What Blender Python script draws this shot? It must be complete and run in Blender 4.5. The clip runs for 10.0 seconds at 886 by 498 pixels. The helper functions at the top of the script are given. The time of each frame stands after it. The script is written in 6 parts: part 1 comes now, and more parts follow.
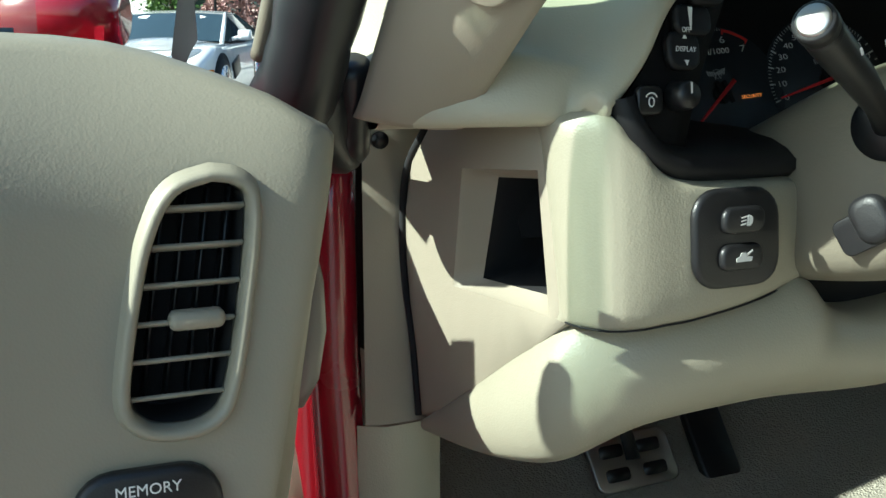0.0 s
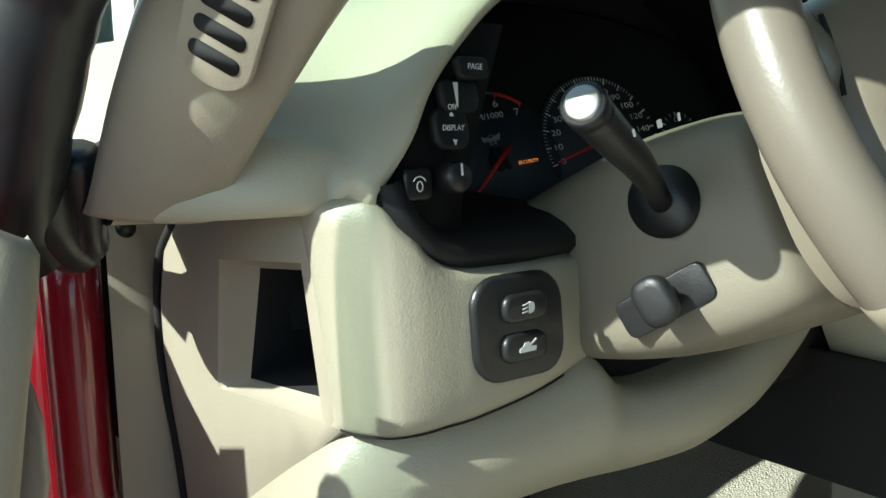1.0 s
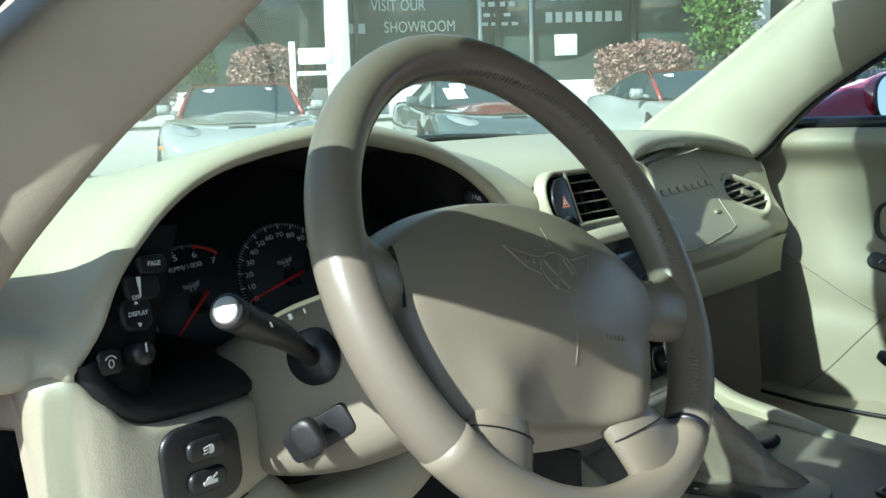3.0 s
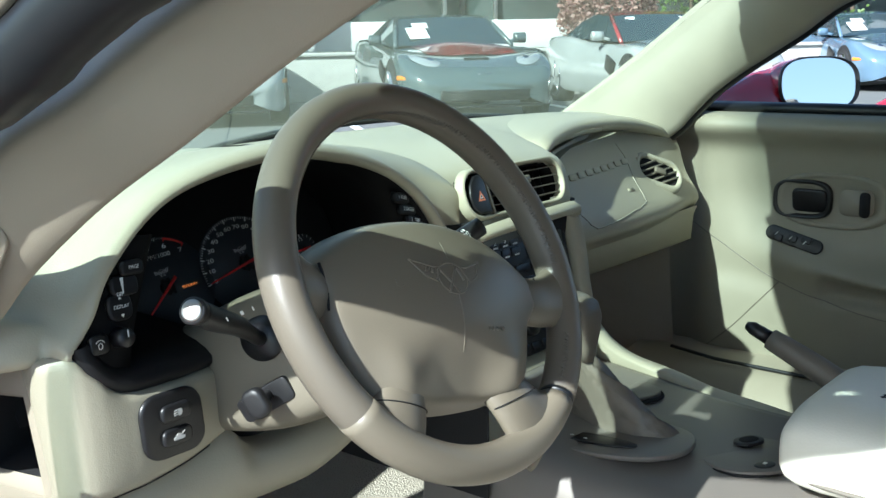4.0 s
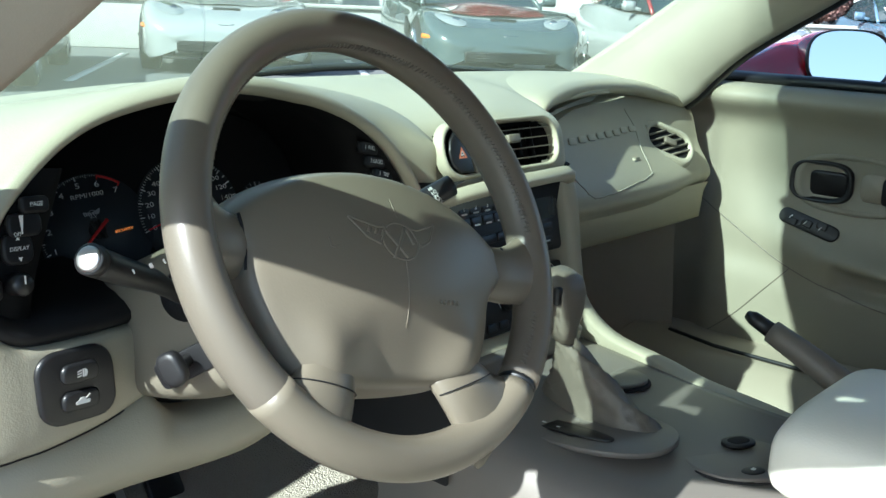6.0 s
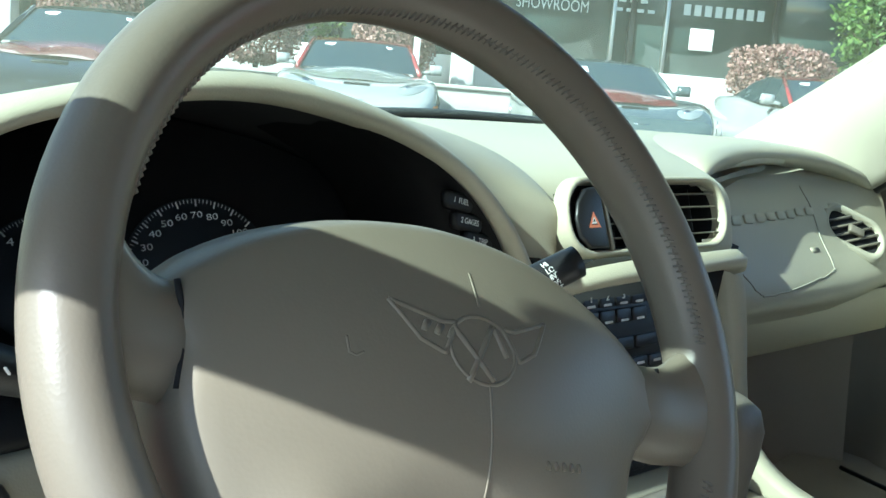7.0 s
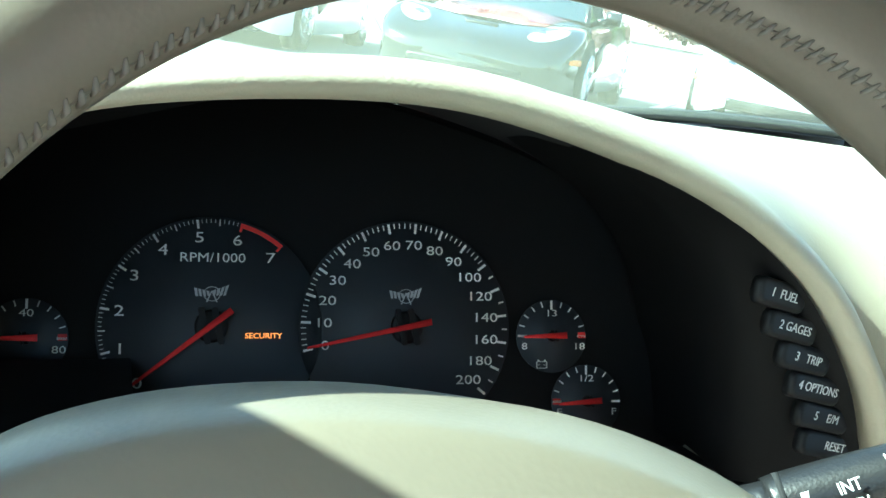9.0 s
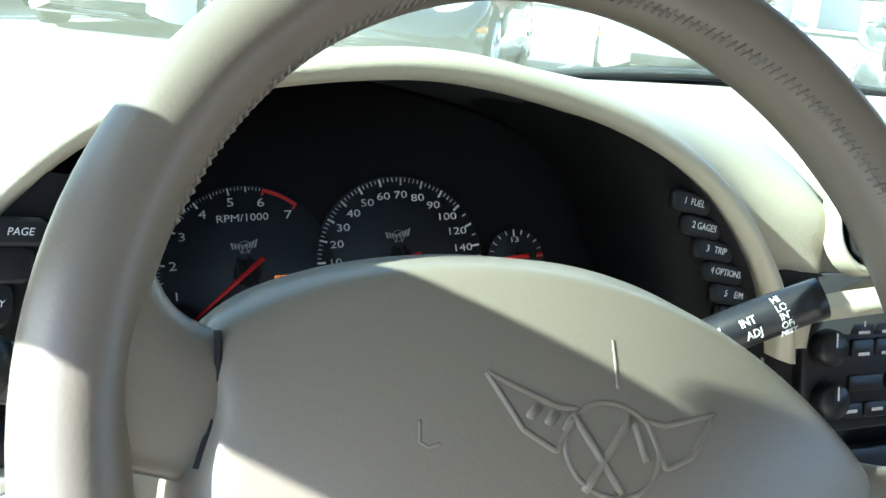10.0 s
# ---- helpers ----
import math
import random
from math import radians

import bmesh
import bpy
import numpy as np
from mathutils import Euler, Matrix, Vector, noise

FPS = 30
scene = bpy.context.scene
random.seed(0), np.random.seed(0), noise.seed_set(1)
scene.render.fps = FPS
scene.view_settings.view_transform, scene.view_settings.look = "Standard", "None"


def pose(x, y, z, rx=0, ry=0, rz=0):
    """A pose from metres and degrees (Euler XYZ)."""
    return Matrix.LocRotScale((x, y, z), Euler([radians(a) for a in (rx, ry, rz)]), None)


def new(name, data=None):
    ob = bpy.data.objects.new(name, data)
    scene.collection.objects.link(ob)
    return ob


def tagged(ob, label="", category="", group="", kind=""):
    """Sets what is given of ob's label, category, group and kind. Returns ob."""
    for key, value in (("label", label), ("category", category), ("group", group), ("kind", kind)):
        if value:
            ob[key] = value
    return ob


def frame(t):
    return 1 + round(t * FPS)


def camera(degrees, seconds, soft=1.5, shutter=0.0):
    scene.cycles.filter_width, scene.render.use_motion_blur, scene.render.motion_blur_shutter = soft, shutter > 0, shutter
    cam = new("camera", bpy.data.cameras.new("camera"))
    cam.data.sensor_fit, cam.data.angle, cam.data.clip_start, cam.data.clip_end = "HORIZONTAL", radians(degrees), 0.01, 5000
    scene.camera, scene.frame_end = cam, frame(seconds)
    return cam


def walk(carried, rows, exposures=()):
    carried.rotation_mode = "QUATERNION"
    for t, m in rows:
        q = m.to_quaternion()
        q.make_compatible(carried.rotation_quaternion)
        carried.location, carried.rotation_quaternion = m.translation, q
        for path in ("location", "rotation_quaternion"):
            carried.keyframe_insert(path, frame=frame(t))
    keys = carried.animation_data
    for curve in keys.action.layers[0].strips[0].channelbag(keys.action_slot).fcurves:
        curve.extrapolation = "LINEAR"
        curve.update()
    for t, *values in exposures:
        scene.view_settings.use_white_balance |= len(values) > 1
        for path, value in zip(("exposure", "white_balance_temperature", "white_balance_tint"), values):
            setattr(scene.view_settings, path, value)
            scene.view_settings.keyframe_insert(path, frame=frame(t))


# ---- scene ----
import collections
import functools

cam = camera(46.5, 10.0)
ROWS = [
    (0, -0.5352, -0.2742, 0.7212, -24.82, -10.81, 0.01),
    (0.5, -0.5125, -0.2429, 0.7301, -29.83, -9.24, 0.03),
    (1, -0.4860, -0.2275, 0.7451, -36.02, -9.12, -1.10),
    (1.5, -0.4720, -0.2418, 0.7648, -40.51, -9.18, -1.22),
    (2, -0.4690, -0.2630, 0.7843, -44.50, -8.17, -0.77),
    (2.5, -0.4823, -0.3168, 0.8187, -45.71, -6.39, -0.82),
    (3, -0.5244, -0.3788, 0.8458, -48.48, -7.84, -2.08),
    (3.2, -0.5463, -0.4047, 0.8614, -49.22, -8.94, -1.62),
    (4.5, -0.6447, -0.5694, 0.9563, -50.91, -12.21, -0.87),
    (5, -0.6340, -0.5883, 0.9643, -51.57, -13.17, 0.53),
    (5.2, -0.6266, -0.5808, 0.9592, -52.01, -13.56, 0.78),
    (6.3, -0.4496, -0.4337, 0.8950, -47.80, -13.17, 2.91),
    (6.5, -0.4093, -0.3996, 0.9049, -46.08, -10.25, 1.89),
    (7, -0.2771, -0.2820, 0.8425, -42.60, -9.37, 4.90),
    (7.5, -0.1652, -0.1863, 0.8249, -34.24, -9.71, 6.36),
    (8, -0.0985, -0.1472, 0.8435, -26.10, -10.40, 9.36),
    (8.5, -0.0921, -0.1347, 0.8686, -19.90, -12.17, 9.41),
    (9, -0.0965, -0.1343, 0.8590, -20.59, -13.55, 10.07),
    (9.5, -0.1351, -0.1736, 0.8601, -23.03, -13.87, 8.99),
    (10, -0.1735, -0.2405, 0.8665, -25.13, -14.39, 5.82),
]


def aim(x, y, z, yaw, pitch, roll):
    """A camera pose from its eye, its yaw to the left, its pitch and its lean to the left."""
    return Matrix.Translation((x, y, z)) @ pose(0, 0, 0, 0, 0, yaw) @ pose(0, 0, 0, 90 + pitch) @ pose(0, 0, 0, 0, 0, roll)


EXPOSED = [(0.0, 1.2, 5850, -7), (1.0, 1.2, 5900, -4), (2.0, 1.33, 5780, -3), (2.5, 1.28, 5700, -2), (4.5, 1.32, 5600, 4), (5.2, 1.36, 5600, 4), (6.5, 1.52, 5550, 0), (7.5, 1.96, 5450, 1), (8.5, 2.62, 5400, -3), (9.0, 2.96, 5450, -5), (9.5, 2.66, 5450, -1), (10.0, 2.74, 5500, 5)]
walk(cam, [(t, aim(*row)) for t, *row in ROWS], EXPOSED)

# ---- world and sun ----
SUN = Vector((-1.0, 0.03, 0.67)).normalized()
world = bpy.data.worlds.new("world")
scene.world = world
world.use_nodes = True
sky = world.node_tree.nodes.new("ShaderNodeTexSky")
sky.sky_type, sky.sun_disc = "NISHITA", False
sky.sun_elevation = math.asin(SUN.z)
sky.sun_rotation = math.atan2(SUN.x, SUN.y)
world.node_tree.links.new(sky.outputs[0], world.node_tree.nodes["Background"].inputs[0])
world.node_tree.nodes["Background"].inputs[1].default_value = 0.10
sun = new("sun", bpy.data.lights.new("sun", "SUN"))
sun.data.energy, sun.data.angle, sun.data.color = 4.9, radians(0.6), (1.0, 0.95, 0.86)
sun.matrix_world = SUN.to_track_quat("Z", "Y").to_matrix().to_4x4()


# ---- materials ----
def material(name, color, rough=0.5, metal=0.0, grain=0.0, size=400.0, depth=0.0003, stain=0.12, coat=0.0, emit=None, spec=0.5):
    """A surface with fine grain relief and broad, faint unevenness of colour and gloss. size: grains a metre."""
    m = bpy.data.materials.new(name)
    m.use_nodes = True
    nt = m.node_tree
    b = nt.nodes["Principled BSDF"]
    b.inputs["Roughness"].default_value, b.inputs["Metallic"].default_value = rough, metal
    b.inputs["Specular IOR Level"].default_value = spec
    b.inputs["Coat Weight"].default_value = coat
    b.inputs["Coat Roughness"].default_value = 0.05
    b.inputs["Base Color"].default_value = (*color, 1)
    tc = nt.nodes.new("ShaderNodeTexCoord")
    geo = nt.nodes.new("ShaderNodeNewGeometry")
    if stain:
        n1 = nt.nodes.new("ShaderNodeTexNoise")
        n1.inputs["Scale"].default_value, n1.inputs["Detail"].default_value = 9.0, 6.0
        nt.links.new(geo.outputs["Position"], n1.inputs["Vector"])
        mix = nt.nodes.new("ShaderNodeMix")
        mix.data_type = "RGBA"
        mix.inputs[6].default_value = (*[c * (1 - stain) for c in color], 1)
        mix.inputs[7].default_value = (*[min(1, c * (1 + stain)) for c in color], 1)
        nt.links.new(n1.outputs["Fac"], mix.inputs[0])
        nt.links.new(mix.outputs[2], b.inputs["Base Color"])
        mr = nt.nodes.new("ShaderNodeMapRange")
        mr.inputs[3].default_value, mr.inputs[4].default_value = max(0.0, rough - 0.08), min(1.0, rough + 0.08)
        nt.links.new(n1.outputs["Fac"], mr.inputs[0])
        nt.links.new(mr.outputs[0], b.inputs["Roughness"])
    if grain:
        v = nt.nodes.new("ShaderNodeTexVoronoi")
        v.inputs["Scale"].default_value = size
        nt.links.new(geo.outputs["Position"], v.inputs["Vector"])
        n2 = nt.nodes.new("ShaderNodeTexNoise")
        n2.inputs["Scale"].default_value = size * 0.35
        nt.links.new(geo.outputs["Position"], n2.inputs["Vector"])
        add = nt.nodes.new("ShaderNodeMath")
        add.operation = "ADD"
        nt.links.new(v.outputs["Distance"], add.inputs[0])
        nt.links.new(n2.outputs["Fac"], add.inputs[1])
        bump = nt.nodes.new("ShaderNodeBump")
        bump.inputs["Strength"].default_value, bump.inputs["Distance"].default_value = grain, depth
        nt.links.new(add.outputs[0], bump.inputs["Height"])
        nt.links.new(bump.outputs[0], b.inputs["Normal"])
    if emit:
        b.inputs["Emission Color"].default_value, b.inputs["Emission Strength"].default_value = (*emit[:3], 1), emit[3]
    return m


VINYL = material("cream_vinyl", (0.43, 0.402, 0.30), 0.41, grain=0.35, size=700)
# darker copy of the cream vinyl: pod and bolster shade put in its colour
PODV = material("shade_darkened_vinyl", (0.318, 0.294, 0.222), 0.42, grain=0.35, size=700)
TRIM = material("beige_trim_plastic", (0.31, 0.275, 0.212), 0.5, grain=0.25, size=900)
TRIM2 = material("pale_trim_plastic", (0.33, 0.312, 0.245), 0.5, grain=0.25, size=900)
DOORV = material("beige_door_vinyl", (0.272, 0.25, 0.19), 0.5, grain=0.22, size=700)
# door vinyl again, taken darker for the shaded passenger door
PASSV = material("shade_darkened_door_vinyl", (0.262, 0.243, 0.184), 0.48, grain=0.22, size=700)
LEATHER = material("taupe_leather", (0.178, 0.155, 0.117), 0.365, grain=0.12, size=650, stain=0.06, spec=0.36)
RIML = material("dark_taupe_leather", (0.152, 0.132, 0.104), 0.36, grain=0.14, size=650, stain=0.07, spec=0.45)
SHROUD = material("taupe_shroud_plastic", (0.175, 0.156, 0.118), 0.45, grain=0.3, size=800)
CONSOLE = material("taupe_console_plastic", (0.175, 0.158, 0.138), 0.37, grain=0.15, size=900)
SEAT = material("cream_leather", (0.76, 0.745, 0.64), 0.42, grain=0.4, size=350)
BLACK = material("black_plastic", (0.012, 0.012, 0.013), 0.38, grain=0.2, size=900)
RUBBER = material("black_rubber", (0.010, 0.011, 0.013), 0.36)
# taupe leather darkened for the shade on shifter and handbrake; also colours seams
DARK_LEATHER = material("shade_darkened_leather", (0.15, 0.132, 0.105), 0.45, grain=0.35, size=500)
CLUSTER = material("matt_black_plastic", (0.011, 0.011, 0.012), 0.5, grain=0.15, size=900, stain=0.05, spec=0.25)
PANEL = material("dull_black_plastic", (0.0065, 0.0065, 0.007), 0.6, grain=0.15, size=900, stain=0.05, spec=0.12)
# black for dark parts, and for openings whose shade is coloured in
DARK = material("black_parts_and_shade", (0.0115, 0.0115, 0.0125), 0.9)
CARPET = material("beige_carpet", (0.40, 0.375, 0.30), 0.95, grain=1.0, size=350, depth=0.002)
CHROME = material("brushed_metal", (0.6, 0.59, 0.57), 0.36, metal=1.0)
WHITE = material("white_print", (0.75, 0.75, 0.72), 0.6, stain=0.0)
RED = material("red_print", (0.75, 0.03, 0.03), 0.5, stain=0.0)
NEEDLE = material("red_needle", (0.85, 0.03, 0.035), 0.45, stain=0.0)
AMBER = material("amber_print", (0.8, 0.25, 0.12), 0.5, stain=0.0)
BODYRED = material("dark_red_paint", (0.27, 0.005, 0.016), 0.25, coat=1.0, stain=0.05)
MIRROR = material("mirror_glass", (0.9, 0.9, 0.9), 0.01, metal=1.0, stain=0.0)
ASPHALT = material("asphalt", (0.16, 0.165, 0.16), 0.9, grain=0.35, size=90, depth=0.002, stain=0.25)
CONCRETE = material("concrete", (0.48, 0.47, 0.44), 0.85, grain=0.5, size=80, depth=0.002, stain=0.15)


GLASS = bpy.data.materials.new("dust_and_veil_glass")
GLASS.use_nodes = True
nt = GLASS.node_tree
nt.nodes.clear()
g_out, g_mix, g_dust_veil, g_mix2 = (nt.nodes.new("ShaderNode" + k) for k in ("OutputMaterial", "MixShader", "BsdfDiffuse", "MixShader"))
g_tr, g_gl, g_fr, g_no = (nt.nodes.new("ShaderNode" + k) for k in ("BsdfTransparent", "BsdfGlossy", "MapRange", "TexNoise"))
g_lw, g_pw = nt.nodes.new("ShaderNodeLayerWeight"), nt.nodes.new("ShaderNodeMath")
g_pw.operation, g_pw.inputs[1].default_value = "POWER", 4.0
g_fr.inputs[3].default_value, g_fr.inputs[4].default_value = 0.05, 0.35
nt.links.new(g_lw.outputs["Facing"], g_pw.inputs[0])
nt.links.new(g_pw.outputs[0], g_fr.inputs[0])
# top band darkens by height, unseen, added to soften the roof's shadow edge
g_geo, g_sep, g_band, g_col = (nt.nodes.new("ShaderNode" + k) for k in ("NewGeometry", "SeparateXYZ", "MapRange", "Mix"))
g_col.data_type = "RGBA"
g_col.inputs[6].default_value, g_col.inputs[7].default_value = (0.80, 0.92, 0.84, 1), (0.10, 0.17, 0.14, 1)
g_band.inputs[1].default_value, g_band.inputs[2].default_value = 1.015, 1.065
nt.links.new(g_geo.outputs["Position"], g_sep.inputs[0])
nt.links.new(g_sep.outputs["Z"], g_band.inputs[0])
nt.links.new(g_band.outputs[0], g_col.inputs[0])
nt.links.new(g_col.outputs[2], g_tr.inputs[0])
g_gl.inputs["Roughness"].default_value = 0.02
# pale diffuse layer: dust, plus haze standing in for the dash's reflection
g_dust_veil.inputs[0].default_value = (0.75, 0.8, 0.78, 1)
g_no.inputs["Scale"].default_value = 5.0
g_mr = nt.nodes.new("ShaderNodeMapRange")
g_mr.inputs[1].default_value, g_mr.inputs[2].default_value, g_mr.inputs[3].default_value, g_mr.inputs[4].default_value = 0.3, 0.75, 0.12, 0.24
nt.links.new(g_no.outputs["Fac"], g_mr.inputs[0])
nt.links.new(g_fr.outputs[0], g_mix.inputs[0])
nt.links.new(g_tr.outputs[0], g_mix.inputs[1])
nt.links.new(g_gl.outputs[0], g_mix.inputs[2])
nt.links.new(g_mr.outputs[0], g_mix2.inputs[0])
nt.links.new(g_mix.outputs[0], g_mix2.inputs[1])
nt.links.new(g_dust_veil.outputs[0], g_mix2.inputs[2])
nt.links.new(g_mix2.outputs[0], g_out.inputs[0])


# ---- mesh tools ----
def empty(name, label="", category="", group="", kind="", at=(0, 0, 0)):
    ob = new(name)
    ob.location = at
    ob.empty_display_size = 0.05
    return tagged(ob, label, category, group, kind)


def part(name, bm, mat, parent=None, label="", smooth=True):
    """Links a bmesh as one mesh object, under a thing or a part where one is given. It is built in world metres."""
    bmesh.ops.recalc_face_normals(bm, faces=bm.faces)
    me = bpy.data.meshes.new(name)
    bm.to_mesh(me)
    bm.free()
    for p in me.polygons:
        p.use_smooth = smooth
    me.materials.append(mat)
    ob = new(name, me)
    if parent is not None:
        ob.parent = parent
        if parent.parent is None:
            ob.matrix_parent_inverse = parent.matrix_basis.inverted()
    if label:
        ob["label"] = label
    return ob


def lerp_keys(keys, n):
    """Catmull-Rom through rows of numbers: n + 1 rows evenly spaced along the keys."""
    k = np.array(keys, float)
    out = []
    for i in range(n + 1):
        f = i / n * (len(k) - 1)
        j = min(int(f), len(k) - 2)
        u = f - j
        p1, p2 = k[j], k[j + 1]
        p0 = k[j - 1] if j else 2 * p1 - p2
        p3 = k[j + 2] if j + 2 < len(k) else 2 * p2 - p1
        out.append(0.5 * (2 * p1 + (p2 - p0) * u + (2 * p0 - 5 * p1 + 4 * p2 - p3) * u * u + (3 * p1 - p0 - 3 * p2 + p3) * u ** 3))
    return np.array(out)


def sheet(rings, ring_closed=False, loop_closed=False, caps=False):
    """A skin over rings of points, each of the same count."""
    bm = bmesh.new()
    vs = [[bm.verts.new(p) for p in r] for r in rings]
    nu, nv = len(vs), len(vs[0])
    for i in range(nu if loop_closed else nu - 1):
        for j in range(nv if ring_closed else nv - 1):
            q = [vs[i][j], vs[(i + 1) % nu][j], vs[(i + 1) % nu][(j + 1) % nv], vs[i][(j + 1) % nv]]
            if len(set(q)) == 4:
                bm.faces.new(q)
    if caps:
        bm.faces.new(vs[0])
        bm.faces.new(vs[-1])
    return bm


def thicken(bm, d):
    bmesh.ops.recalc_face_normals(bm, faces=bm.faces)
    bmesh.ops.solidify(bm, geom=bm.faces[:], thickness=d)
    return bm


def tube(path, radius, n=10, closed=False, flat=1.0, caps=True):
    """A round bar along a path; radius a number or one a point."""
    pts = [Vector(p) for p in path]
    rad = [float(r) for r in radius] if hasattr(radius, "__len__") else [float(radius)] * len(pts)
    rings, side = [], None
    for i, p in enumerate(pts):
        a = pts[i - 1] if i or closed else p
        b = pts[(i + 1) % len(pts)] if i + 1 < len(pts) or closed else p
        t = (b - a).normalized()
        if side is None:
            side = t.orthogonal().normalized()
        side = (side - t * side.dot(t)).normalized()
        w = t.cross(side)
        rings.append([p + rad[i] * (math.cos(2 * math.pi * k / n) * side + flat * math.sin(2 * math.pi * k / n) * w) for k in range(n)])
    return sheet(rings, True, closed, caps and not closed)


def block(sx, sy, sz, m=None, bevel=0.0, seg=2, taper=1.0):
    bm = bmesh.new()
    bmesh.ops.create_cube(bm, size=1)
    for v in bm.verts:
        k = taper if v.co.z > 0 else 1.0
        v.co = Vector((v.co.x * sx * k, v.co.y * sy * k, v.co.z * sz))
    if bevel:
        bmesh.ops.bevel(bm, geom=bm.edges[:], offset=bevel, segments=seg, profile=0.5, affect="EDGES")
    if m is not None:
        bmesh.ops.transform(bm, matrix=m, verts=bm.verts)
    return bm


def plate(outline, thick, m=None, bevel=0.0, seg=2):
    """A flat plate from a 2D outline in its own x, y, raised along its z, with a rounded upper rim."""
    bm = bmesh.new()
    lo = [bm.verts.new((x, y, 0)) for x, y in outline]
    f = bm.faces.new(lo)
    r = bmesh.ops.extrude_face_region(bm, geom=[f])
    up = [e for e in r["geom"] if isinstance(e, bmesh.types.BMVert)]
    for v in up:
        v.co.z += thick
    if bevel:
        es = [e for e in bm.edges if e.verts[0] in up and e.verts[1] in up]
        bmesh.ops.bevel(bm, geom=es, offset=bevel, segments=seg, profile=0.5, affect="EDGES")
    if m is not None:
        bmesh.ops.transform(bm, matrix=m, verts=bm.verts)
    return bm


def rounded(w, h, r, n=5, skew=0.0):
    """The outline of a rounded rectangle."""
    pts = []
    for cx, cy, a0 in ((w / 2 - r, h / 2 - r, 0), (-w / 2 + r, h / 2 - r, 90), (-w / 2 + r, -h / 2 + r, 180), (w / 2 - r, -h / 2 + r, 270)):
        for k in range(n + 1):
            a = radians(a0 + 90 * k / n)
            y = cy + r * math.sin(a)
            pts.append((cx + r * math.cos(a) + skew * y, y))
    return pts


def basis(origin, xdir, normal):
    """A frame with its x along xdir and its z along normal."""
    z = Vector(normal).normalized()
    x = Vector(xdir)
    x = (x - z * x.dot(z)).normalized()
    y = z.cross(x)
    return Matrix(((x.x, y.x, z.x, origin[0]), (x.y, y.y, z.y, origin[1]), (x.z, y.z, z.z, origin[2]), (0, 0, 0, 1)))


def join(*bms):
    out = bmesh.new()
    for b in bms:
        me = bpy.data.meshes.new("tmp")
        b.to_mesh(me)
        b.free()
        out.from_mesh(me)
        bpy.data.meshes.remove(me)
    return out


def write(name, text, size, m, mat, parent, raised=0.0004, align="CENTER", squash=1.0, shear=0.0):
    """Lettering in the built-in font, as a mesh."""
    c = bpy.data.curves.new("tmp", "FONT")
    c.body, c.size, c.align_x, c.align_y, c.extrude, c.shear = text, size, align, "CENTER", raised, shear
    c.resolution_u = 3
    o = bpy.data.objects.new("tmp", c)
    me = bpy.data.meshes.new_from_object(o)
    bpy.data.objects.remove(o)
    bpy.data.curves.remove(c)
    bm = bmesh.new()
    bm.from_mesh(me)
    bpy.data.meshes.remove(me)
    bmesh.ops.remove_doubles(bm, verts=bm.verts, dist=1e-6)
    bmesh.ops.transform(bm, matrix=m @ Matrix.Diagonal((squash, 1, 1, 1)), verts=bm.verts)
    return part(name, bm, mat, parent, smooth=False)

# ---- dashboard ----
dashboard = empty("dashboard", "cream vinyl car dashboard with a hooded instrument binnacle", "dashboard", at=(0.4, 0.4, 0.5))
ARCH = lerp_keys([(-0.213, 0.690), (-0.202, 0.702), (-0.190, 0.718), (-0.173, 0.749), (-0.135, 0.786), (-0.093, 0.807), (-0.028, 0.8195), (0.03, 0.8225), (0.09, 0.8135), (0.145, 0.797), (0.197, 0.768), (0.236, 0.728), (0.258, 0.690), (0.265, 0.668)], 72)
MID = Vector((0.025, 0.70))
OUTER = lerp_keys([(-0.315, 0.29, 0.686), (-0.33, 0.31, 0.715), (-0.33, 0.40, 0.755), (-0.24, 0.52, 0.775), (0.02, 0.59, 0.785), (0.26, 0.645, 0.788), (0.30, 0.36, 0.79), (0.30, 0.238, 0.762), (0.30, 0.222, 0.72), (0.30, 0.22, 0.668)], 72)


def hood_rings():
    rings = []
    for k, ((ax, az), e) in enumerate(zip(ARCH, OUTER)):
        o = (Vector((ax, az)) - MID).normalized()
        if k < 12:
            o = o.lerp(Vector((-0.75, 0.65)), (12 - k) / 12).normalized()

        def p(d, y):
            return Vector((ax + o.x * d, y, az + o.y * d))

        top = min(1, max(0, (k - 12) / 10)) * min(1, max(0, (50 - k) / 12))
        q, e = p(0.017 - 0.005 * top, 0.224 + 0.004 * top), Vector(e)
        if k < 6:
            q.z = min(q.z, az + 0.003 * k)
        far = (e - q).length
        c1 = q.lerp(p(0.022 - 0.012 * top, 0.275), min(1, far / 0.2))
        c2 = e.lerp(e + Vector((0, -0.08 - 0.06 * top, 0.018 - 0.012 * top)), min(1, far / 0.3))
        if k < 16:
            w = (16 - k) / 16
            rise = 0.032 * min(1, k / 7)
            back = min(1, max(0, (k - 6) / 4))
            c1 = c1.lerp(Vector((-0.250, 0.222 + 0.035 * back, az + rise)), w)
            c2 = c2.lerp(Vector((-0.290, 0.245 + 0.055 * back, az + rise)), w)
        ring = [p(-0.002, 0.216), p(-0.001, 0.205), p(0.003, 0.199), p(0.008, 0.199), p(0.014, 0.209), q]
        for j in range(1, 15):
            u = j / 14
            ring.append(q * (1 - u) ** 3 + c1 * 3 * u * (1 - u) ** 2 + c2 * 3 * u * u * (1 - u) + e * u ** 3)
        rings.append(ring)
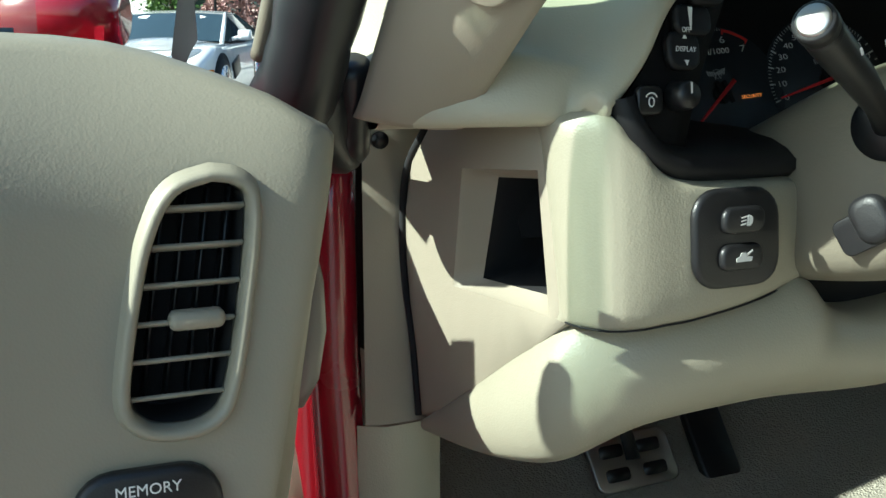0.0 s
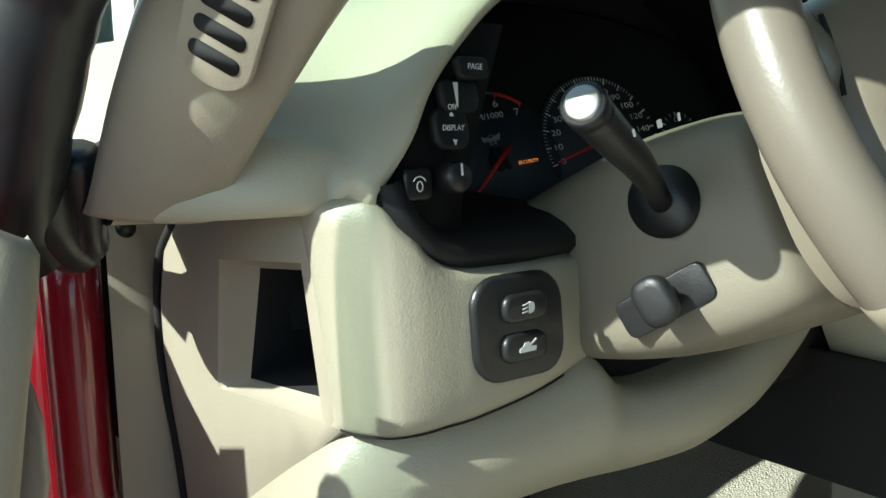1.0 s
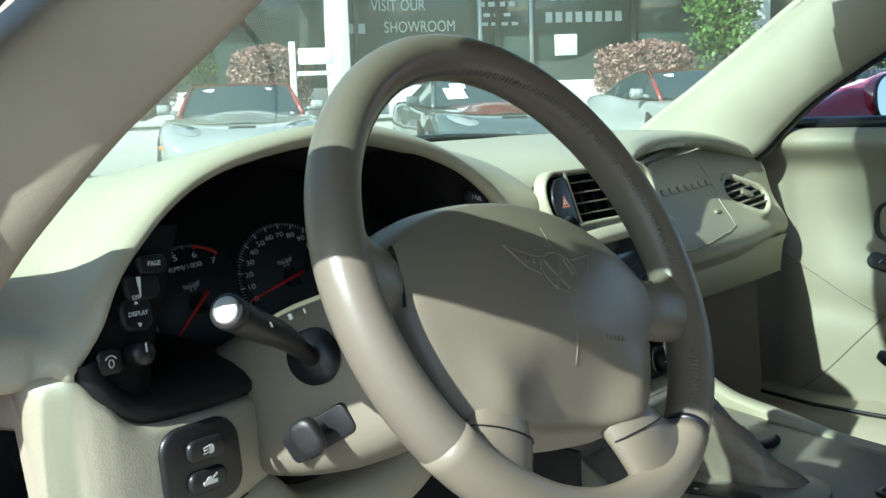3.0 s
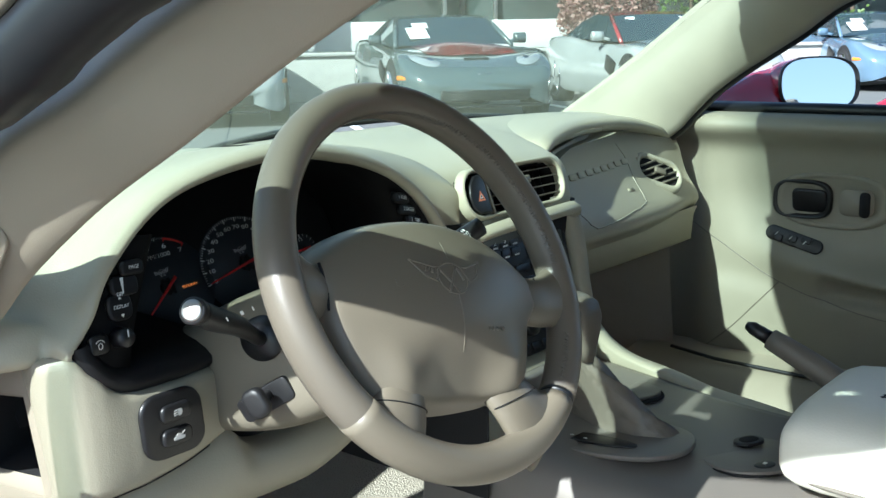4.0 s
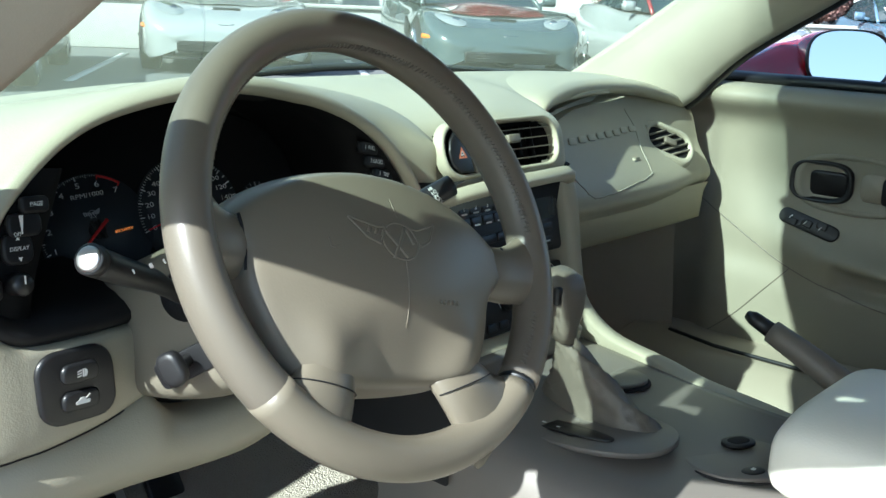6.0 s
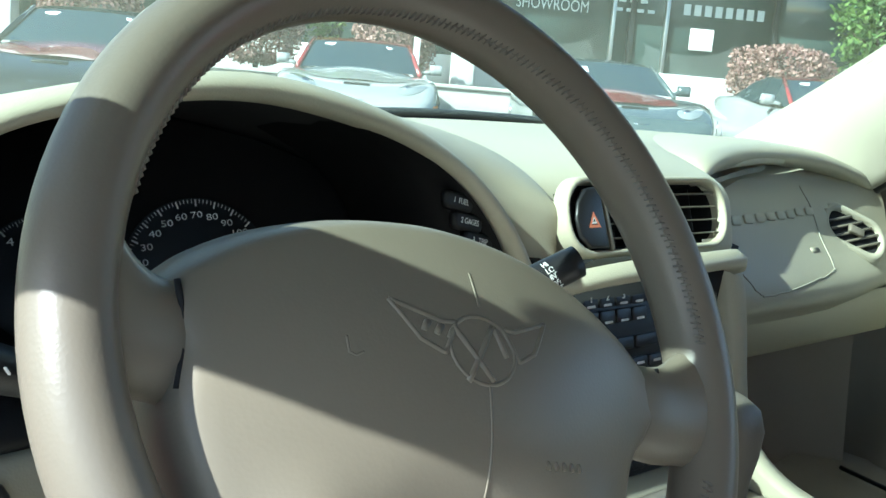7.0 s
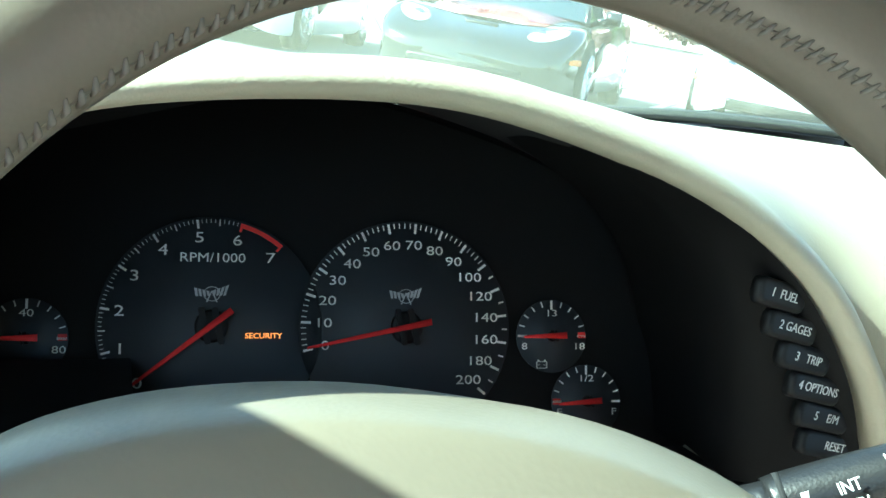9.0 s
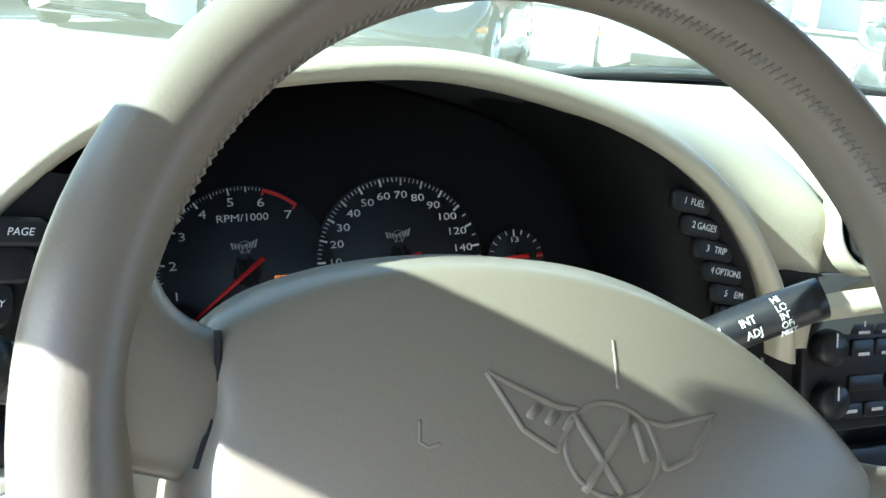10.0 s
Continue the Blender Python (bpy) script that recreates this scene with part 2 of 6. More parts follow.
    low = [[Vector((v.x, v.y + dy, v.z - dz)) for v in rings[0]] for dy, dz in ((0.07, 0.010), (0.014, 0.0105), (0.007, 0.0095), (0.003, 0.007), (0.0008, 0.0035))]
    return low + rings


HOOD = hood_rings()
part("binnacle_hood", sheet(HOOD), VINYL, dashboard)

PROFILES = [
    (0.30, [(0.645, 0.788), (0.48, 0.80), (0.36, 0.79), (0.262, 0.777), (0.232, 0.752), (0.222, 0.72), (0.22, 0.70), (0.24, 0.69)]),
    (0.42, [(0.645, 0.788), (0.48, 0.803), (0.36, 0.797), (0.262, 0.787), (0.222, 0.765), (0.212, 0.735), (0.208, 0.708), (0.232, 0.70)]),
    (0.52, [(0.645, 0.788), (0.48, 0.803), (0.37, 0.80), (0.29, 0.787), (0.232, 0.768), (0.217, 0.735), (0.214, 0.708), (0.238, 0.70)]),
    (0.565, [(0.645, 0.788), (0.48, 0.803), (0.38, 0.80), (0.31, 0.787), (0.262, 0.765), (0.248, 0.73), (0.245, 0.69), (0.262, 0.65)]),
    (0.62, [(0.645, 0.788), (0.49, 0.803), (0.40, 0.797), (0.34, 0.782), (0.318, 0.755), (0.298, 0.71), (0.268, 0.65), (0.285, 0.615)]),
    (0.78, [(0.64, 0.788), (0.50, 0.80), (0.43, 0.795), (0.375, 0.78), (0.352, 0.745), (0.318, 0.70), (0.275, 0.64), (0.30, 0.605)]),
    (0.95, [(0.60, 0.786), (0.52, 0.795), (0.46, 0.79), (0.40, 0.77), (0.37, 0.735), (0.34, 0.69), (0.295, 0.635), (0.32, 0.60)]),
    (1.10, [(0.55, 0.78), (0.50, 0.787), (0.45, 0.78), (0.395, 0.765), (0.365, 0.735), (0.345, 0.68), (0.318, 0.635), (0.34, 0.60)]),
]


PROFILE_TABLE = lerp_keys([[x] + [c for yz in prof for c in yz] for x, prof in PROFILES], 420)


@functools.lru_cache(maxsize=None)
def dash_profile(x):
    row = [np.interp(x, PROFILE_TABLE[:, 0], PROFILE_TABLE[:, c]) for c in range(1, 17)]
    return lerp_keys(np.array(row).reshape(-1, 2), 200)


def dash_point(x, v):
    """A place on the passenger side's skin: x across, v from 0 at the windscreen to 1 at the lower lip."""
    y, z = dash_profile(round(x, 5))[int(round(v * 200))]
    return Vector((x, y, z))


DASH_SKIN = sheet([[(x, y, z) for y, z in dash_profile(round(x, 5))[::4]] for x in np.linspace(0.284, 1.13, 137)])
GRAB_LOW = [(0.585, 0.742), (0.62, 0.752), (0.68, 0.761), (0.76, 0.768), (0.83, 0.772), (0.875, 0.776)]
GRAB_HIGH = [(0.585, 0.752), (0.62, 0.776), (0.68, 0.788), (0.76, 0.792), (0.83, 0.788), (0.875, 0.780)]

# brow over the grab recess, on the passenger side
brow = lerp_keys([(0.575, 0.288, 0.766), (0.60, 0.292, 0.782), (0.66, 0.312, 0.792), (0.75, 0.338, 0.796), (0.85, 0.352, 0.795), (0.97, 0.362, 0.786), (1.06, 0.360, 0.768), (1.10, 0.365, 0.752)], 40)
rings = []
for k, (x, y, z) in enumerate(brow):
    t = math.sin(math.pi * min(1, k / 40 * 1.05)) ** 0.5
    rings.append([(x, y + 0.14, z + 0.004), (x, y + 0.06, z + 0.006), (x, y + 0.02, z + 0.004), (x, y + 0.004, z - 0.001), (x, y, z - 0.006 - 0.004 * t), (x, y + 0.006, z - 0.012 - 0.006 * t), (x, y + 0.04, z - 0.016 - 0.008 * t)])
part("brow", sheet(rings), VINYL, dashboard)
low, high = lerp_keys(GRAB_LOW, 30), lerp_keys(GRAB_HIGH, 30)
pocket_rings = []
for (x, z0), (_, z1) in zip(low, high):
    y0 = 0.262 + 0.36 * (x - 0.56) - 0.30 * max(0.0, x - 0.72)
    pocket_rings.append([(x, y0 + 0.016, z0 - 0.004), (x, y0 + 0.045, z0 - 0.006), (x, y0 + 0.07, (z0 + z1) / 2), (x, y0 + 0.075, z1 + 0.004), (x, y0 + 0.04, z1 + 0.006)])
part("grab_recess", sheet(pocket_rings), VINYL, dashboard, "shaded recess under the brow")
part("grab_bar", tube([(0.63, 0.318, 0.772), (0.70, 0.335, 0.778), (0.78, 0.348, 0.781), (0.84, 0.357, 0.780)], 0.0045, 8), VINYL, dashboard)

# air bag panel with its raised lettering on the dash skin


def skin(x, z, lift=0.0):
    """The place on the passenger side's face at x and the height z, and its frame."""
    vs = [dash_point(x, v) for v in np.linspace(0.40, 0.98, 117)]
    k = min(range(len(vs)), key=lambda i: abs(vs[i].z - z))
    k = min(max(k, 1), len(vs) - 2)
    t = (vs[k - 1] - vs[k + 1]).normalized()
    across = (dash_point(x + 0.02, 0.40 + 0.58 * k / 116) - dash_point(x - 0.02, 0.40 + 0.58 * k / 116)).normalized()
    n = across.cross(t)
    if n.y > 0:
        n = -n
    return basis(vs[k] + n * lift, across, n)


seam = lerp_keys([(0.600, 0.752), (0.635, 0.705), (0.672, 0.662), (0.690, 0.648), (0.72, 0.645), (0.88, 0.654), (0.903, 0.662), (0.918, 0.69), (0.930, 0.72), (0.925, 0.748)], 90)
part("airbag_seam", tube([skin(x, z, 0.0).translation for x, z in seam], 0.0011, 6), TRIM2, dashboard, "fine seam round the air bag panel")
for k in range(8):
    fr = skin(0.697 + k * 0.0315, 0.7175, 0.0)
    part("badge_bar", plate(rounded(0.023, 0.0105, 0.003, 2, 0.25), 0.0030, fr @ pose(0, 0, -0.0006), 0.0008), VINYL, dashboard)
part("badge_bar", plate(rounded(0.026, 0.006, 0.002, 2), 0.0016, skin(0.875, 0.678) @ pose(0, 0, -0.0006)), VINYL, dashboard)

# glove box below
rings = [[(x, 0.298 + 0.04 * (x - 0.6), 0.618), (x, 0.305 + 0.04 * (x - 0.6), 0.60), (x, 0.33, 0.565 - 0.02 * (x - 0.6)), (x, 0.37, 0.535), (x, 0.50, 0.52)] for x in np.linspace(0.57, 1.128, 17)]
part("glovebox", sheet(rings), VINYL, dashboard)
part("glovebox_lock", tube([(0.615, 0.330, 0.566), (0.615, 0.325, 0.565)], 0.005, 12), BLACK, dashboard)


# end panel with its pocket, facing the open door
def quad_loop(c):
    return [c[i].lerp(c[(i + 1) % 4], k / 6) for i in range(4) for k in range(6)]


bottom = [(-0.2198, 0.2285, 0.5655), (-0.2267, 0.2765, 0.5270), (-0.2321, 0.3127, 0.5000), (-0.2381, 0.3530, 0.4695), (-0.2452, 0.3900, 0.4580)]
rear = [(-0.2452, 0.3900, 0.4580), (-0.2498, 0.3907, 0.5167), (-0.2539, 0.3941, 0.5584), (-0.2567, 0.3910, 0.6000), (-0.2578, 0.3805, 0.6416), (-0.2547, 0.3538, 0.6724)]
upper = [(-0.2547, 0.3538, 0.6724), (-0.2440, 0.2900, 0.6880), (-0.2297, 0.2298, 0.6845)]
front = [(-0.2297, 0.2298, 0.6845), (-0.2266, 0.2258, 0.6559), (-0.2237, 0.2247, 0.6233), (-0.2198, 0.2285, 0.5655)]
outer = [Vector(p) for side in (bottom, rear, upper, front) for p in lerp_keys(side, 6)[:-1]]
holes = [Vector((-0.2259, 0.2560, 0.5740)), Vector((-0.2395, 0.3190, 0.5735)), Vector((-0.2406, 0.2965, 0.6435)), Vector((-0.2317, 0.2550, 0.6465))]
rim_out = [Vector((-0.2232, 0.2475, 0.5640)), Vector((-0.2435, 0.3400, 0.5660)), Vector((-0.2468, 0.3200, 0.6480)), Vector((-0.2318, 0.2500, 0.6530))]
tuck = [p + Vector((0.03, 0.0, 0.0)) for p in outer]
roll = [p.lerp(q, 0.06) + Vector((-0.002, -0.001, 0)) for p, q in zip(outer, quad_loop(rim_out))]
end_panel = part("end_panel", sheet([tuck, outer, roll, quad_loop(rim_out)], True), TRIM, dashboard, "beige plastic end panel")
rim_in = quad_loop(holes)
mid = [a.lerp(b, 0.12) + Vector((0.0030, 0.001, 0)) for a, b in zip(quad_loop(rim_out), rim_in)]
lip = [p + Vector((0.010, 0.004, 0)) for p in rim_in]
part("pocket_rim", sheet([quad_loop(rim_out), mid, lip], True), TRIM, end_panel)
# pocket walls and floor in black, the recess's darkness coloured in
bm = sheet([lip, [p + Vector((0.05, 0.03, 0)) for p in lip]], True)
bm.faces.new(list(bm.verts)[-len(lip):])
part("pocket", bm, DARK, end_panel, "empty pocket with its inside coloured black")
part("panel_seal", tube([Vector(p) + Vector((-0.001, 0.003, 0)) for p in lerp_keys(rear, 24)], 0.0028, 8), DARK, end_panel)

# switch pod
pod_cols = lerp_keys([(-0.212, 0.256, 0.566, 0.681), (-0.222, 0.238, 0.566, 0.681), (-0.2215, 0.219, 0.565, 0.684), (-0.213, 0.2015, 0.565, 0.689), (-0.2075, 0.196, 0.5652, 0.6885), (-0.201, 0.193, 0.5655, 0.677), (-0.191, 0.1905, 0.566, 0.6625), (-0.178, 0.1885, 0.5675, 0.653), (-0.16, 0.187, 0.569, 0.6495), (-0.12, 0.189, 0.574, 0.648), (-0.085, 0.197, 0.579, 0.647), (-0.064, 0.206, 0.583, 0.640), (-0.060, 0.24, 0.585, 0.635)], 66)
rings = []
for x, y, z0, z1 in pod_cols:
    w = min(1.0, max(0.0, (-0.196 - x) / 0.024))
    ring = [(x, y + 0.03, z0 - 0.002), (x, y + 0.006, z0 - 0.001), (x, y + 0.001, z0 + 0.003)]
    ring += [(x, y - 0.003 * math.sin(math.pi * f), z0 + (z1 - z0) * f) for f in np.linspace(0.1, 0.9, 7)]
    ring += [(x, y + 0.001, z1 - 0.003), (x, y + 0.006, z1), (x, y + 0.03, z1 + 0.001)]
    rings.append([(px - 0.013 * w * (pz - z0) / 0.117, py + 0.006 * w * (pz - z0) / 0.117, pz) for px, py, pz in ring])
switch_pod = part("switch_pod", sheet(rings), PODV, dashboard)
POD = basis((-0.140, 0.1822, 0.617), (1, 0.03, 0.0), (0, -1, 0.0))
bezel = part("switch_bezel", plate(rounded(0.062, 0.058, 0.017, 5, -0.08), 0.004, POD @ pose(0, 0, -0.001), 0.003, 2), BLACK, switch_pod, "black switch surround")
for dy in (0.011, -0.0105):
    part("switch_button", plate(rounded(0.030, 0.0155, 0.006, 4), 0.0045, POD @ pose(0.001, dy, 0.0025), 0.0025, 2), BLACK, bezel, "black push button with a white symbol")
ICON = POD @ pose(0.001, 0.011, 0.0072)
marks = [plate(rounded(0.0012, 0.0065, 0.0005, 1), 0.0003, ICON @ pose(0.0012, 0, 0)), plate([(0.002 + 0.0026 * math.cos(a), 0.0032 * math.sin(a)) for a in np.linspace(-1.5, 1.5, 9)], 0.0003, ICON)]
marks += [plate(rounded(0.004, 0.0007, 0.0003, 1), 0.0003, ICON @ pose(-0.0018, d, 0, 0, 0, 12)) for d in (-0.002, 0, 0.002)]
part("fog_lamp_mark", join(*marks), WHITE, bezel, smooth=False)
ICON = POD @ pose(0.001, -0.0105, 0.0072)
marks = [plate([(-0.0055, -0.0022), (0.0055, -0.0022), (0.0058, 0.0004), (0.002, 0.0009), (0.0008, 0.003), (-0.0022, 0.003), (-0.0035, 0.0006), (-0.0058, 0.0002)], 0.0003, ICON), plate(rounded(0.0052, 0.001, 0.0004, 1), 0.0003, ICON @ pose(0.0038, 0.0028, 0, 0, 0, 35))]
part("boot_lid_mark", join(*marks), WHITE, bezel, smooth=False)

# knee bolster
stations = [((-0.246, 0.388, 0.455), (-0.244, 0.388, 0.447), (-1, -0.1, 0), 0.002), ((-0.237, 0.33, 0.494), (-0.236, 0.33, 0.452), (-0.95, -0.3, 0), 0.008), ((-0.228, 0.27, 0.536), (-0.230, 0.275, 0.463), (-0.85, -0.5, 0), 0.013), ((-0.216, 0.232, 0.561), (-0.214, 0.240, 0.474), (-0.5, -0.85, 0), 0.017)]
for x, y, hi, lo in [(-0.17, 0.195, 0.570, 0.496), (-0.10, 0.188, 0.579, 0.503), (-0.068, 0.187, 0.583, 0.503), (-0.045, 0.186, 0.562, 0.502), (-0.015, 0.186, 0.553, 0.500), (0.03, 0.187, 0.555, 0.499), (0.07, 0.19, 0.562, 0.505), (0.105, 0.195, 0.577, 0.514), (0.16, 0.204, 0.605, 0.542), (0.20, 0.22, 0.64, 0.576), (0.235, 0.24, 0.67, 0.606)]:
    stations.append(((x, y + 0.014, hi), (x, y + 0.026, lo), (0, -1, -0.1), 0.3 * (hi - lo)))
rings = []
for row in lerp_keys([[*a, *b, *c, d] for a, b, c, d in stations], 84):
    a, b, n, w = Vector(row[0:3]), Vector(row[3:6]), Vector(row[6:9]).normalized(), row[9]
    ring = [a - n * 0.05, a - n * 0.010 + Vector((0, 0, 0.001)), a]
    ring += [a.lerp(b, u) + n * w * math.sin(math.pi * u) ** 0.75 for u in (0.1, 0.25, 0.42, 0.6, 0.78, 0.92)]
    rings.append(ring + [b, b - n * 0.02 + Vector((0, 0, -0.003)), b - n * 0.14])
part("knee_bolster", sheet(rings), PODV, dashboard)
part("pod_seam", tube([Vector(p) + Vector((-0.0004, -0.0008, 0)) for p in lerp_keys(front, 16)], 0.0009, 6), DARK, dashboard)
part("pod_seam", tube([(x, y + 0.004, z0 - 0.0005) for x, y, z0, z1 in pod_cols[9:62]], 0.0007, 6), DARK, dashboard)
# black blocks standing in for the dark openings round column and fascia
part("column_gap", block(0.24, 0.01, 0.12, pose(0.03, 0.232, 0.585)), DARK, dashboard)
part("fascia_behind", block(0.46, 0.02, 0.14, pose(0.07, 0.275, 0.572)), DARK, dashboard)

# ---- centre stack ----
centre_stack = empty("centre_stack", "beige centre stack with vents, radio and climate controls", "centre stack", at=(0.42, 0.2, 0.6))
VENT = basis((0.402, 0.2125, 0.7495), (1, 0.0, 0.0), (0.0, -0.95, 0.30))
outl = rounded(0.206, 0.057, 0.025, 6)
inn = [(x * 0.962, y * 0.885) for x, y in outl]
vent = part("vent_frame", sheet([[VENT @ Vector((x * f, y * g, z)) for x, y in outl] for f, g, z in ((1.035, 1.11, -0.010), (1.025, 1.08, -0.001), (1.012, 1.04, 0.0018), (0.99, 0.97, 0.0022), (0.975, 0.925, 0.0005), (0.968, 0.90, -0.004), (0.965, 0.89, -0.012))], True), VINYL, centre_stack)
part("vent_lining", sheet([[VENT @ Vector((x * 0.964, y * 0.89, z)) for x, y in outl] for z in (-0.011, -0.036)], True), DARK, vent)
bm = bmesh.new()
bm.faces.new([bm.verts.new(VENT @ Vector((*p, -0.033))) for p in inn])
part("vent_back", bm, DARK, vent)
for k in range(4):
    part("slat", block(0.152, 0.011, 0.0014, VENT @ pose(0.019, -0.0168 + 0.0112 * k, -0.008, 96, 0, 0), 0.0006, 1), SHROUD, vent)
for k in range(6):
    part("vane", block(0.0015, 0.045, 0.01, VENT @ pose(-0.04 + 0.0235 * k, 0, -0.022), 0.0004, 1), BLACK, vent)
part("vent_lever", block(0.022, 0.01, 0.007, VENT @ pose(0.018, 0.006, 0.000, 0, 0, 0), 0.002, 2), SHROUD, vent)
DASH_HOLES = [(VENT, 0.1015, 0.0285)]
part("divider", block(0.004, 0.054, 0.008, VENT @ pose(-0.060, 0, -0.001, 0, 0, 6), 0.001), SHROUD, vent)
HAZ = VENT @ pose(-0.0785, -0.001, -0.001)
hazard = part("hazard_button", plate([(0.016, -0.024), (0.012, 0.024), (-0.004, 0.022), (-0.014, 0.012), (-0.018, 0), (-0.016, -0.014), (-0.006, -0.023)], 0.005, HAZ, 0.002, 2), BLACK, centre_stack, "black hazard button with a red triangle")
tri_out, tri_in = [(-0.007, -0.006), (0.007, -0.006), (0, 0.0065)], [(-0.0035, -0.004), (0.0035, -0.004), (0, 0.0028)]
part("triangle", sheet([[HAZ @ Vector((x, y - 0.002, 0.0056)) for x, y in tri_out], [HAZ @ Vector((x, y - 0.002, 0.0056)) for x, y in tri_in]], True), AMBER, hazard, smooth=False)
part("triangle", sheet([[HAZ @ Vector((0.45 * x, 0.45 * y - 0.0023, 0.0056)) for x, y in tri_out], [HAZ @ Vector((0.2 * x, 0.2 * y - 0.0023, 0.0056)) for x, y in tri_out]], True), WHITE, hazard, smooth=False)

# brow bar under the vents, side bars and radio
part("shelf", sheet([[(x, y - 0.012, z + 0.006), (x, y - 0.022, z + 0.001), (x, y - 0.022, z - 0.007), (x, y - 0.012, z - 0.012), (x, y + 0.03, z - 0.012)] for x, y, z in lerp_keys([(0.262, 0.235, 0.690), (0.30, 0.218, 0.703), (0.36, 0.208, 0.711), (0.44, 0.206, 0.713), (0.51, 0.212, 0.712), (0.535, 0.225, 0.703)], 24)]), VINYL, centre_stack)
bar = lerp_keys([(0.530, 0.222, 0.715), (0.540, 0.212, 0.685), (0.546, 0.206, 0.64), (0.549, 0.20, 0.59), (0.556, 0.19, 0.54), (0.575, 0.155, 0.50), (0.60, 0.09, 0.475), (0.604, 0.03, 0.460), (0.608, -0.06, 0.448), (0.612, -0.14, 0.435)], 44)
rings = [[(x + 0.028, y + 0.14, z - 0.02), (x + 0.028, y + 0.03, z), (x + 0.020, y + 0.006, z), (x + 0.008, y - 0.002, z), (x - 0.006, y, z), (x - 0.010, y + 0.008, z), (x - 0.010, y + 0.06, z - 0.01)] for x, y, z in bar]
part("side_bar", sheet(rings), VINYL, centre_stack)
bar = lerp_keys([(0.262, 0.24, 0.695), (0.266, 0.225, 0.66), (0.272, 0.215, 0.61), (0.285, 0.205, 0.55), (0.29, 0.18, 0.50), (0.285, 0.12, 0.47)], 24)
rings = [[(x - 0.03, y + 0.06, z), (x - 0.02, y + 0.012, z), (x - 0.004, y, z), (x + 0.008, y + 0.002, z), (x + 0.012, y + 0.06, z)] for x, y, z in bar]
part("side_bar", sheet(rings), VINYL, centre_stack)
part("stack_backing", block(0.27, 0.01, 0.24, pose(0.405, 0.245, 0.60, 12, 0, 0)), DARK, centre_stack)
RAD = basis((0.415, 0.222, 0.655), (1, 0.02, 0), (0, -0.97, 0.22))
radio = empty("car_radio", "black car radio with a grey display and small buttons", "radio", at=(0.415, 0.222, 0.655))
part("faceplate", plate(rounded(0.228, 0.088, 0.006, 3), 0.01, RAD @ pose(0, 0, -0.008), 0.002), BLACK, radio)
part("display", plate(rounded(0.085, 0.040, 0.003, 2), 0.002, RAD @ pose(0.062, 0.016, 0.0015), 0.0005), material("radio_display", (0.03, 0.045, 0.055), 0.1, stain=0.0), radio, "dark glossy display")
for row in range(2):
    for k in range(4):
        b = part("radio_button", plate(rounded(0.0185, 0.0115, 0.002, 2), 0.004, RAD @ pose(-0.066 + 0.0205 * k, 0.024 - 0.014 * row, 0.001), 0.001), BLACK, radio)
        if row == 0 and k < 3:
            write("digit", str(k + 1), 0.008, RAD @ pose(-0.066 + 0.0205 * k, 0.026, 0.0055), WHITE, b)
        part("printed_bar", plate(rounded(0.010, 0.002, 0.0005, 1), 0.0002, RAD @ pose(-0.066 + 0.0205 * k, 0.020 - 0.014 * row, 0.0052)), WHITE, b, smooth=False)
for k in range(8):
    b = part("radio_button", plate(rounded(0.0205, 0.0105, 0.002, 2), 0.0035, RAD @ pose(-0.075 + 0.0225 * k, -0.031, 0.001), 0.001), BLACK, radio)
    part("printed_bar", plate(rounded(0.010, 0.0022, 0.0005, 1), 0.0002, RAD @ pose(-0.075 + 0.0225 * k, -0.031, 0.0046)), WHITE, b, smooth=False)
for k in range(3):
    part("radio_button", plate(rounded(0.03, 0.0105, 0.002, 2), 0.0035, RAD @ pose(-0.062 + 0.033 * k, -0.013, 0.001), 0.001), BLACK, radio)
    part("radio_button", plate(rounded(0.022, 0.009, 0.002, 2), 0.003, RAD @ pose(0.034 + 0.026 * k, -0.014, 0.001), 0.001), BLACK, radio)


def knob(name, m, r, h, parent):
    k = part(name, tube([m @ Vector((0, 0, z)) for z in (0, h * 0.8, h)], [r, r * 0.94, r * 0.8], 20), BLACK, parent)
    part("pointer", block(0.0012, r * 0.7, 0.0006, m @ pose(0, r * 0.45, h)), WHITE, k, smooth=False)
    return k


knob("volume_knob", RAD @ pose(-0.098, 0.012, 0), 0.0125, 0.014, radio)
knob("tune_knob", RAD @ pose(-0.096, -0.022, 0), 0.0125, 0.014, radio)
CLI = basis((0.425, 0.212, 0.562), (1, 0.02, 0), (0, -0.96, 0.27))
climate = empty("climate_panel", "black climate control panel with round knobs", "climate control", at=(0.425, 0.212, 0.562))
part("faceplate", plate(rounded(0.236, 0.066, 0.008, 3), 0.01, CLI @ pose(0, 0, -0.008), 0.002), BLACK, climate)
for k, (x, y) in enumerate(((-0.07, 0.006), (0.0, 0.006), (0.084, 0.014), (0.084, -0.018))):
    knob("dial_knob", CLI @ pose(x, y, 0, 0, 0, 30 * k), 0.0145 if k > 1 else 0.016, 0.013, climate)
    part("dial_ring", tube([CLI @ Vector((x + 0.019 * math.cos(a), y + 0.019 * math.sin(a), 0.0022)) for a in np.linspace(-0.6, 3.7, 12)], 0.0005, 5), WHITE, climate)
for k in range(5):
    part("climate_button", plate(rounded(0.016, 0.01, 0.002, 2), 0.003, CLI @ pose(-0.06 + 0.022 * k, -0.023, 0.001), 0.001), BLACK, climate)
part("lower_lip", block(0.25, 0.03, 0.012, pose(0.415, 0.20, 0.522, 15, 0, 0), 0.004), VINYL, centre_stack)
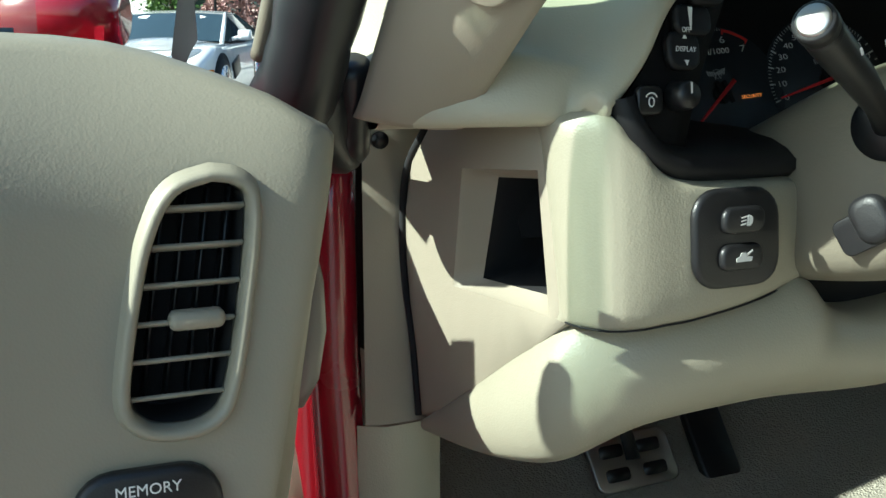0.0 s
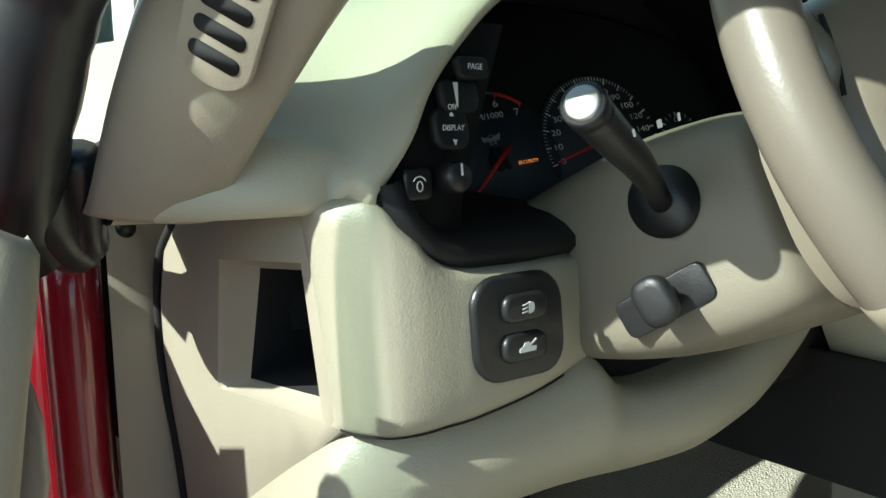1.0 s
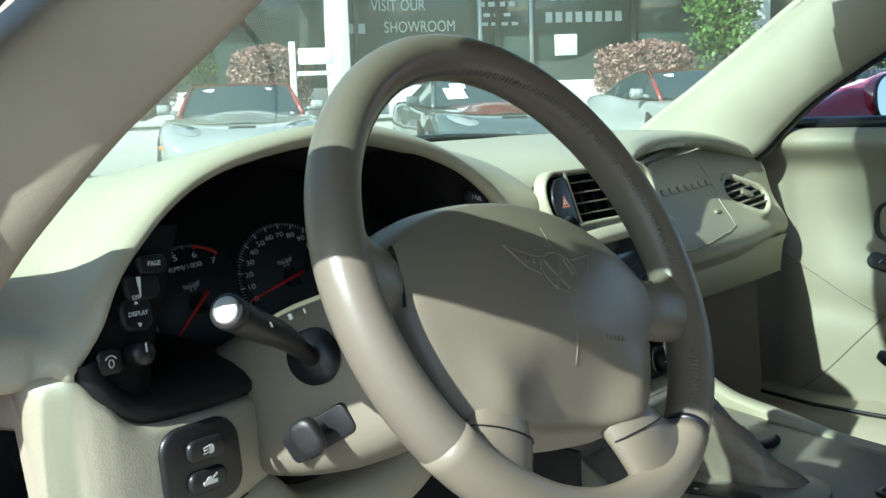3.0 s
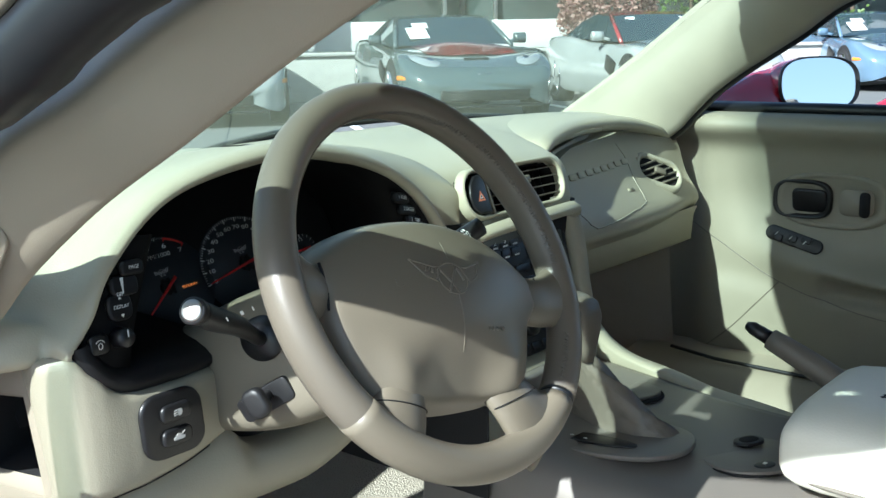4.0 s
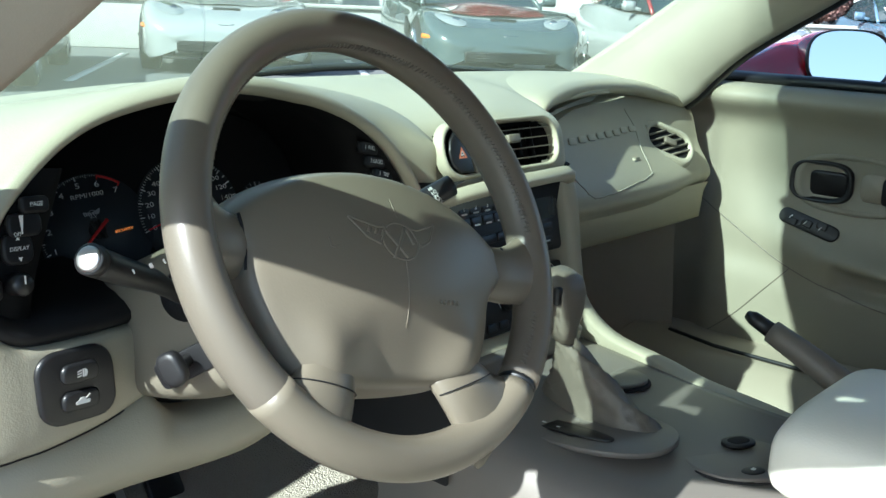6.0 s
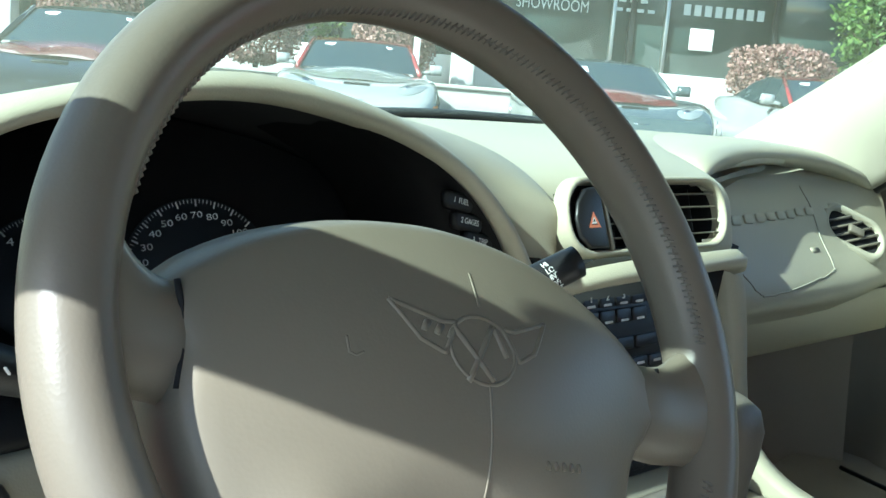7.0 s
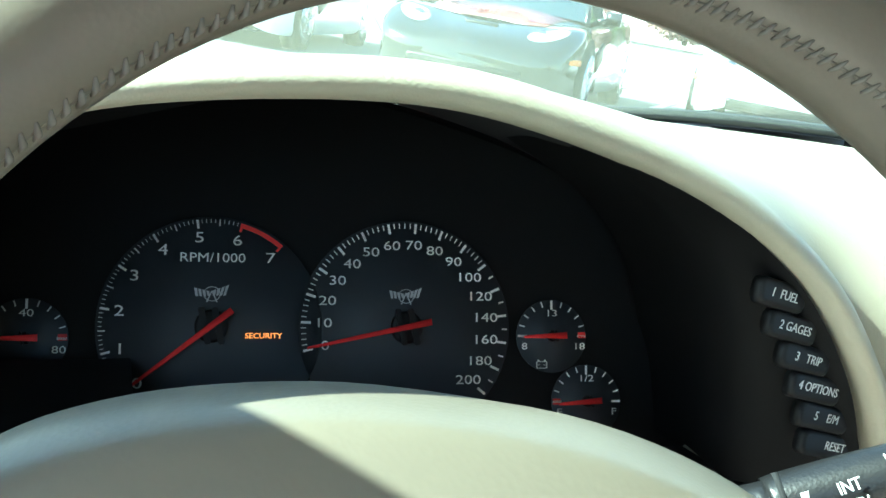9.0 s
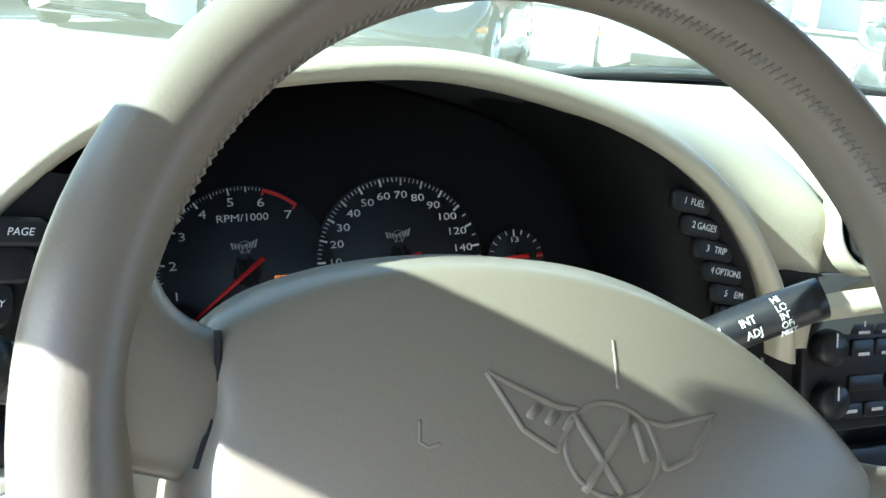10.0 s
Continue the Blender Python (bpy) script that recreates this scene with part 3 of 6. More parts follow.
# added black panel, standing in for the deep shade beside the console
part("under_dash_shade", block(0.006, 0.24, 0.11, pose(0.2455, 0.262, 0.470), 0.002), DARK, centre_stack, "black panel standing in for shade under the dash")
part("lower_panel", block(0.25, 0.02, 0.08, pose(0.415, 0.195, 0.482, 15, 0, 0), 0.006), CONSOLE, centre_stack)

# right-hand vent
VR = basis((1.012, 0.338, 0.692), (0.8, 0.13, -0.55), (-0.25, -0.85, 0.50))
outl = rounded(0.098, 0.052, 0.025, 6)
inn = [(x * 0.9, y * 0.82) for x, y in outl]
DASH_HOLES.append((VR, 0.052, 0.029))
columns = collections.defaultdict(list)
for v in DASH_SKIN.verts:
    if 0.58 < v.co.x < 0.88 and v.co.y < 0.40 and 0.72 < v.co.z < 0.81:
        columns[round(v.co.x, 4)].append(v)
for x, column in columns.items():
    for edge in (GRAB_LOW, GRAB_HIGH):
        height = float(np.interp(x, *zip(*edge)))
        min(column, key=lambda v: abs(v.co.z - height)).co.z = height
cut = []
for f in DASH_SKIN.faces:
    c = f.calc_center_median()
    if 0.59 < c.x < 0.87 and np.interp(c.x, *zip(*GRAB_LOW)) < c.z < np.interp(c.x, *zip(*GRAB_HIGH)) and c.y < 0.40:
        cut.append(f)
    for frame_m, hw, hh in DASH_HOLES:
        q = frame_m.inverted() @ c
        if abs(q.z) < 0.04 and abs(q.x / hw) ** 3 + abs(q.y / hh) ** 3 < 1:
            cut.append(f)
bmesh.ops.delete(DASH_SKIN, geom=list(set(cut)), context="FACES")
part("dash_pad", DASH_SKIN, VINYL, dashboard)
rv = part("end_vent", sheet([[VR @ Vector((x * 1.14, y * 1.3, -0.006)) for x, y in outl], [VR @ Vector((x * 1.06, y * 1.12, 0.002)) for x, y in outl], [VR @ Vector((x * 0.98, y * 0.98, 0.003)) for x, y in outl], [VR @ Vector((*p, 0.0015)) for p in inn], [VR @ Vector((*p, -0.02)) for p in inn]], True), VINYL, dashboard)
bm = bmesh.new()
bm.faces.new([bm.verts.new(VR @ Vector((*p, -0.004))) for p in inn])
part("vent_back", bm, DARK, rv)
slant = radians(32)
for k in range(7):
    off = -0.0315 + 0.0105 * k
    inside = [q for q in np.linspace(-0.05, 0.05, 101) if abs((q * math.cos(slant) - off * math.sin(slant)) / 0.0435) ** 2.6 + abs((q * math.sin(slant) + off * math.cos(slant)) / 0.0208) ** 2.6 < 1]
    if inside:
        mid = (inside[0] + inside[-1]) / 2
        part("slat", block(inside[-1] - inside[0] + 0.003, 0.0034, 0.004, VR @ pose(mid * math.cos(slant) - off * math.sin(slant), mid * math.sin(slant) + off * math.cos(slant), -0.001, 0, 0, 32), 0.001, 1), SHROUD, rv)
part("vent_lever", block(0.024, 0.011, 0.006, VR @ pose(0, 0, 0.003), 0.002), SHROUD, rv)

# ---- instrument cluster ----
cluster = empty("instrument_cluster", "black instrument cluster with white printed dials and red needles", "gauges", at=(0.02, 0.34, 0.69))
GA = basis((0.0635, 0.3239, 0.6995), (0.9905, -0.103, 0.0916), (-0.13, -0.917, 0.377))
def on_face(x, z):
    """Coordinates on the dial plane of the point seen at x and the height z."""
    ex, ey = GA.to_3x3() @ Vector((1, 0, 0)), GA.to_3x3() @ Vector((0, 1, 0))
    return np.linalg.solve([[ex.x, ey.x], [ex.z, ey.z]], [x - GA.translation.x, z - GA.translation.z])


part("face", plate([tuple(on_face(0.025 + (x - 0.025) * 0.97, 0.70 + (z - 0.70) * 0.84)) for x, z in ARCH[::-1]] + [tuple(on_face(-0.20, 0.60)), tuple(on_face(0.24, 0.60))], 0.003, GA @ pose(0, 0, -0.006)), DARK, cluster)
DIAL = material("dial_blue_black", (0.031, 0.037, 0.045), 0.6, stain=0.0)


def arc_bar(m, r0, r1, a, w):
    """A printed tick from r0 to r1 at the angle a."""
    return plate([(-w / 2, r0), (w / 2, r0), (w / 2, r1), (-w / 2, r1)], 0.0002, m @ pose(0, 0, 0.0009, 0, 0, a - 90))


def dial(name, x, y, r, ticks, labels, needle, label=""):
    """ticks: (angle, length, width, material); labels: (text, radius, angle, size); needle: angle, length, tail."""
    m = GA @ pose(x, y, 0)
    d = part(name, plate([(r * math.cos(a), r * math.sin(a)) for a in np.linspace(0, 2 * math.pi, 49)[:-1]], 0.001, m @ pose(0, 0, -0.0006)), DIAL, cluster, label)
    for mat, nm in ((WHITE, "tick_ring"), (RED, "red_tick_ring")):
        bars = [arc_bar(m, r * 0.975 - ln, r * 0.975, a, w) for a, ln, w, mt in ticks if mt is mat]
        if bars:
            part(nm, join(*bars), mat, d, smooth=False)
    for text, lr, a, size in labels:
        write("number", text, size, m @ pose(lr * math.cos(radians(a)), lr * math.sin(radians(a)), 0.0009), WHITE, d, 0.0001, squash=1.38)
    part("needle_hub", tube([m @ Vector((0, 0, z)) for z in (0.0008, 0.0034, 0.0042)], [r * 0.15, r * 0.15, r * 0.12], 20), CLUSTER, d)
    part("hub_bridge", join(plate(rounded(r * 0.055, r * 0.34, 0.0006, 1), 0.0016, m @ pose(-r * 0.06, 0, 0.0042, 0, 0, 12)), plate(rounded(r * 0.055, r * 0.34, 0.0006, 1), 0.0016, m @ pose(r * 0.06, 0, 0.0042, 0, 0, 12))), CLUSTER, d, smooth=False)
    a, ln, tail = needle
    part("needle", plate([(-tail, 0.0016), (-tail, -0.0016), (ln, -0.0006), (ln, 0.0006)], 0.0012, m @ pose(0, 0, 0.0062, 0, 0, a)), NEEDLE, d, "red needle")
    return d, m


S = 15.5
ticks = [(193 - S * k, 0.0048, 0.0012, WHITE) for k in range(16)]
ticks += [(193 - S * k / 5, 0.0026, 0.0005, WHITE) for k in range(51) if k % 5] + [(193 - S * k / 2, 0.0026, 0.0008, WHITE) for k in range(20, 31) if k % 2]
speeds = [str(v) for v in list(range(0, 101, 10)) + [120, 140, 160, 180, 200]]
labels = [(s, 0.0408, 193 - S * k, 0.0064) for k, s in enumerate(speeds)]
d, m = dial("speedometer", 0, 0, 0.0530, ticks, labels, (192, 0.050, 0.012), "round speedometer dial")
S2 = 24.1
ticks = [(219 - S2 * k, 0.0042, 0.0011, WHITE) for k in range(6)] + [(219 - S2 * k / 10, 0.0018, 0.00035, WHITE) for k in range(60) if k % 10]
ticks += [(219 - S2 * k / 2, 0.0032, 0.0006, WHITE) for k in range(1, 12, 2)] + [(219 - S2 * k, 0.0042, 0.0012, RED) for k in (6, 7)]
ticks += [(219 - S2 * 6 - k * 1.5, 0.0022, 0.0014, RED) for k in range(17)]
labels = [(str(k), 0.0425, 219 - S2 * k, 0.0072) for k in range(8)]
d2, m2 = dial("rev_counter", -0.0937, 0.0, 0.0525, ticks, labels, (218, 0.049, 0.012), "round rev counter dial")
write("legend", "RPM/1000", 0.0062, m2 @ pose(0.0, 0.0325, 0.0009), WHITE, d2, 0.0001, squash=1.2)
GREY = material("grey_print", (0.42, 0.42, 0.42), 0.6, stain=0.0)
for mm, dd in ((m, d), (m2, d2)):
    at = mm @ pose(0, 0.016, 0.0009) @ Matrix.Diagonal((0.85, 0.85, 1, 1))
    flags = [plate([(-0.0098 + 0.0022 * k, 0.0026 - 0.0005 * k), (-0.0081 + 0.0022 * k, 0.0023 - 0.0005 * k), (-0.0076 + 0.0022 * k, -0.0024), (-0.0090 + 0.0022 * k, -0.0018)], 0.0002, at) for k in range(4)]
    flags += [plate([(0.0006 + 0.0023 * k, 0.0012 + 0.0008 * k), (0.0024 + 0.0023 * k, 0.0019 + 0.0008 * k), (0.0018 + 0.0019 * k, -0.0014), (0.0004 + 0.0019 * k, -0.0020)], 0.0002, at) for k in range(4)]
    flags += [plate(rounded(0.0007, 0.0072, 0.0002, 1), 0.0002, at @ pose(sx * 0.0014, -0.0022, 0.0001, 0, 0, sx * 24)) for sx in (-1, 1)]
    flags.append(sheet([[at @ Vector((r * math.cos(a), r * 0.9 * math.sin(a) - 0.0008, 0.0003)) for a in np.linspace(0, 2 * math.pi, 25)[:-1]] for r in (0.0042, 0.0047)], True))
    part("emblem", join(*flags), GREY, dd, smooth=False)
ICON = GA @ pose(0.0700, -0.0185, 0.0006)
part("battery_mark", join(sheet([[ICON @ Vector((x * f, y * f, 0)) for x, y in rounded(0.0058, 0.0036, 0.0004, 1)] for f in (1.0, 0.82)], True), plate(rounded(0.0012, 0.0008, 0.0002, 1), 0.0001, ICON @ pose(-0.0017, 0.0022, 0)), plate(rounded(0.0012, 0.0008, 0.0002, 1), 0.0001, ICON @ pose(0.0017, 0.0022, 0)), plate(rounded(0.0012, 0.0003, 0.0001, 1), 0.0001, ICON @ pose(-0.0015, 0, 0)), plate(rounded(0.0012, 0.0003, 0.0001, 1), 0.0001, ICON @ pose(0.0015, 0, 0))), WHITE, cluster, smooth=False)
ICON = GA @ pose(0.0945, -0.0525, 0.0006)
part("pump_mark", join(sheet([[ICON @ Vector((x * f, y * f, 0)) for x, y in rounded(0.0030, 0.0042, 0.0003, 1)] for f in (1.0, 0.72)], True), plate(rounded(0.0005, 0.0034, 0.0002, 1), 0.0001, ICON @ pose(0.0023, 0, 0))), WHITE, cluster, smooth=False)
write("legend", "PSI", 0.0036, GA @ pose(-0.170, -0.0175, 0.0009), GREY, cluster, 0.0001, squash=1.3)
for name, x, y, top, labs, needle in (
    ("voltmeter", 0.0755, -0.004, 0.0185, (("8", 200), ("13", 90), ("18", -20)), 182),
    ("fuel_gauge", 0.0935, -0.037, 0.0185, (("E", 200), ("1/2", 90), ("F", -20)), 184),
    ("oil_gauge", -0.176, -0.006, 0.0185, (("0", 200), ("40", 90), ("80", -20)), 181),
    ("temperature_gauge", -0.1885, -0.036, 0.0185, (("100", 200), ("220", 90), ("260", -20)), 182),
):
    ticks = [(180 - 18 * k, 0.0028 if k % 5 else 0.0045, 0.0006 if k % 5 else 0.0011, WHITE) for k in range(11)] + ([(2, 0.004, 0.003, RED)] if name != "fuel_gauge" else [(180, 0.004, 0.003, RED)])
    dial(name, x, y, top, ticks, [(s, 0.0115 if a == 90 else 0.0155, a, 0.0048) for s, a in labs], (needle, 0.0165, 0.006), "small round gauge")
write("warning_lamp", "SECURITY", 0.0036, m2 @ pose(0.0245, -0.0045, 0.0009), material("lit_amber_lamp", (0.8, 0.25, 0.08), 0.5, stain=0.0, emit=(1.0, 0.30, 0.06, 0.25)), cluster, 0.0001, squash=1.1)
# dark hood lining and the lower shelf before the dials
lining = sheet([[(0.025 + (x - 0.025) * f, y, 0.70 + (z - 0.70) * g) for y, f, g in ((0.210, 1.004, 1.005), (0.24, 1.0, 0.985), (0.29, 0.99, 0.94), (0.335, 0.98, 0.89), (0.38, 0.975, 0.85))] for x, z in ARCH])
part("lining", lining, DARK, cluster)
bm = bmesh.new()
bm.faces.new([bm.verts.new((0.025 + (x - 0.025) * 0.975, 0.379, 0.70 + (z - 0.70) * 0.85)) for x, z in ARCH])
part("lining_back", bm, DARK, cluster)
part("lower_shelf", sheet([[(-0.205, 0.198, 0.668), (-0.15, 0.196, 0.646), (-0.06, 0.205, 0.642), (0.1, 0.21, 0.645), (0.24, 0.21, 0.655)], [(-0.205, 0.24, 0.672), (-0.15, 0.24, 0.652), (-0.06, 0.24, 0.65), (0.1, 0.24, 0.65), (0.24, 0.24, 0.66)], [(-0.20, 0.345, 0.655), (-0.15, 0.345, 0.65), (-0.06, 0.345, 0.648), (0.1, 0.345, 0.648), (0.24, 0.345, 0.655)]]), CLUSTER, cluster)


lip_path = lerp_keys([(-0.2085, 0.2015, 0.697), (-0.2045, 0.1985, 0.684), (-0.196, 0.197, 0.671), (-0.184, 0.196, 0.661), (-0.165, 0.195, 0.6555), (-0.13, 0.196, 0.6545), (-0.09, 0.203, 0.6535), (-0.066, 0.212, 0.652)], 40)
lip_rings = []
for k, (x, y, z) in enumerate(lip_path):
    a, b = lip_path[max(0, k - 1)], lip_path[min(40, k + 1)]
    t = Vector((b[0] - a[0], 0, b[2] - a[2])).normalized()
    inward = Vector((-t.z, 0, t.x))
    lip_rings.append([Vector((x, y, z)) + inward * d + Vector((0, f, 0)) for d, f in ((-0.007, 0.006), (-0.0055, -0.002), (-0.001, -0.0065), (0.005, -0.006), (0.011, 0.002), (0.016, 0.016), (0.020, 0.05), (0.022, 0.12))])
part("cluster_lip", sheet(lip_rings), CLUSTER, cluster, "rolled black lip under the dials")


def side_panel(edge, inner, parent):
    """A black switch panel between the hood's edge and a line further in."""
    return part("switch_panel", sheet([[Vector(a).lerp(Vector(b), u) + Vector((0, 0.004 * u * u, 0)) for u in (0, 0.3, 0.7, 1)] + [Vector(b) + Vector((0, 0.04, 0)), Vector(b) + Vector((0.0, 0.09, -0.01))] for a, b in zip(edge, inner)]), PANEL, parent)


left_edge = [(x + 0.001, 0.204, z) for x, z in lerp_keys([(-0.213, 0.672), (-0.207, 0.692), (-0.190, 0.718), (-0.173, 0.749), (-0.148, 0.776)], 24)]
left_in = [(x, 0.198, z) for x, z in lerp_keys([(-0.165, 0.650), (-0.160, 0.685), (-0.152, 0.715), (-0.142, 0.745), (-0.132, 0.775)], 24)]
lp = side_panel(left_edge, left_in, cluster)
right_edge = [(x - 0.001, 0.207, z) for x, z in lerp_keys([(0.095, 0.8125), (0.145, 0.797), (0.195, 0.767), (0.231, 0.727), (0.249, 0.690), (0.254, 0.668)], 30)]
right_in = [(x, 0.226, z) for x, z in lerp_keys([(0.094, 0.8105), (0.137, 0.789), (0.166, 0.763), (0.182, 0.735), (0.193, 0.705), (0.197, 0.668)], 30)]
rp = side_panel(right_edge, right_in, cluster)


def key_button(x, y, z, w, h, text, parent, yawdir, size=0.0048, dx=0.0):
    """A raised black key with white lettering."""
    mm = basis((x, y, z), yawdir, (-yawdir[1], -1, 0.25))
    b = part("key", plate(rounded(w, h, h * 0.35, 4), 0.0055, mm @ pose(0, 0, -0.0025), 0.0024, 3), CLUSTER, parent)
    if text:
        write("legend", text, size, mm @ pose(dx, 0, 0.0031), WHITE, b, 0.0001, squash=0.95, shear=0.2)
    return mm


for k, (x, z, text) in enumerate(((0.186, 0.7635, "1  FUEL"), (0.1955, 0.7495, "2 GAGES"), (0.2065, 0.736, "3   TRIP"), (0.216, 0.7225, "4 OPTIONS"), (0.2245, 0.709, "5    E/M"), (0.2305, 0.6955, "     RESET"))):
    key_button(x - 0.002, 0.2095, z, 0.030 + 0.0012 * k, 0.0118, text, rp, (1, -0.22, -0.1), 0.0056)
key_button(-0.158, 0.1965, 0.7525, 0.022, 0.012, "PAGE", lp, (1, -0.1, 0), 0.0045)
mm = key_button(-0.1715, 0.1975, 0.722, 0.023, 0.022, "DISPLAY", lp, (1, -0.08, 0), 0.0042)
part("arrows", join(plate([(-0.0016, 0.006), (0.0016, 0.006), (0, 0.009)], 0.0002, mm @ pose(0, 0, 0.0031)), plate([(-0.0016, -0.006), (0.0016, -0.006), (0, -0.009)], 0.0002, mm @ pose(0, 0, 0.0031))), WHITE, lp, smooth=False)
mm = key_button(-0.165, 0.199, 0.7385, 0.026, 0.017, "", lp, (1, -0.08, 0))
part("slider_mark", plate([(-0.004, -0.0065), (-0.0033, -0.0065), (-0.0012, 0.0065), (-0.0045, 0.0065)], 0.0002, mm @ pose(0, 0, 0.0031)), WHITE, lp, smooth=False)
write("legend", "OFF", 0.0042, mm @ pose(-0.007, -0.0065, 0.0031), WHITE, lp, 0.0001, squash=0.85)
mm = basis((-0.192, 0.199, 0.695), (1, -0.1, 0), (0, -1, 0.1))
part("dimmer_mark", tube([mm @ Vector((0.004 * math.cos(a), 0.004 * math.sin(a), 0.0035)) for a in np.linspace(0.4, 2.7, 8)], 0.0004, 5), WHITE, lp)
part("dimmer_mark", tube([mm @ Vector((0.0018 * math.cos(a), 0.0026 * math.sin(a) - 0.001, 0.0035)) for a in np.linspace(0, 6.28, 10)], 0.0004, 5), WHITE, lp)
part("dimmer_key", plate(rounded(0.017, 0.016, 0.004, 3), 0.004, mm @ pose(0, 0, -0.001), 0.0015), BLACK, lp)
knob("dimmer_knob", basis((-0.1735, 0.199, 0.697), (1, 0, 0), (0.1, -1, 0.1)), 0.0085, 0.013, lp)

# ---- steering wheel ----
HUB, RIM = Vector((0.004, 0.012, 0.740)), 0.157
WHEEL = pose(*HUB, 90 - 28.0, 0, 0) @ pose(0, 0, 0, 0, 0, -13.5)
steering_wheel = empty("steering_wheel", "taupe leather steering wheel with four spokes, turned a little", "steering wheel", at=HUB)


def on_wheel(bm):
    bmesh.ops.transform(bm, matrix=WHEEL, verts=bm.verts)
    return bm


def rim_bar(a0, a1, n, r=0.0152, closed=False):
    """A stretch of the rim; its section is a little deeper than wide."""
    rings = []
    for k in range(n if closed else n + 1):
        a = radians(a0 + (a1 - a0) * k / n)
        rings.append([((RIM + r * math.cos(b)) * math.cos(a), (RIM + r * math.cos(b)) * math.sin(a), 1.12 * r * math.sin(b)) for b in np.linspace(0, 2 * math.pi, 19)[:-1]])
    return sheet(rings, True, closed, not closed)


# two leathers: the smooth lower part and the darker stitched upper part, with seams between them
part("rim_cover", on_wheel(rim_bar(-43, 231, 90)), RIML, steering_wheel, "taupe leather upper rim")
part("lower_rim", on_wheel(rim_bar(-136, -46, 30, 0.0156)), LEATHER, steering_wheel, "taupe leather lower rim")
for a in (-44.5, -137):
    part("rim_seam", on_wheel(rim_bar(a - 0.7, a + 0.7, 2, 0.0149)), RUBBER, steering_wheel)
# stitching along the inside of the rim
THREAD = material("beige_thread", (0.16, 0.145, 0.12), 0.7, stain=0.0)


def on_rim(a, b, r):
    a, b = radians(a), radians(b)
    return Vector(((RIM + r * math.cos(b)) * math.cos(a), (RIM + r * math.cos(b)) * math.sin(a), 1.12 * r * math.sin(b)))


for a0, a1 in ((-40, -22), (5, 168)):
    bars = []
    for k, a in enumerate(np.arange(a0, a1, 1.28)):
        mid = 134 + 30 * min(1, max(0, (a - 55) / 50)) + 1.2 * math.sin(2.7 * k)
        bars.append(tube([on_rim(a - 0.30, mid - 8, 0.0150), on_rim(a, mid, 0.0157), on_rim(a + 0.30, mid + 8, 0.0150)], [0.0004, 0.0008, 0.0004], 6))
    tagged(part("stitching", on_wheel(join(*bars)), THREAD, steering_wheel, "row of beige thread stitches"), kind="stuff")
    part("sewn_seam", on_wheel(tube([on_rim(a, 134 + 30 * min(1, max(0, (a - 55) / 50)), 0.0149) for a in np.arange(a0, a1, 0.8)], 0.0005, 6)), DARK_LEATHER, steering_wheel, "sewn leather seam")


pad_line = lerp_keys([(-0.122, -0.020), (-0.125, 0.002), (-0.111, 0.016), (-0.086, 0.029), (-0.05, 0.039), (-0.005, 0.042), (0.04, 0.034), (0.08, 0.016), (0.113, -0.006), (0.116, -0.022), (0.100, -0.036), (0.084, -0.05), (0.077, -0.075), (0.070, -0.098), (0.045, -0.107), (0.0, -0.108), (-0.05, -0.107), (-0.085, -0.104), (-0.102, -0.092), (-0.115, -0.070), (-0.124, -0.042), (-0.122, -0.020)], 126)[:-1]
PAD_MID = np.array((-0.004, -0.032))


def pad_z(x, y):
    """The height of the padded cover: a dome, two ridges running down into the lower spokes and a hollow between them."""
    r2 = ((x + 0.004) / 0.118) ** 2 + ((y + 0.030) / 0.080) ** 2
    z = 0.003 + 0.027 * max(0.0, 1 - 0.85 * r2)
    low = min(1.0, max(0.0, (-0.050 - y) / 0.045))
    low = low * low * (3 - 2 * low)
    for cx, lean in ((-0.070, -0.25), (0.046, 0.25)):
        d = x - cx - lean * (y + 0.10)
        z += 0.008 * low * math.exp(-(d / 0.017) ** 2)
    return z - 0.007 * low * math.exp(-((x + 0.012) / 0.034) ** 4)


def pad_cover():
    rings = []
    for f, sink, g in ((1.0, 0.045, 0.75), (1.0, 0.036, 1.0), (1.0, 0.028, 1.0), (1.0, 0.020, 0.85), (1.0, 0.013, 0.5), (0.995, 0.0075, 0.2), (0.985, 0.0045, 0.05), (0.97, 0.0022, 0), (0.95, 0.0008, 0)):
        rings.append([])
        for p in PAD_MID + (pad_line - PAD_MID) * f:
            swell = g * (0.0065 + 0.0045 * min(1, max(0, (p[0] + 0.03) / 0.07))) * min(1, max(0, (p[1] + 0.01) / 0.025))
            rings[-1].append((p + np.array((0, swell)), sink))
    for f in np.linspace(0.92, 0.02, 22):
        rings.append([(p, 0.0) for p in PAD_MID + (pad_line - PAD_MID) * f])
    bm = sheet([[(p[0], p[1], pad_z(p[0], min(p[1], 0.042)) - s) for p, s in ring] for ring in rings], True)
    bm.verts.ensure_lookup_table()
    bm.faces.new(list(bm.verts)[-len(pad_line):])
    return bm


cover = part("airbag_cover", on_wheel(pad_cover()), LEATHER, steering_wheel, "taupe padded air bag cover")


# pressed lines and the winged emblem
def groove(points, r=0.0008, closed=False):
    pts = [Vector((x - 0.010, y, 0)) for x, y in points]
    fine = []
    for a, b in zip(pts, pts[1:] + ([pts[0]] if closed else [])):
        fine += [a.lerp(b, k / 6) for k in range(6)]
    fine += [] if closed else [pts[-1]]
    return on_wheel(tube([(p.x, p.y, pad_z(p.x, p.y) - 0.0003) for p in fine], r, 6, closed))


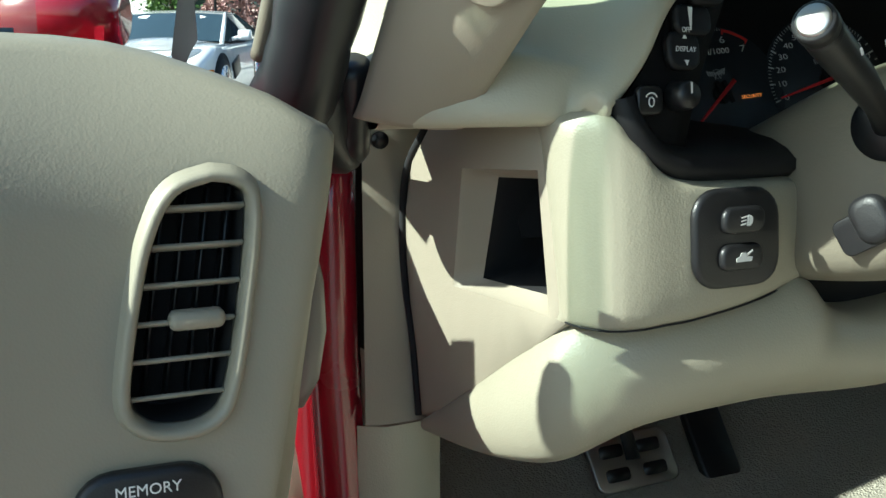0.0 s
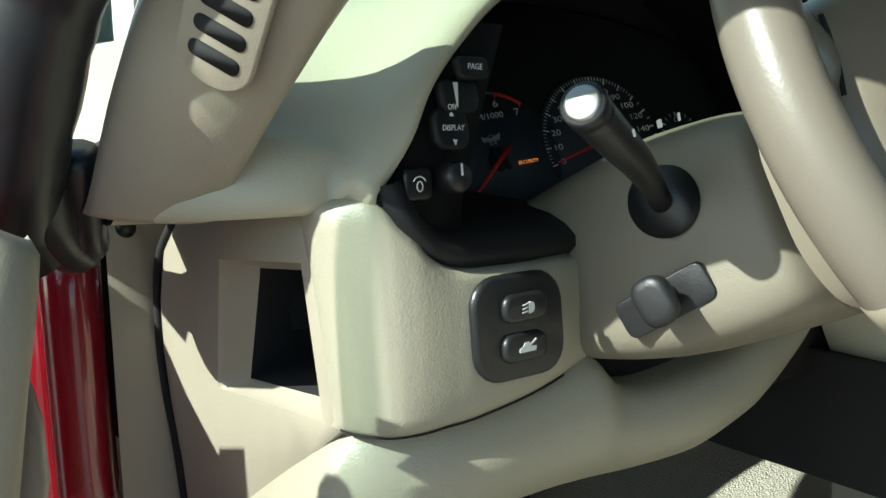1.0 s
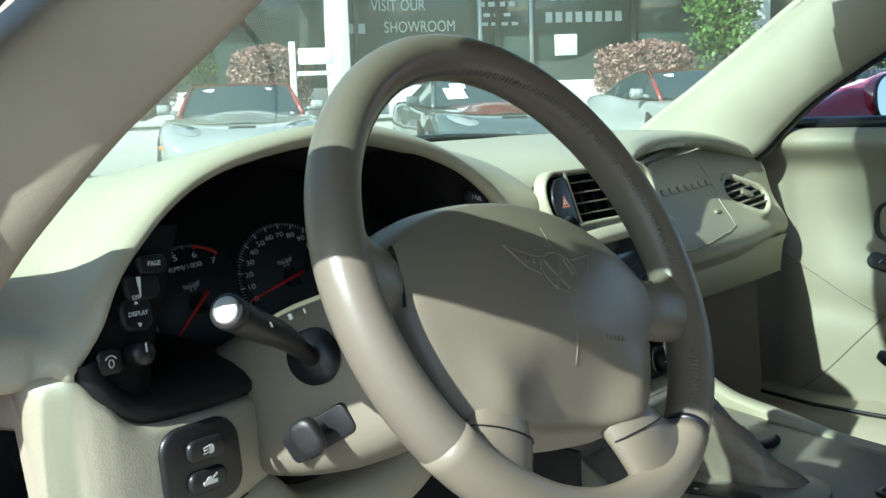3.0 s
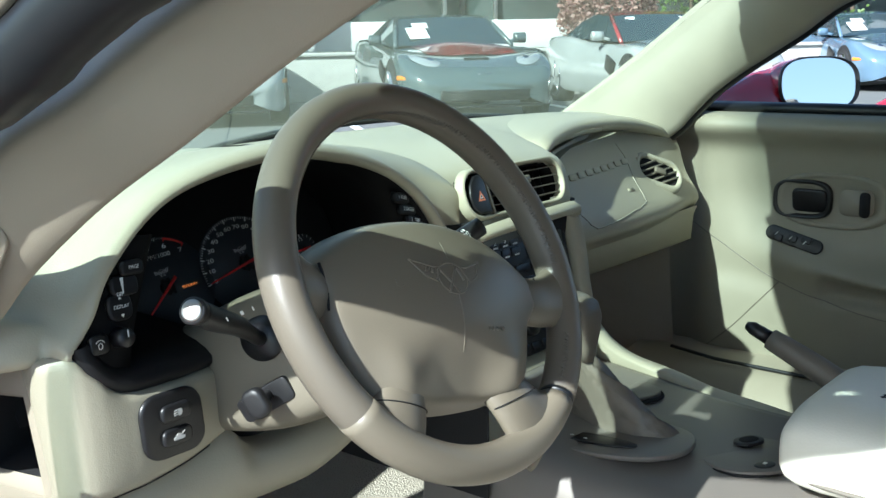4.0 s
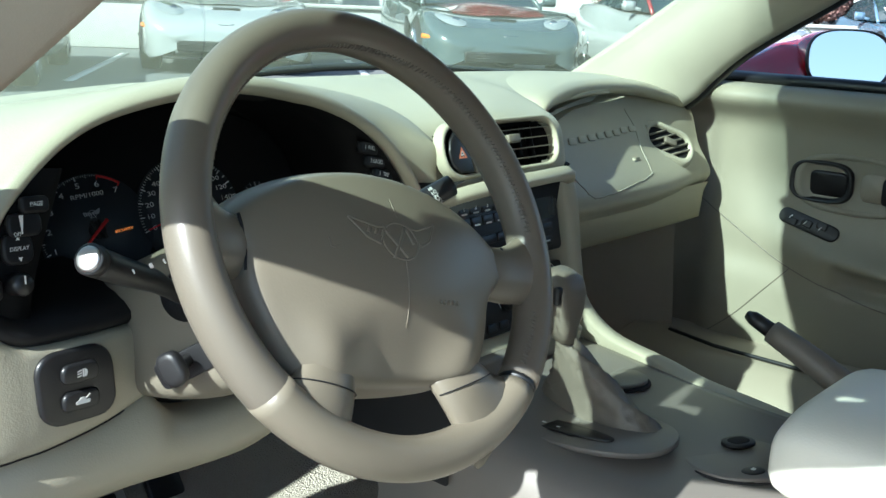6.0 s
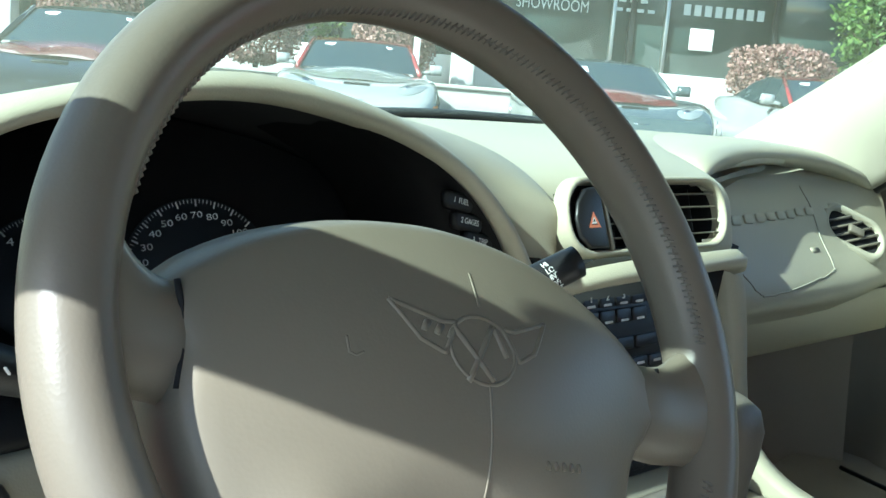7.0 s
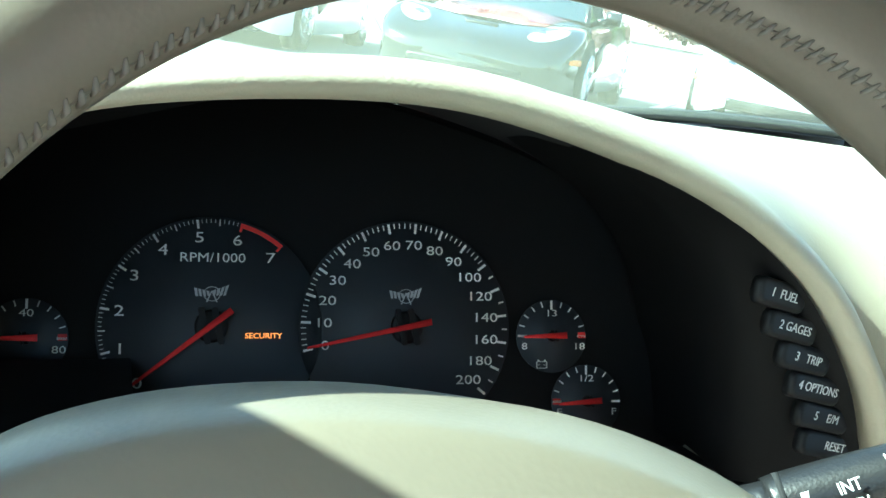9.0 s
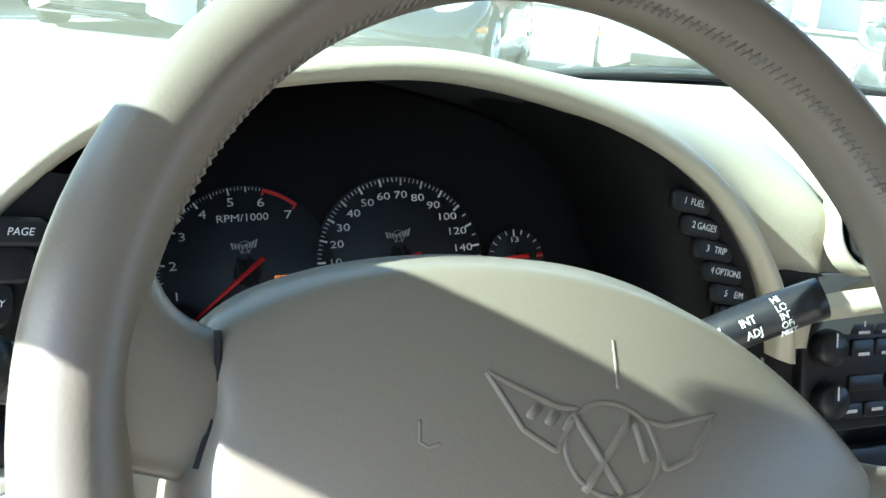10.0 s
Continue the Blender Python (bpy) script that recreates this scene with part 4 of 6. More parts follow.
part("pressed_line", groove([(0.001, 0.019), (0.001, 0.004)], 0.0007), LEATHER, cover)
part("pressed_line", groove([(0.0, -0.026), (0.0, -0.05), (0.0, -0.072)], 0.0007), LEATHER, cover)
wing = [(-0.040, 0.002), (-0.019, -0.0045), (-0.012, -0.004), (-0.019, -0.017), (-0.0225, -0.0155), (-0.029, -0.0125), (-0.040, 0.002)]
part("emblem_wing", groove(wing, 0.0011), LEATHER, cover)
part("emblem_wing", groove([(-x * 0.93 - 0.001, y) for x, y in wing], 0.0011), LEATHER, cover)
part("emblem_ring", groove([(-0.001 + 0.0155 * math.cos(a), -0.014 + 0.0135 * math.sin(a)) for a in np.linspace(0, 2 * math.pi, 25)[:-1]], 0.0010, True), LEATHER, cover)
for k, (x0, y0, x1, y1) in enumerate(((-0.010, -0.027, 0.005, -0.004), (-0.014, -0.006, 0.002, -0.026), (0.006, -0.005, 0.010, -0.016))):
    part("emblem_stem", groove([(x0, y0), (x1, y1)], 0.0014), LEATHER, cover)
for k in range(3):
    x, y = -0.036 + 0.0055 * k, -0.007 - 0.001 * k
    part("emblem_bar", on_wheel(plate(rounded(0.003, 0.005, 0.0008, 2, 0.3), 0.0008, pose(x, y, pad_z(x, y) - 0.0004, 0, 0, -15))), LEATHER, cover)
part("horn_mark", groove([(-0.058, -0.014), (-0.0575, -0.020), (-0.055, -0.021), (-0.052, -0.0195)], 0.0006), LEATHER, cover)
for k in range(5):
    x, y = 0.020 + 0.0045 * k, -0.055
    part("raised_bar", on_wheel(plate(rounded(0.003, 0.0035, 0.0006, 1), 0.0006, pose(x, y, pad_z(x, y) - 0.0003, 0, 14, 0))), LEATHER, cover)


def spoke(keys, name="spoke", label=""):
    """A flattened bar: rows of x, y, z, half width and half depth, from the cover to the rim."""
    rows = lerp_keys(keys, 14)
    rings = []
    for k, (x, y, z, w, h) in enumerate(rows):
        a = rows[max(0, k - 1)]
        b = rows[min(len(rows) - 1, k + 1)]
        t = Vector((b[0] - a[0], b[1] - a[1])).normalized()
        nx, ny = -t.y, t.x
        rings.append([(x + nx * w * math.cos(q), y + ny * w * math.cos(q), z + h * math.sin(q)) for q in np.linspace(0, 2 * math.pi, 17)[:-1]])
    return part(name, on_wheel(sheet(rings, True, False, True)), LEATHER, steering_wheel, label)


spoke([(-0.106, -0.016, -0.010, 0.024, 0.012), (-0.124, -0.016, -0.006, 0.0215, 0.012), (-0.140, -0.014, -0.002, 0.024, 0.012), (-0.157, -0.010, 0, 0.036, 0.012)], "spoke", "glossy dark taupe spoke")
spoke([(0.090, -0.020, 0.000, 0.022, 0.010), (0.110, -0.023, 0.001, 0.023, 0.011), (0.130, -0.022, 0.000, 0.024, 0.0115), (0.152, -0.018, 0, 0.031, 0.012)])
spoke([(-0.066, -0.094, 0.000, 0.022, 0.012), (-0.073, -0.110, 0.003, 0.024, 0.012), (-0.082, -0.124, 0.001, 0.030, 0.013), (-0.092, -0.138, -0.001, 0.040, 0.013)], "lower_spoke", "glossy taupe lower spoke")
spoke([(0.044, -0.094, 0.000, 0.024, 0.012), (0.053, -0.110, 0.003, 0.026, 0.012), (0.066, -0.124, 0.001, 0.031, 0.013), (0.082, -0.136, -0.001, 0.040, 0.013)], "lower_spoke", "glossy taupe lower spoke")
for pts, z in (([(-0.1225, 0.003), (-0.1205, -0.008), (-0.1200, -0.022), (-0.1215, -0.034)], 0.0035), ([(0.117, -0.002), (0.118, -0.018), (0.109, -0.031), (0.104, -0.036)], 0.006)):
    part("cover_seam", on_wheel(tube([(x, y, z) for x, y in lerp_keys(pts, 10)], 0.0012, 6)), DARK, steering_wheel)
for cx, cy, w, slope in ((-0.0735, -0.1085, 0.0245, -0.25), (0.0535, -0.1085, 0.0265, 0.28)):
    part("cover_seam", on_wheel(tube([(cx + w * math.cos(q), cy + slope * w * math.cos(q), 0.003 + 0.0124 * math.sin(q)) for q in np.linspace(0.1, math.pi - 0.1, 15)], 0.0005, 6)), DARK, steering_wheel)
part("hub_back", on_wheel(tube([(-0.01, -0.045, -0.075), (-0.01, -0.045, -0.05), (-0.01, -0.045, -0.03), (-0.01, -0.047, -0.012)], [0.054, 0.058, 0.062, 0.064], 28, flat=0.62)), SHROUD, steering_wheel, "taupe plastic back of the hub")

# ---- steering column ----
column = empty("steering_column", "cream plastic steering column shroud with two stalks", "steering column", at=(0.014, 0.15, 0.65))


def box_ring(cx, cy, cz, w, h, tilt, n=28, p=3.6):
    ring = []
    for k in range(n):
        a = 2 * math.pi * k / n
        c, s = math.cos(a), math.sin(a)
        x = w * math.copysign(abs(c) ** (2 / p), c)
        z = h * math.copysign(abs(s) ** (2 / p), s)
        ring.append((cx + x, cy + z * math.sin(tilt), cz + z * math.cos(tilt)))
    return ring


T = radians(24)
shroud = part("shroud", sheet([box_ring(0.016, y, z, w, h, T, 44, 5.5) for y, z, w, h in lerp_keys([(0.25, 0.622, 0.102, 0.052), (0.20, 0.638, 0.099, 0.060), (0.16, 0.653, 0.092, 0.064), (0.12, 0.669, 0.080, 0.061), (0.100, 0.677, 0.072, 0.056), (0.092, 0.680, 0.066, 0.050), (0.089, 0.681, 0.058, 0.042)], 18)], True, False, True), SHROUD, column, "taupe plastic shroud")
BOOT = basis((-0.0705, 0.143, 0.681), (0.38, 0.92, 0.3), (-0.90, -0.42, 0.06))
well = part("stalk_boot", tube([BOOT @ Vector((0, 0, z)) for z in (-0.012, 0.0035, 0.0045, 0.0035, -0.004)], [0.0195, 0.0195, 0.0185, 0.0172, 0.0160], 32, caps=False), RUBBER, shroud, "round black rubber boot")
part("boot_floor", tube([BOOT @ Vector((0, 0, z)) for z in (-0.004, -0.001, 0.003)], [0.0165, 0.0120, 0.0085], 24), DARK, well)


def stalk(name, path, rad, label):
    return part(name, tube(lerp_keys(path, 20), list(lerp_keys([[r] for r in rad], 20)[:, 0]), 18), BLACK, column, label)


ts = stalk("turn_stalk", [(-0.050, 0.160, 0.676), (-0.075, 0.142, 0.682), (-0.092, 0.132, 0.692), (-0.115, 0.122, 0.706), (-0.145, 0.109, 0.720), (-0.171, 0.098, 0.733)], [0.0072, 0.0064, 0.0064, 0.0086, 0.0098, 0.0103], "black indicator stalk with white symbols")
END = basis((-0.1725, 0.0975, 0.7340), (0.4, 0.9, 0.1), (-0.027, -0.0125, 0.0135))
part("stalk_ring", tube([END @ Vector((0, 0, z)) for z in (-0.004, 0.003, 0.004)], [0.0107, 0.0107, 0.0098], 24), BLACK, ts)
part("stalk_cap", tube([END @ Vector((0, 0, z)) for z in (0.0, 0.0045, 0.0055)], [0.0089, 0.0085, 0.0072], 24), CHROME, ts, "silver end cap")
ws = stalk("wiper_stalk", [(0.07, 0.145, 0.690), (0.108, 0.127, 0.707), (0.128, 0.117, 0.718), (0.1285, 0.1168, 0.7183), (0.153, 0.106, 0.733), (0.176, 0.096, 0.7455)], [0.0068, 0.0078, 0.0084, 0.0096, 0.0099, 0.0096], "black wiper stalk with white lettering")
WS = basis((0.153, 0.104, 0.7335), (0.047, -0.021, 0.027), (-0.25, -0.95, 0.35))
for k, (text, dx, dy, sz) in enumerate((("INT", -0.013, 0.0035, 0.0055), ("ADJ", -0.012, -0.0025, 0.0055), ("HI", 0.004, 0.0075, 0.0048), ("LO", 0.0045, 0.0036, 0.0048), ("INT", 0.0055, -0.0004, 0.0048), ("OFF", 0.0055, -0.0045, 0.0048), ("MIST", 0.0055, -0.0082, 0.0046))):
    lift = 0.0103 - dy * dy / 0.0200
    write("legend", text, sz, WS @ pose(dx, dy, lift - 0.0002, -math.degrees(dy / 0.0108), 0, 0), WHITE, ws, 0.0002, squash=0.9)
part("ring_groove", tube([(0.1295, 0.1163, 0.7189), (0.1310, 0.1156, 0.7198)], 0.0099, 20), DARK, ws)
wipe = WS @ pose(0.017, 0.001, 0.0101)
part("mark_wedge", plate([(-0.001, -0.006), (0.0014, 0.006), (-0.0014, 0.006)], 0.0003, WS @ pose(-0.0275, 0, 0.0087)), WHITE, ws, smooth=False)
part("wiper_mark", tube([wipe @ Vector((0.0045 * math.cos(a), 0.0045 * math.sin(a) - 0.001, 0)) for a in np.linspace(0.6, 2.5, 8)] + [wipe @ Vector((0, -0.003, 0)), wipe @ Vector((0.0037, 0.0015, 0))], 0.0004, 5), WHITE, ws)
TM = basis((-0.138, 0.102, 0.7265), (0.026, -0.012, 0.0135), (-0.35, -0.8, -0.45))
for k, dx in enumerate((-0.018, -0.009, 0.003, 0.012)):
    part("stalk_mark", plate(rounded(0.0012 + 0.0012 * (k % 2), 0.0045, 0.0005, 2), 0.0003, TM @ pose(-dx, 0, 0.0094 - 0.0006 * k)), WHITE, ts, smooth=False)

# tilt lever in its slot on the shroud's side
SLOT = basis((-0.0715, 0.136, 0.6305), (0.014, -0.036, 0.024), (-0.92, -0.39, -0.03))
part("lever_slot", plate(rounded(0.056, 0.022, 0.005, 3), 0.004, SLOT @ pose(-0.003, 0, 0.0008), 0.001), BLACK, shroud)
lever_up = SLOT @ pose(0.001, 0.003, 0.010)
tilt = part("tilt_lever", sheet([[lever_up @ Vector((x, y, z)) for x, y in rounded(w, h, 0.0085 * w / 0.021, 6)] for z, w, h in ((-0.008, 0.010, 0.009), (0.004, 0.012, 0.011), (0.008, 0.017, 0.020), (0.011, 0.0205, 0.026), (0.016, 0.021, 0.027), (0.0185, 0.018, 0.023), (0.0192, 0.012, 0.016))], True, False, True), material("dark_grey_plastic", (0.014, 0.014, 0.015), 0.45, grain=0.15, size=900), column, "dark grey tilt lever")
part("shroud_screw", plate([(0.004 * math.cos(q), 0.0018 * math.sin(q)) for q in np.linspace(0, 6.1, 12)], 0.001, basis((0.028, 0.1195, 0.6085), (1, 0, 0.25), (0, -0.95, -0.3))), DARK, shroud)

# ---- windscreen pillars and glass ----
L_IN = lerp_keys([(-0.272, 0.275, 0.672), (-0.271, 0.255, 0.688), (-0.27, 0.19, 0.738), (-0.27, 0.14, 0.776), (-0.27, 0.05, 0.830), (-0.27, -0.04, 0.874), (-0.268, -0.135, 0.923), (-0.265, -0.235, 0.967), (-0.26, -0.40, 1.03), (-0.25, -0.60, 1.08)], 40)
L_OUT = lerp_keys([(-0.330, 0.300, 0.680), (-0.329, 0.285, 0.694), (-0.325, 0.25, 0.747), (-0.318, 0.215, 0.788), (-0.31, 0.10, 0.864), (-0.305, 0.02, 0.896), (-0.302, -0.05, 0.930), (-0.30, -0.167, 0.973), (-0.29, -0.36, 1.04), (-0.28, -0.58, 1.09)], 40)
rings = []
for k, (a, b) in enumerate(zip(L_IN, L_OUT)):
    a, b = Vector(a), Vector(b)
    up = Vector((0.3, 0.35, 0.5)).normalized()
    low = 0.010 * (1 - min(1, k / 2)) 
    w = Vector((0.60, 0.68, 0.05)) * min(1, max(0, (k - 6) / 10))
    ring = [a + up * 0.03 + w * 0.056, a + up * 0.012 + w * 0.054, a + up * 0.006 + w * 0.045, a]
    ring += [a.lerp(b, u) + Vector((-0.35, -0.75, -0.35)) * 0.007 * math.sin(math.pi * u) ** 0.6 for u in (0.08, 0.25, 0.5, 0.75, 0.92)]
    ring += [b, b + up * 0.012, b + up * 0.04]
    rings.append([p + up * low for p in ring])
rings.insert(0, [p + Vector((0.004, 0.05, -0.004)) for p in rings[0]])
lp = tagged(part("driver_pillar_trim", sheet(rings), TRIM), "beige plastic trim on the driver's windscreen pillar", "pillar trim", kind="structure")
# small demister outlet in the trim
OUTLET = basis((-0.2990, 0.169, 0.785), (0.03, -0.62, 0.75), (-0.76, -0.42, -0.46))
part("outlet_plate", plate(rounded(0.102, 0.038, 0.018, 6), 0.003, OUTLET @ pose(0, 0, 0.002), 0.0015), TRIM, lp)
for k in range(6):
    part("outlet_slot", plate(rounded(0.0085, 0.025, 0.0035, 3), 0.0012, OUTLET @ pose(-0.034 + 0.0135 * k, 0, 0.0043)), DARK, lp)

# rubber seal outside the trim, with its folded foot on the sill
seal = [(-0.345, 0.345, 0.665), (-0.360, 0.318, 0.69)] + [tuple(Vector(b) + Vector((-0.031, 0.004, 0.019))) for b in L_OUT[4:]]
ds = tagged(part("door_seal", tube(seal, [0.024, 0.028] + [0.0235 * (1 + 0.03 * math.sin(2.3 * k) + 0.02 * math.sin(5.1 * k)) for k in range(len(seal) - 2)], 16), RUBBER), "black rubber door seal along the pillar", "door seal", kind="structure")
part("seal_fold", tube([tuple(Vector(b) + Vector((-0.052, 0.014, 0.032))) for b in L_OUT[3:]], 0.005, 10), SHROUD, ds)
for k, (dx, dy, r) in enumerate(((0.0, 0.0, 0.018), (0.020, -0.006, 0.012), (-0.016, -0.008, 0.012))):
    part("seal_foot", tube(lerp_keys([(-0.352 + dx, 0.300 + dy, 0.715), (-0.346 + dx, 0.312 + dy, 0.690 + 0.004 * k), (-0.334 + 0.7 * dx, 0.330 + dy, 0.672), (-0.318 + 0.4 * dx, 0.352, 0.660), (-0.305, 0.385, 0.655)], 16), list(lerp_keys([[r], [r * 1.15], [r * 0.95], [r * 0.9], [r * 0.5]], 16)[:, 0]), 12), RUBBER, ds)
# red body pillar hidden inside the trim, placed for the shadow it casts
rp_red = [tuple(Vector(b) + Vector((0.030, 0.022, 0.002))) for b in L_OUT[8:]]
tagged(part("body_pillar", tube(rp_red, 0.020, 12), BODYRED), "dark red painted windscreen pillar", "car body", kind="structure")

R_WS = lerp_keys([(1.055, 0.56, 0.76), (1.06, 0.515, 0.791), (1.065, 0.44, 0.842), (1.07, 0.36, 0.900), (1.07, 0.225, 0.995), (1.06, 0.08, 1.05), (1.03, -0.30, 1.12)], 30)
R_DR = lerp_keys([(1.10, 0.40, 0.72), (1.105, 0.352, 0.756), (1.11, 0.322, 0.79), (1.11, 0.262, 0.843), (1.11, 0.14, 0.920), (1.11, 0.028, 0.988), (1.08, -0.30, 1.09)], 30)
rings = []
for a, b in zip(R_WS, R_DR):
    a, b = Vector(a), Vector(b)
    rings.append([a + Vector((0.0, 0.03, 0.015)), a + Vector((0, 0.006, 0.003)), a] + [a.lerp(b, u) + Vector((-0.8, -0.4, -0.1)) * 0.018 * math.sin(math.pi * u) ** 0.7 for u in (0.1, 0.3, 0.5, 0.7, 0.9)] + [b, b + Vector((0.008, 0.0, 0.0)), b + Vector((0.04, 0.02, 0.01))])
tagged(part("passenger_pillar_trim", sheet(rings), TRIM2), "beige plastic trim on the passenger's windscreen pillar", "pillar trim", kind="structure")
part_seal = [tuple(Vector(b) + Vector((0.018, 0.0, 0.004))) for b in R_DR[2:]]
tagged(part("passenger_door_seal", tube(part_seal, 0.010, 10), RUBBER), "black rubber door seal", "door seal", kind="structure")

# glass, with the black band round it
rows = []
for k in range(0, 31, 2):
    a = Vector(lerp_keys([(-0.285, 0.42, 0.70), (-0.285, 0.22, 0.80), (-0.28, 0.0, 0.90), (-0.275, -0.25, 0.99), (-0.26, -0.62, 1.10)], 30)[k])
    b = Vector(R_WS[k]) + Vector((0.01, 0.02, 0.01))
    rows.append([a.lerp(b, u) + Vector((0, 0.14 * (1 - (2 * u - 1) ** 2), 0.06 * (1 - (2 * u - 1) ** 2))) for u in np.linspace(0, 1, 25)])
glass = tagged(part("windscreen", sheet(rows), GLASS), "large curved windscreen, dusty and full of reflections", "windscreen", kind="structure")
part("windscreen_base", tube([Vector(p) + Vector((0, 0.004, 0.0)) for p in rows[0]], 0.006, 8), RUBBER, glass, "black rubber edge")
for name, side in (("windscreen_edge", [Vector(r[-1]) + Vector((-0.004, 0.003, 0)) for r in rows]),):
    part(name, tube(side, 0.006, 8), RUBBER, glass, "black rubber edge")

# ---- bonnet, wings, roof and door sill of the car itself ----
rings = []
for y, z, w in ((0.60, 0.63, 0.86), (0.75, 0.655, 0.88), (1.0, 0.65, 0.90), (1.4, 0.62, 0.90), (1.8, 0.62, 0.86), (2.1, 0.53, 0.78), (2.2, 0.42, 0.7)):
    rings.append([(0.40 + w * u, y - 0.12 * u * u, z - 0.05 * abs(u) ** 4 + 0.035 * math.exp(-((abs(u) - 0.72) / 0.16) ** 2) - (0.35 if abs(u) > 0.99 else 0)) for u in np.linspace(-1, 1, 33)])
body = empty("sports_car", "dark red painted sports car around the cabin", "car", at=(0.4, 0.8, 0.3))
part("bonnet", sheet(rings), BODYRED, body)
part("cowl", sheet([[(x, 0.44 + 0.20 * (1 - ((x - 0.4) / 0.75) ** 2), 0.772), (x, 0.48 + 0.22 * (1 - ((x - 0.4) / 0.75) ** 2), 0.745), (x, 0.56 + 0.30 * (1 - ((x - 0.4) / 0.75) ** 2), 0.725)] for x in np.linspace(0.0, 1.14, 20)]), RUBBER, body, "black cowl under the windscreen")
part("wiper_arm", tube(lerp_keys([(0.05, 0.82, 0.728), (0.30, 0.83, 0.735), (0.65, 0.80, 0.742), (0.85, 0.75, 0.745)], 12), 0.006, 8), RUBBER, body, "black wiper arm")
# unseen roof; its front edge is set by the shade it casts
roof_rows = []
for f, z in ((0, 1.09), (0.12, 1.125), (0.4, 1.16), (0.75, 1.15), (1, 1.08)):
    row = []
    for u in np.linspace(-1, 1, 25):
        front = float(np.interp(u, [-1, -0.6, -0.1, 0.3, 0.7, 1], [0.05, 0.13, 0.205, 0.215, 0.225, 0.23]))
        row.append((0.345 + 0.635 * u, front * (1 - f) - 1.7 * f, z - 0.05 * u ** 4))
    roof_rows.append(row)
part("roof", thicken(sheet(roof_rows), 0.03), BODYRED, body)
rr = [[(x, y, z - 0.035) for x, y, z in row] for row in roof_rows]
# unseen block between pillar and roof, added to shade the right spoke
part("header_shade_block", sheet([[(-0.292, y, 1.02), (-0.287, y, 0.985), (-0.280, y, z), (-0.272, y, z - 0.004), (-0.262, y, z), (-0.250, y, 0.985), (-0.240, y, 1.02)] for y, z in ((0.004, 0.962), (0.0, 0.953), (-0.012, 0.948), (-0.06, 0.948), (-0.12, 0.955), (-0.16, 0.97))], False), TRIM2, body, "unseen block where the pillar meets the roof, shading the wheel")
tagged(part("headliner", sheet(rr), TRIM), "beige cloth headliner", "ceiling", kind="structure")
part("rear_wall", block(1.4, 0.06, 0.9, pose(0.41, -1.72, 0.65), 0.02), CARPET, body)
part("driver_rear_pillar", block(0.10, 0.35, 0.95, pose(-0.27, -1.45, 0.65, 10, 0, 0), 0.03), BODYRED, body)
part("driver_jamb", tube([(-0.300, 0.437, 0.70), (-0.2995, 0.432, 0.60), (-0.2985, 0.432, 0.50), (-0.293, 0.432, 0.40), (-0.292, 0.43, 0.30), (-0.30, 0.40, 0.21)], [0.020, 0.020, 0.020, 0.021, 0.022, 0.03], 12), BODYRED, body, "dark red door jamb")
part("jamb_inner", tube([(-0.3145, 0.48, 0.72), (-0.3145, 0.47, 0.55), (-0.31, 0.47, 0.35), (-0.31, 0.44, 0.20)], 0.024, 12), BODYRED, body)
part("driver_sill", block(0.10, 1.9, 0.16, pose(-0.32, -0.55, 0.17), 0.03), BODYRED, body)
part("front_wing", sheet([[(-0.44 - 0.03 * math.sin(math.pi * f), y, 0.60 - 0.4 * f + (0.14 if f == 0 else 0)) for f in (0, 0.15, 0.5, 1)] for y in (0.50, 0.8, 1.2, 1.6)]), BODYRED, body)
for sx in (-1, 1):
    flank = [[(0.41 + sx * (x - w), y, z + h) for x, z in ((0.40, 1.04), (0.56, 1.02), (0.68, 0.93), (0.78, 0.85), (0.88, 0.74), (0.92, 0.58), (0.90, 0.36), (0.84, 0.18))] for y, w, h in ((-0.95, 0.06, 0.06), (-1.2, 0.02, 0.03), (-1.5, 0.0, 0.0), (-1.8, 0.0, -0.06), (-2.1, 0.03, -0.12), (-2.35, 0.10, -0.2))]
    part("rear_quarter", sheet(flank), BODYRED, body, "dark red rear quarter panel")
part("passenger_side", block(0.08, 2.3, 0.42, pose(1.26, -0.2, 0.30), 0.03), BODYRED, body)
part("firewall", block(1.5, 0.05, 0.48, pose(0.4, 0.80, 0.445), 0.0), DARK, body)
# hinge pillar trim and kick panel
kick = tagged(part("kick_panel", sheet([[(-0.285, 0.402, z), (-0.272, 0.398, z), (-0.250, 0.397, z), (-0.235, 0.399, z)] for z in np.linspace(0.452, 0.70, 8)]), TRIM), "beige plastic hinge pillar trim", "trim", kind="structure")
part("screw", tube([(-0.2735, 0.3985, 0.661), (-0.2735, 0.3945, 0.661)], 0.006, 14), BLACK, kick)
part("lower_kick", sheet([[(-0.288, 0.412, z), (-0.27, 0.400, z), (-0.225, 0.402, z), (-0.215, 0.44, z), (-0.212, 0.80, z)] for z in (0.20, 0.30, 0.40, 0.435, 0.449)]), VINYL, kick)

tagged(part("passenger_sill", sheet([[(1.16, y, 0.352), (1.08, y, 0.345), (1.02, y, 0.335), (0.99, y, 0.305), (0.95, y, 0.27), (0.93, y, 0.238)] for y in np.linspace(-1.2, 0.42, 12)]), TRIM), "beige plastic door sill trim", "sill", kind="structure")
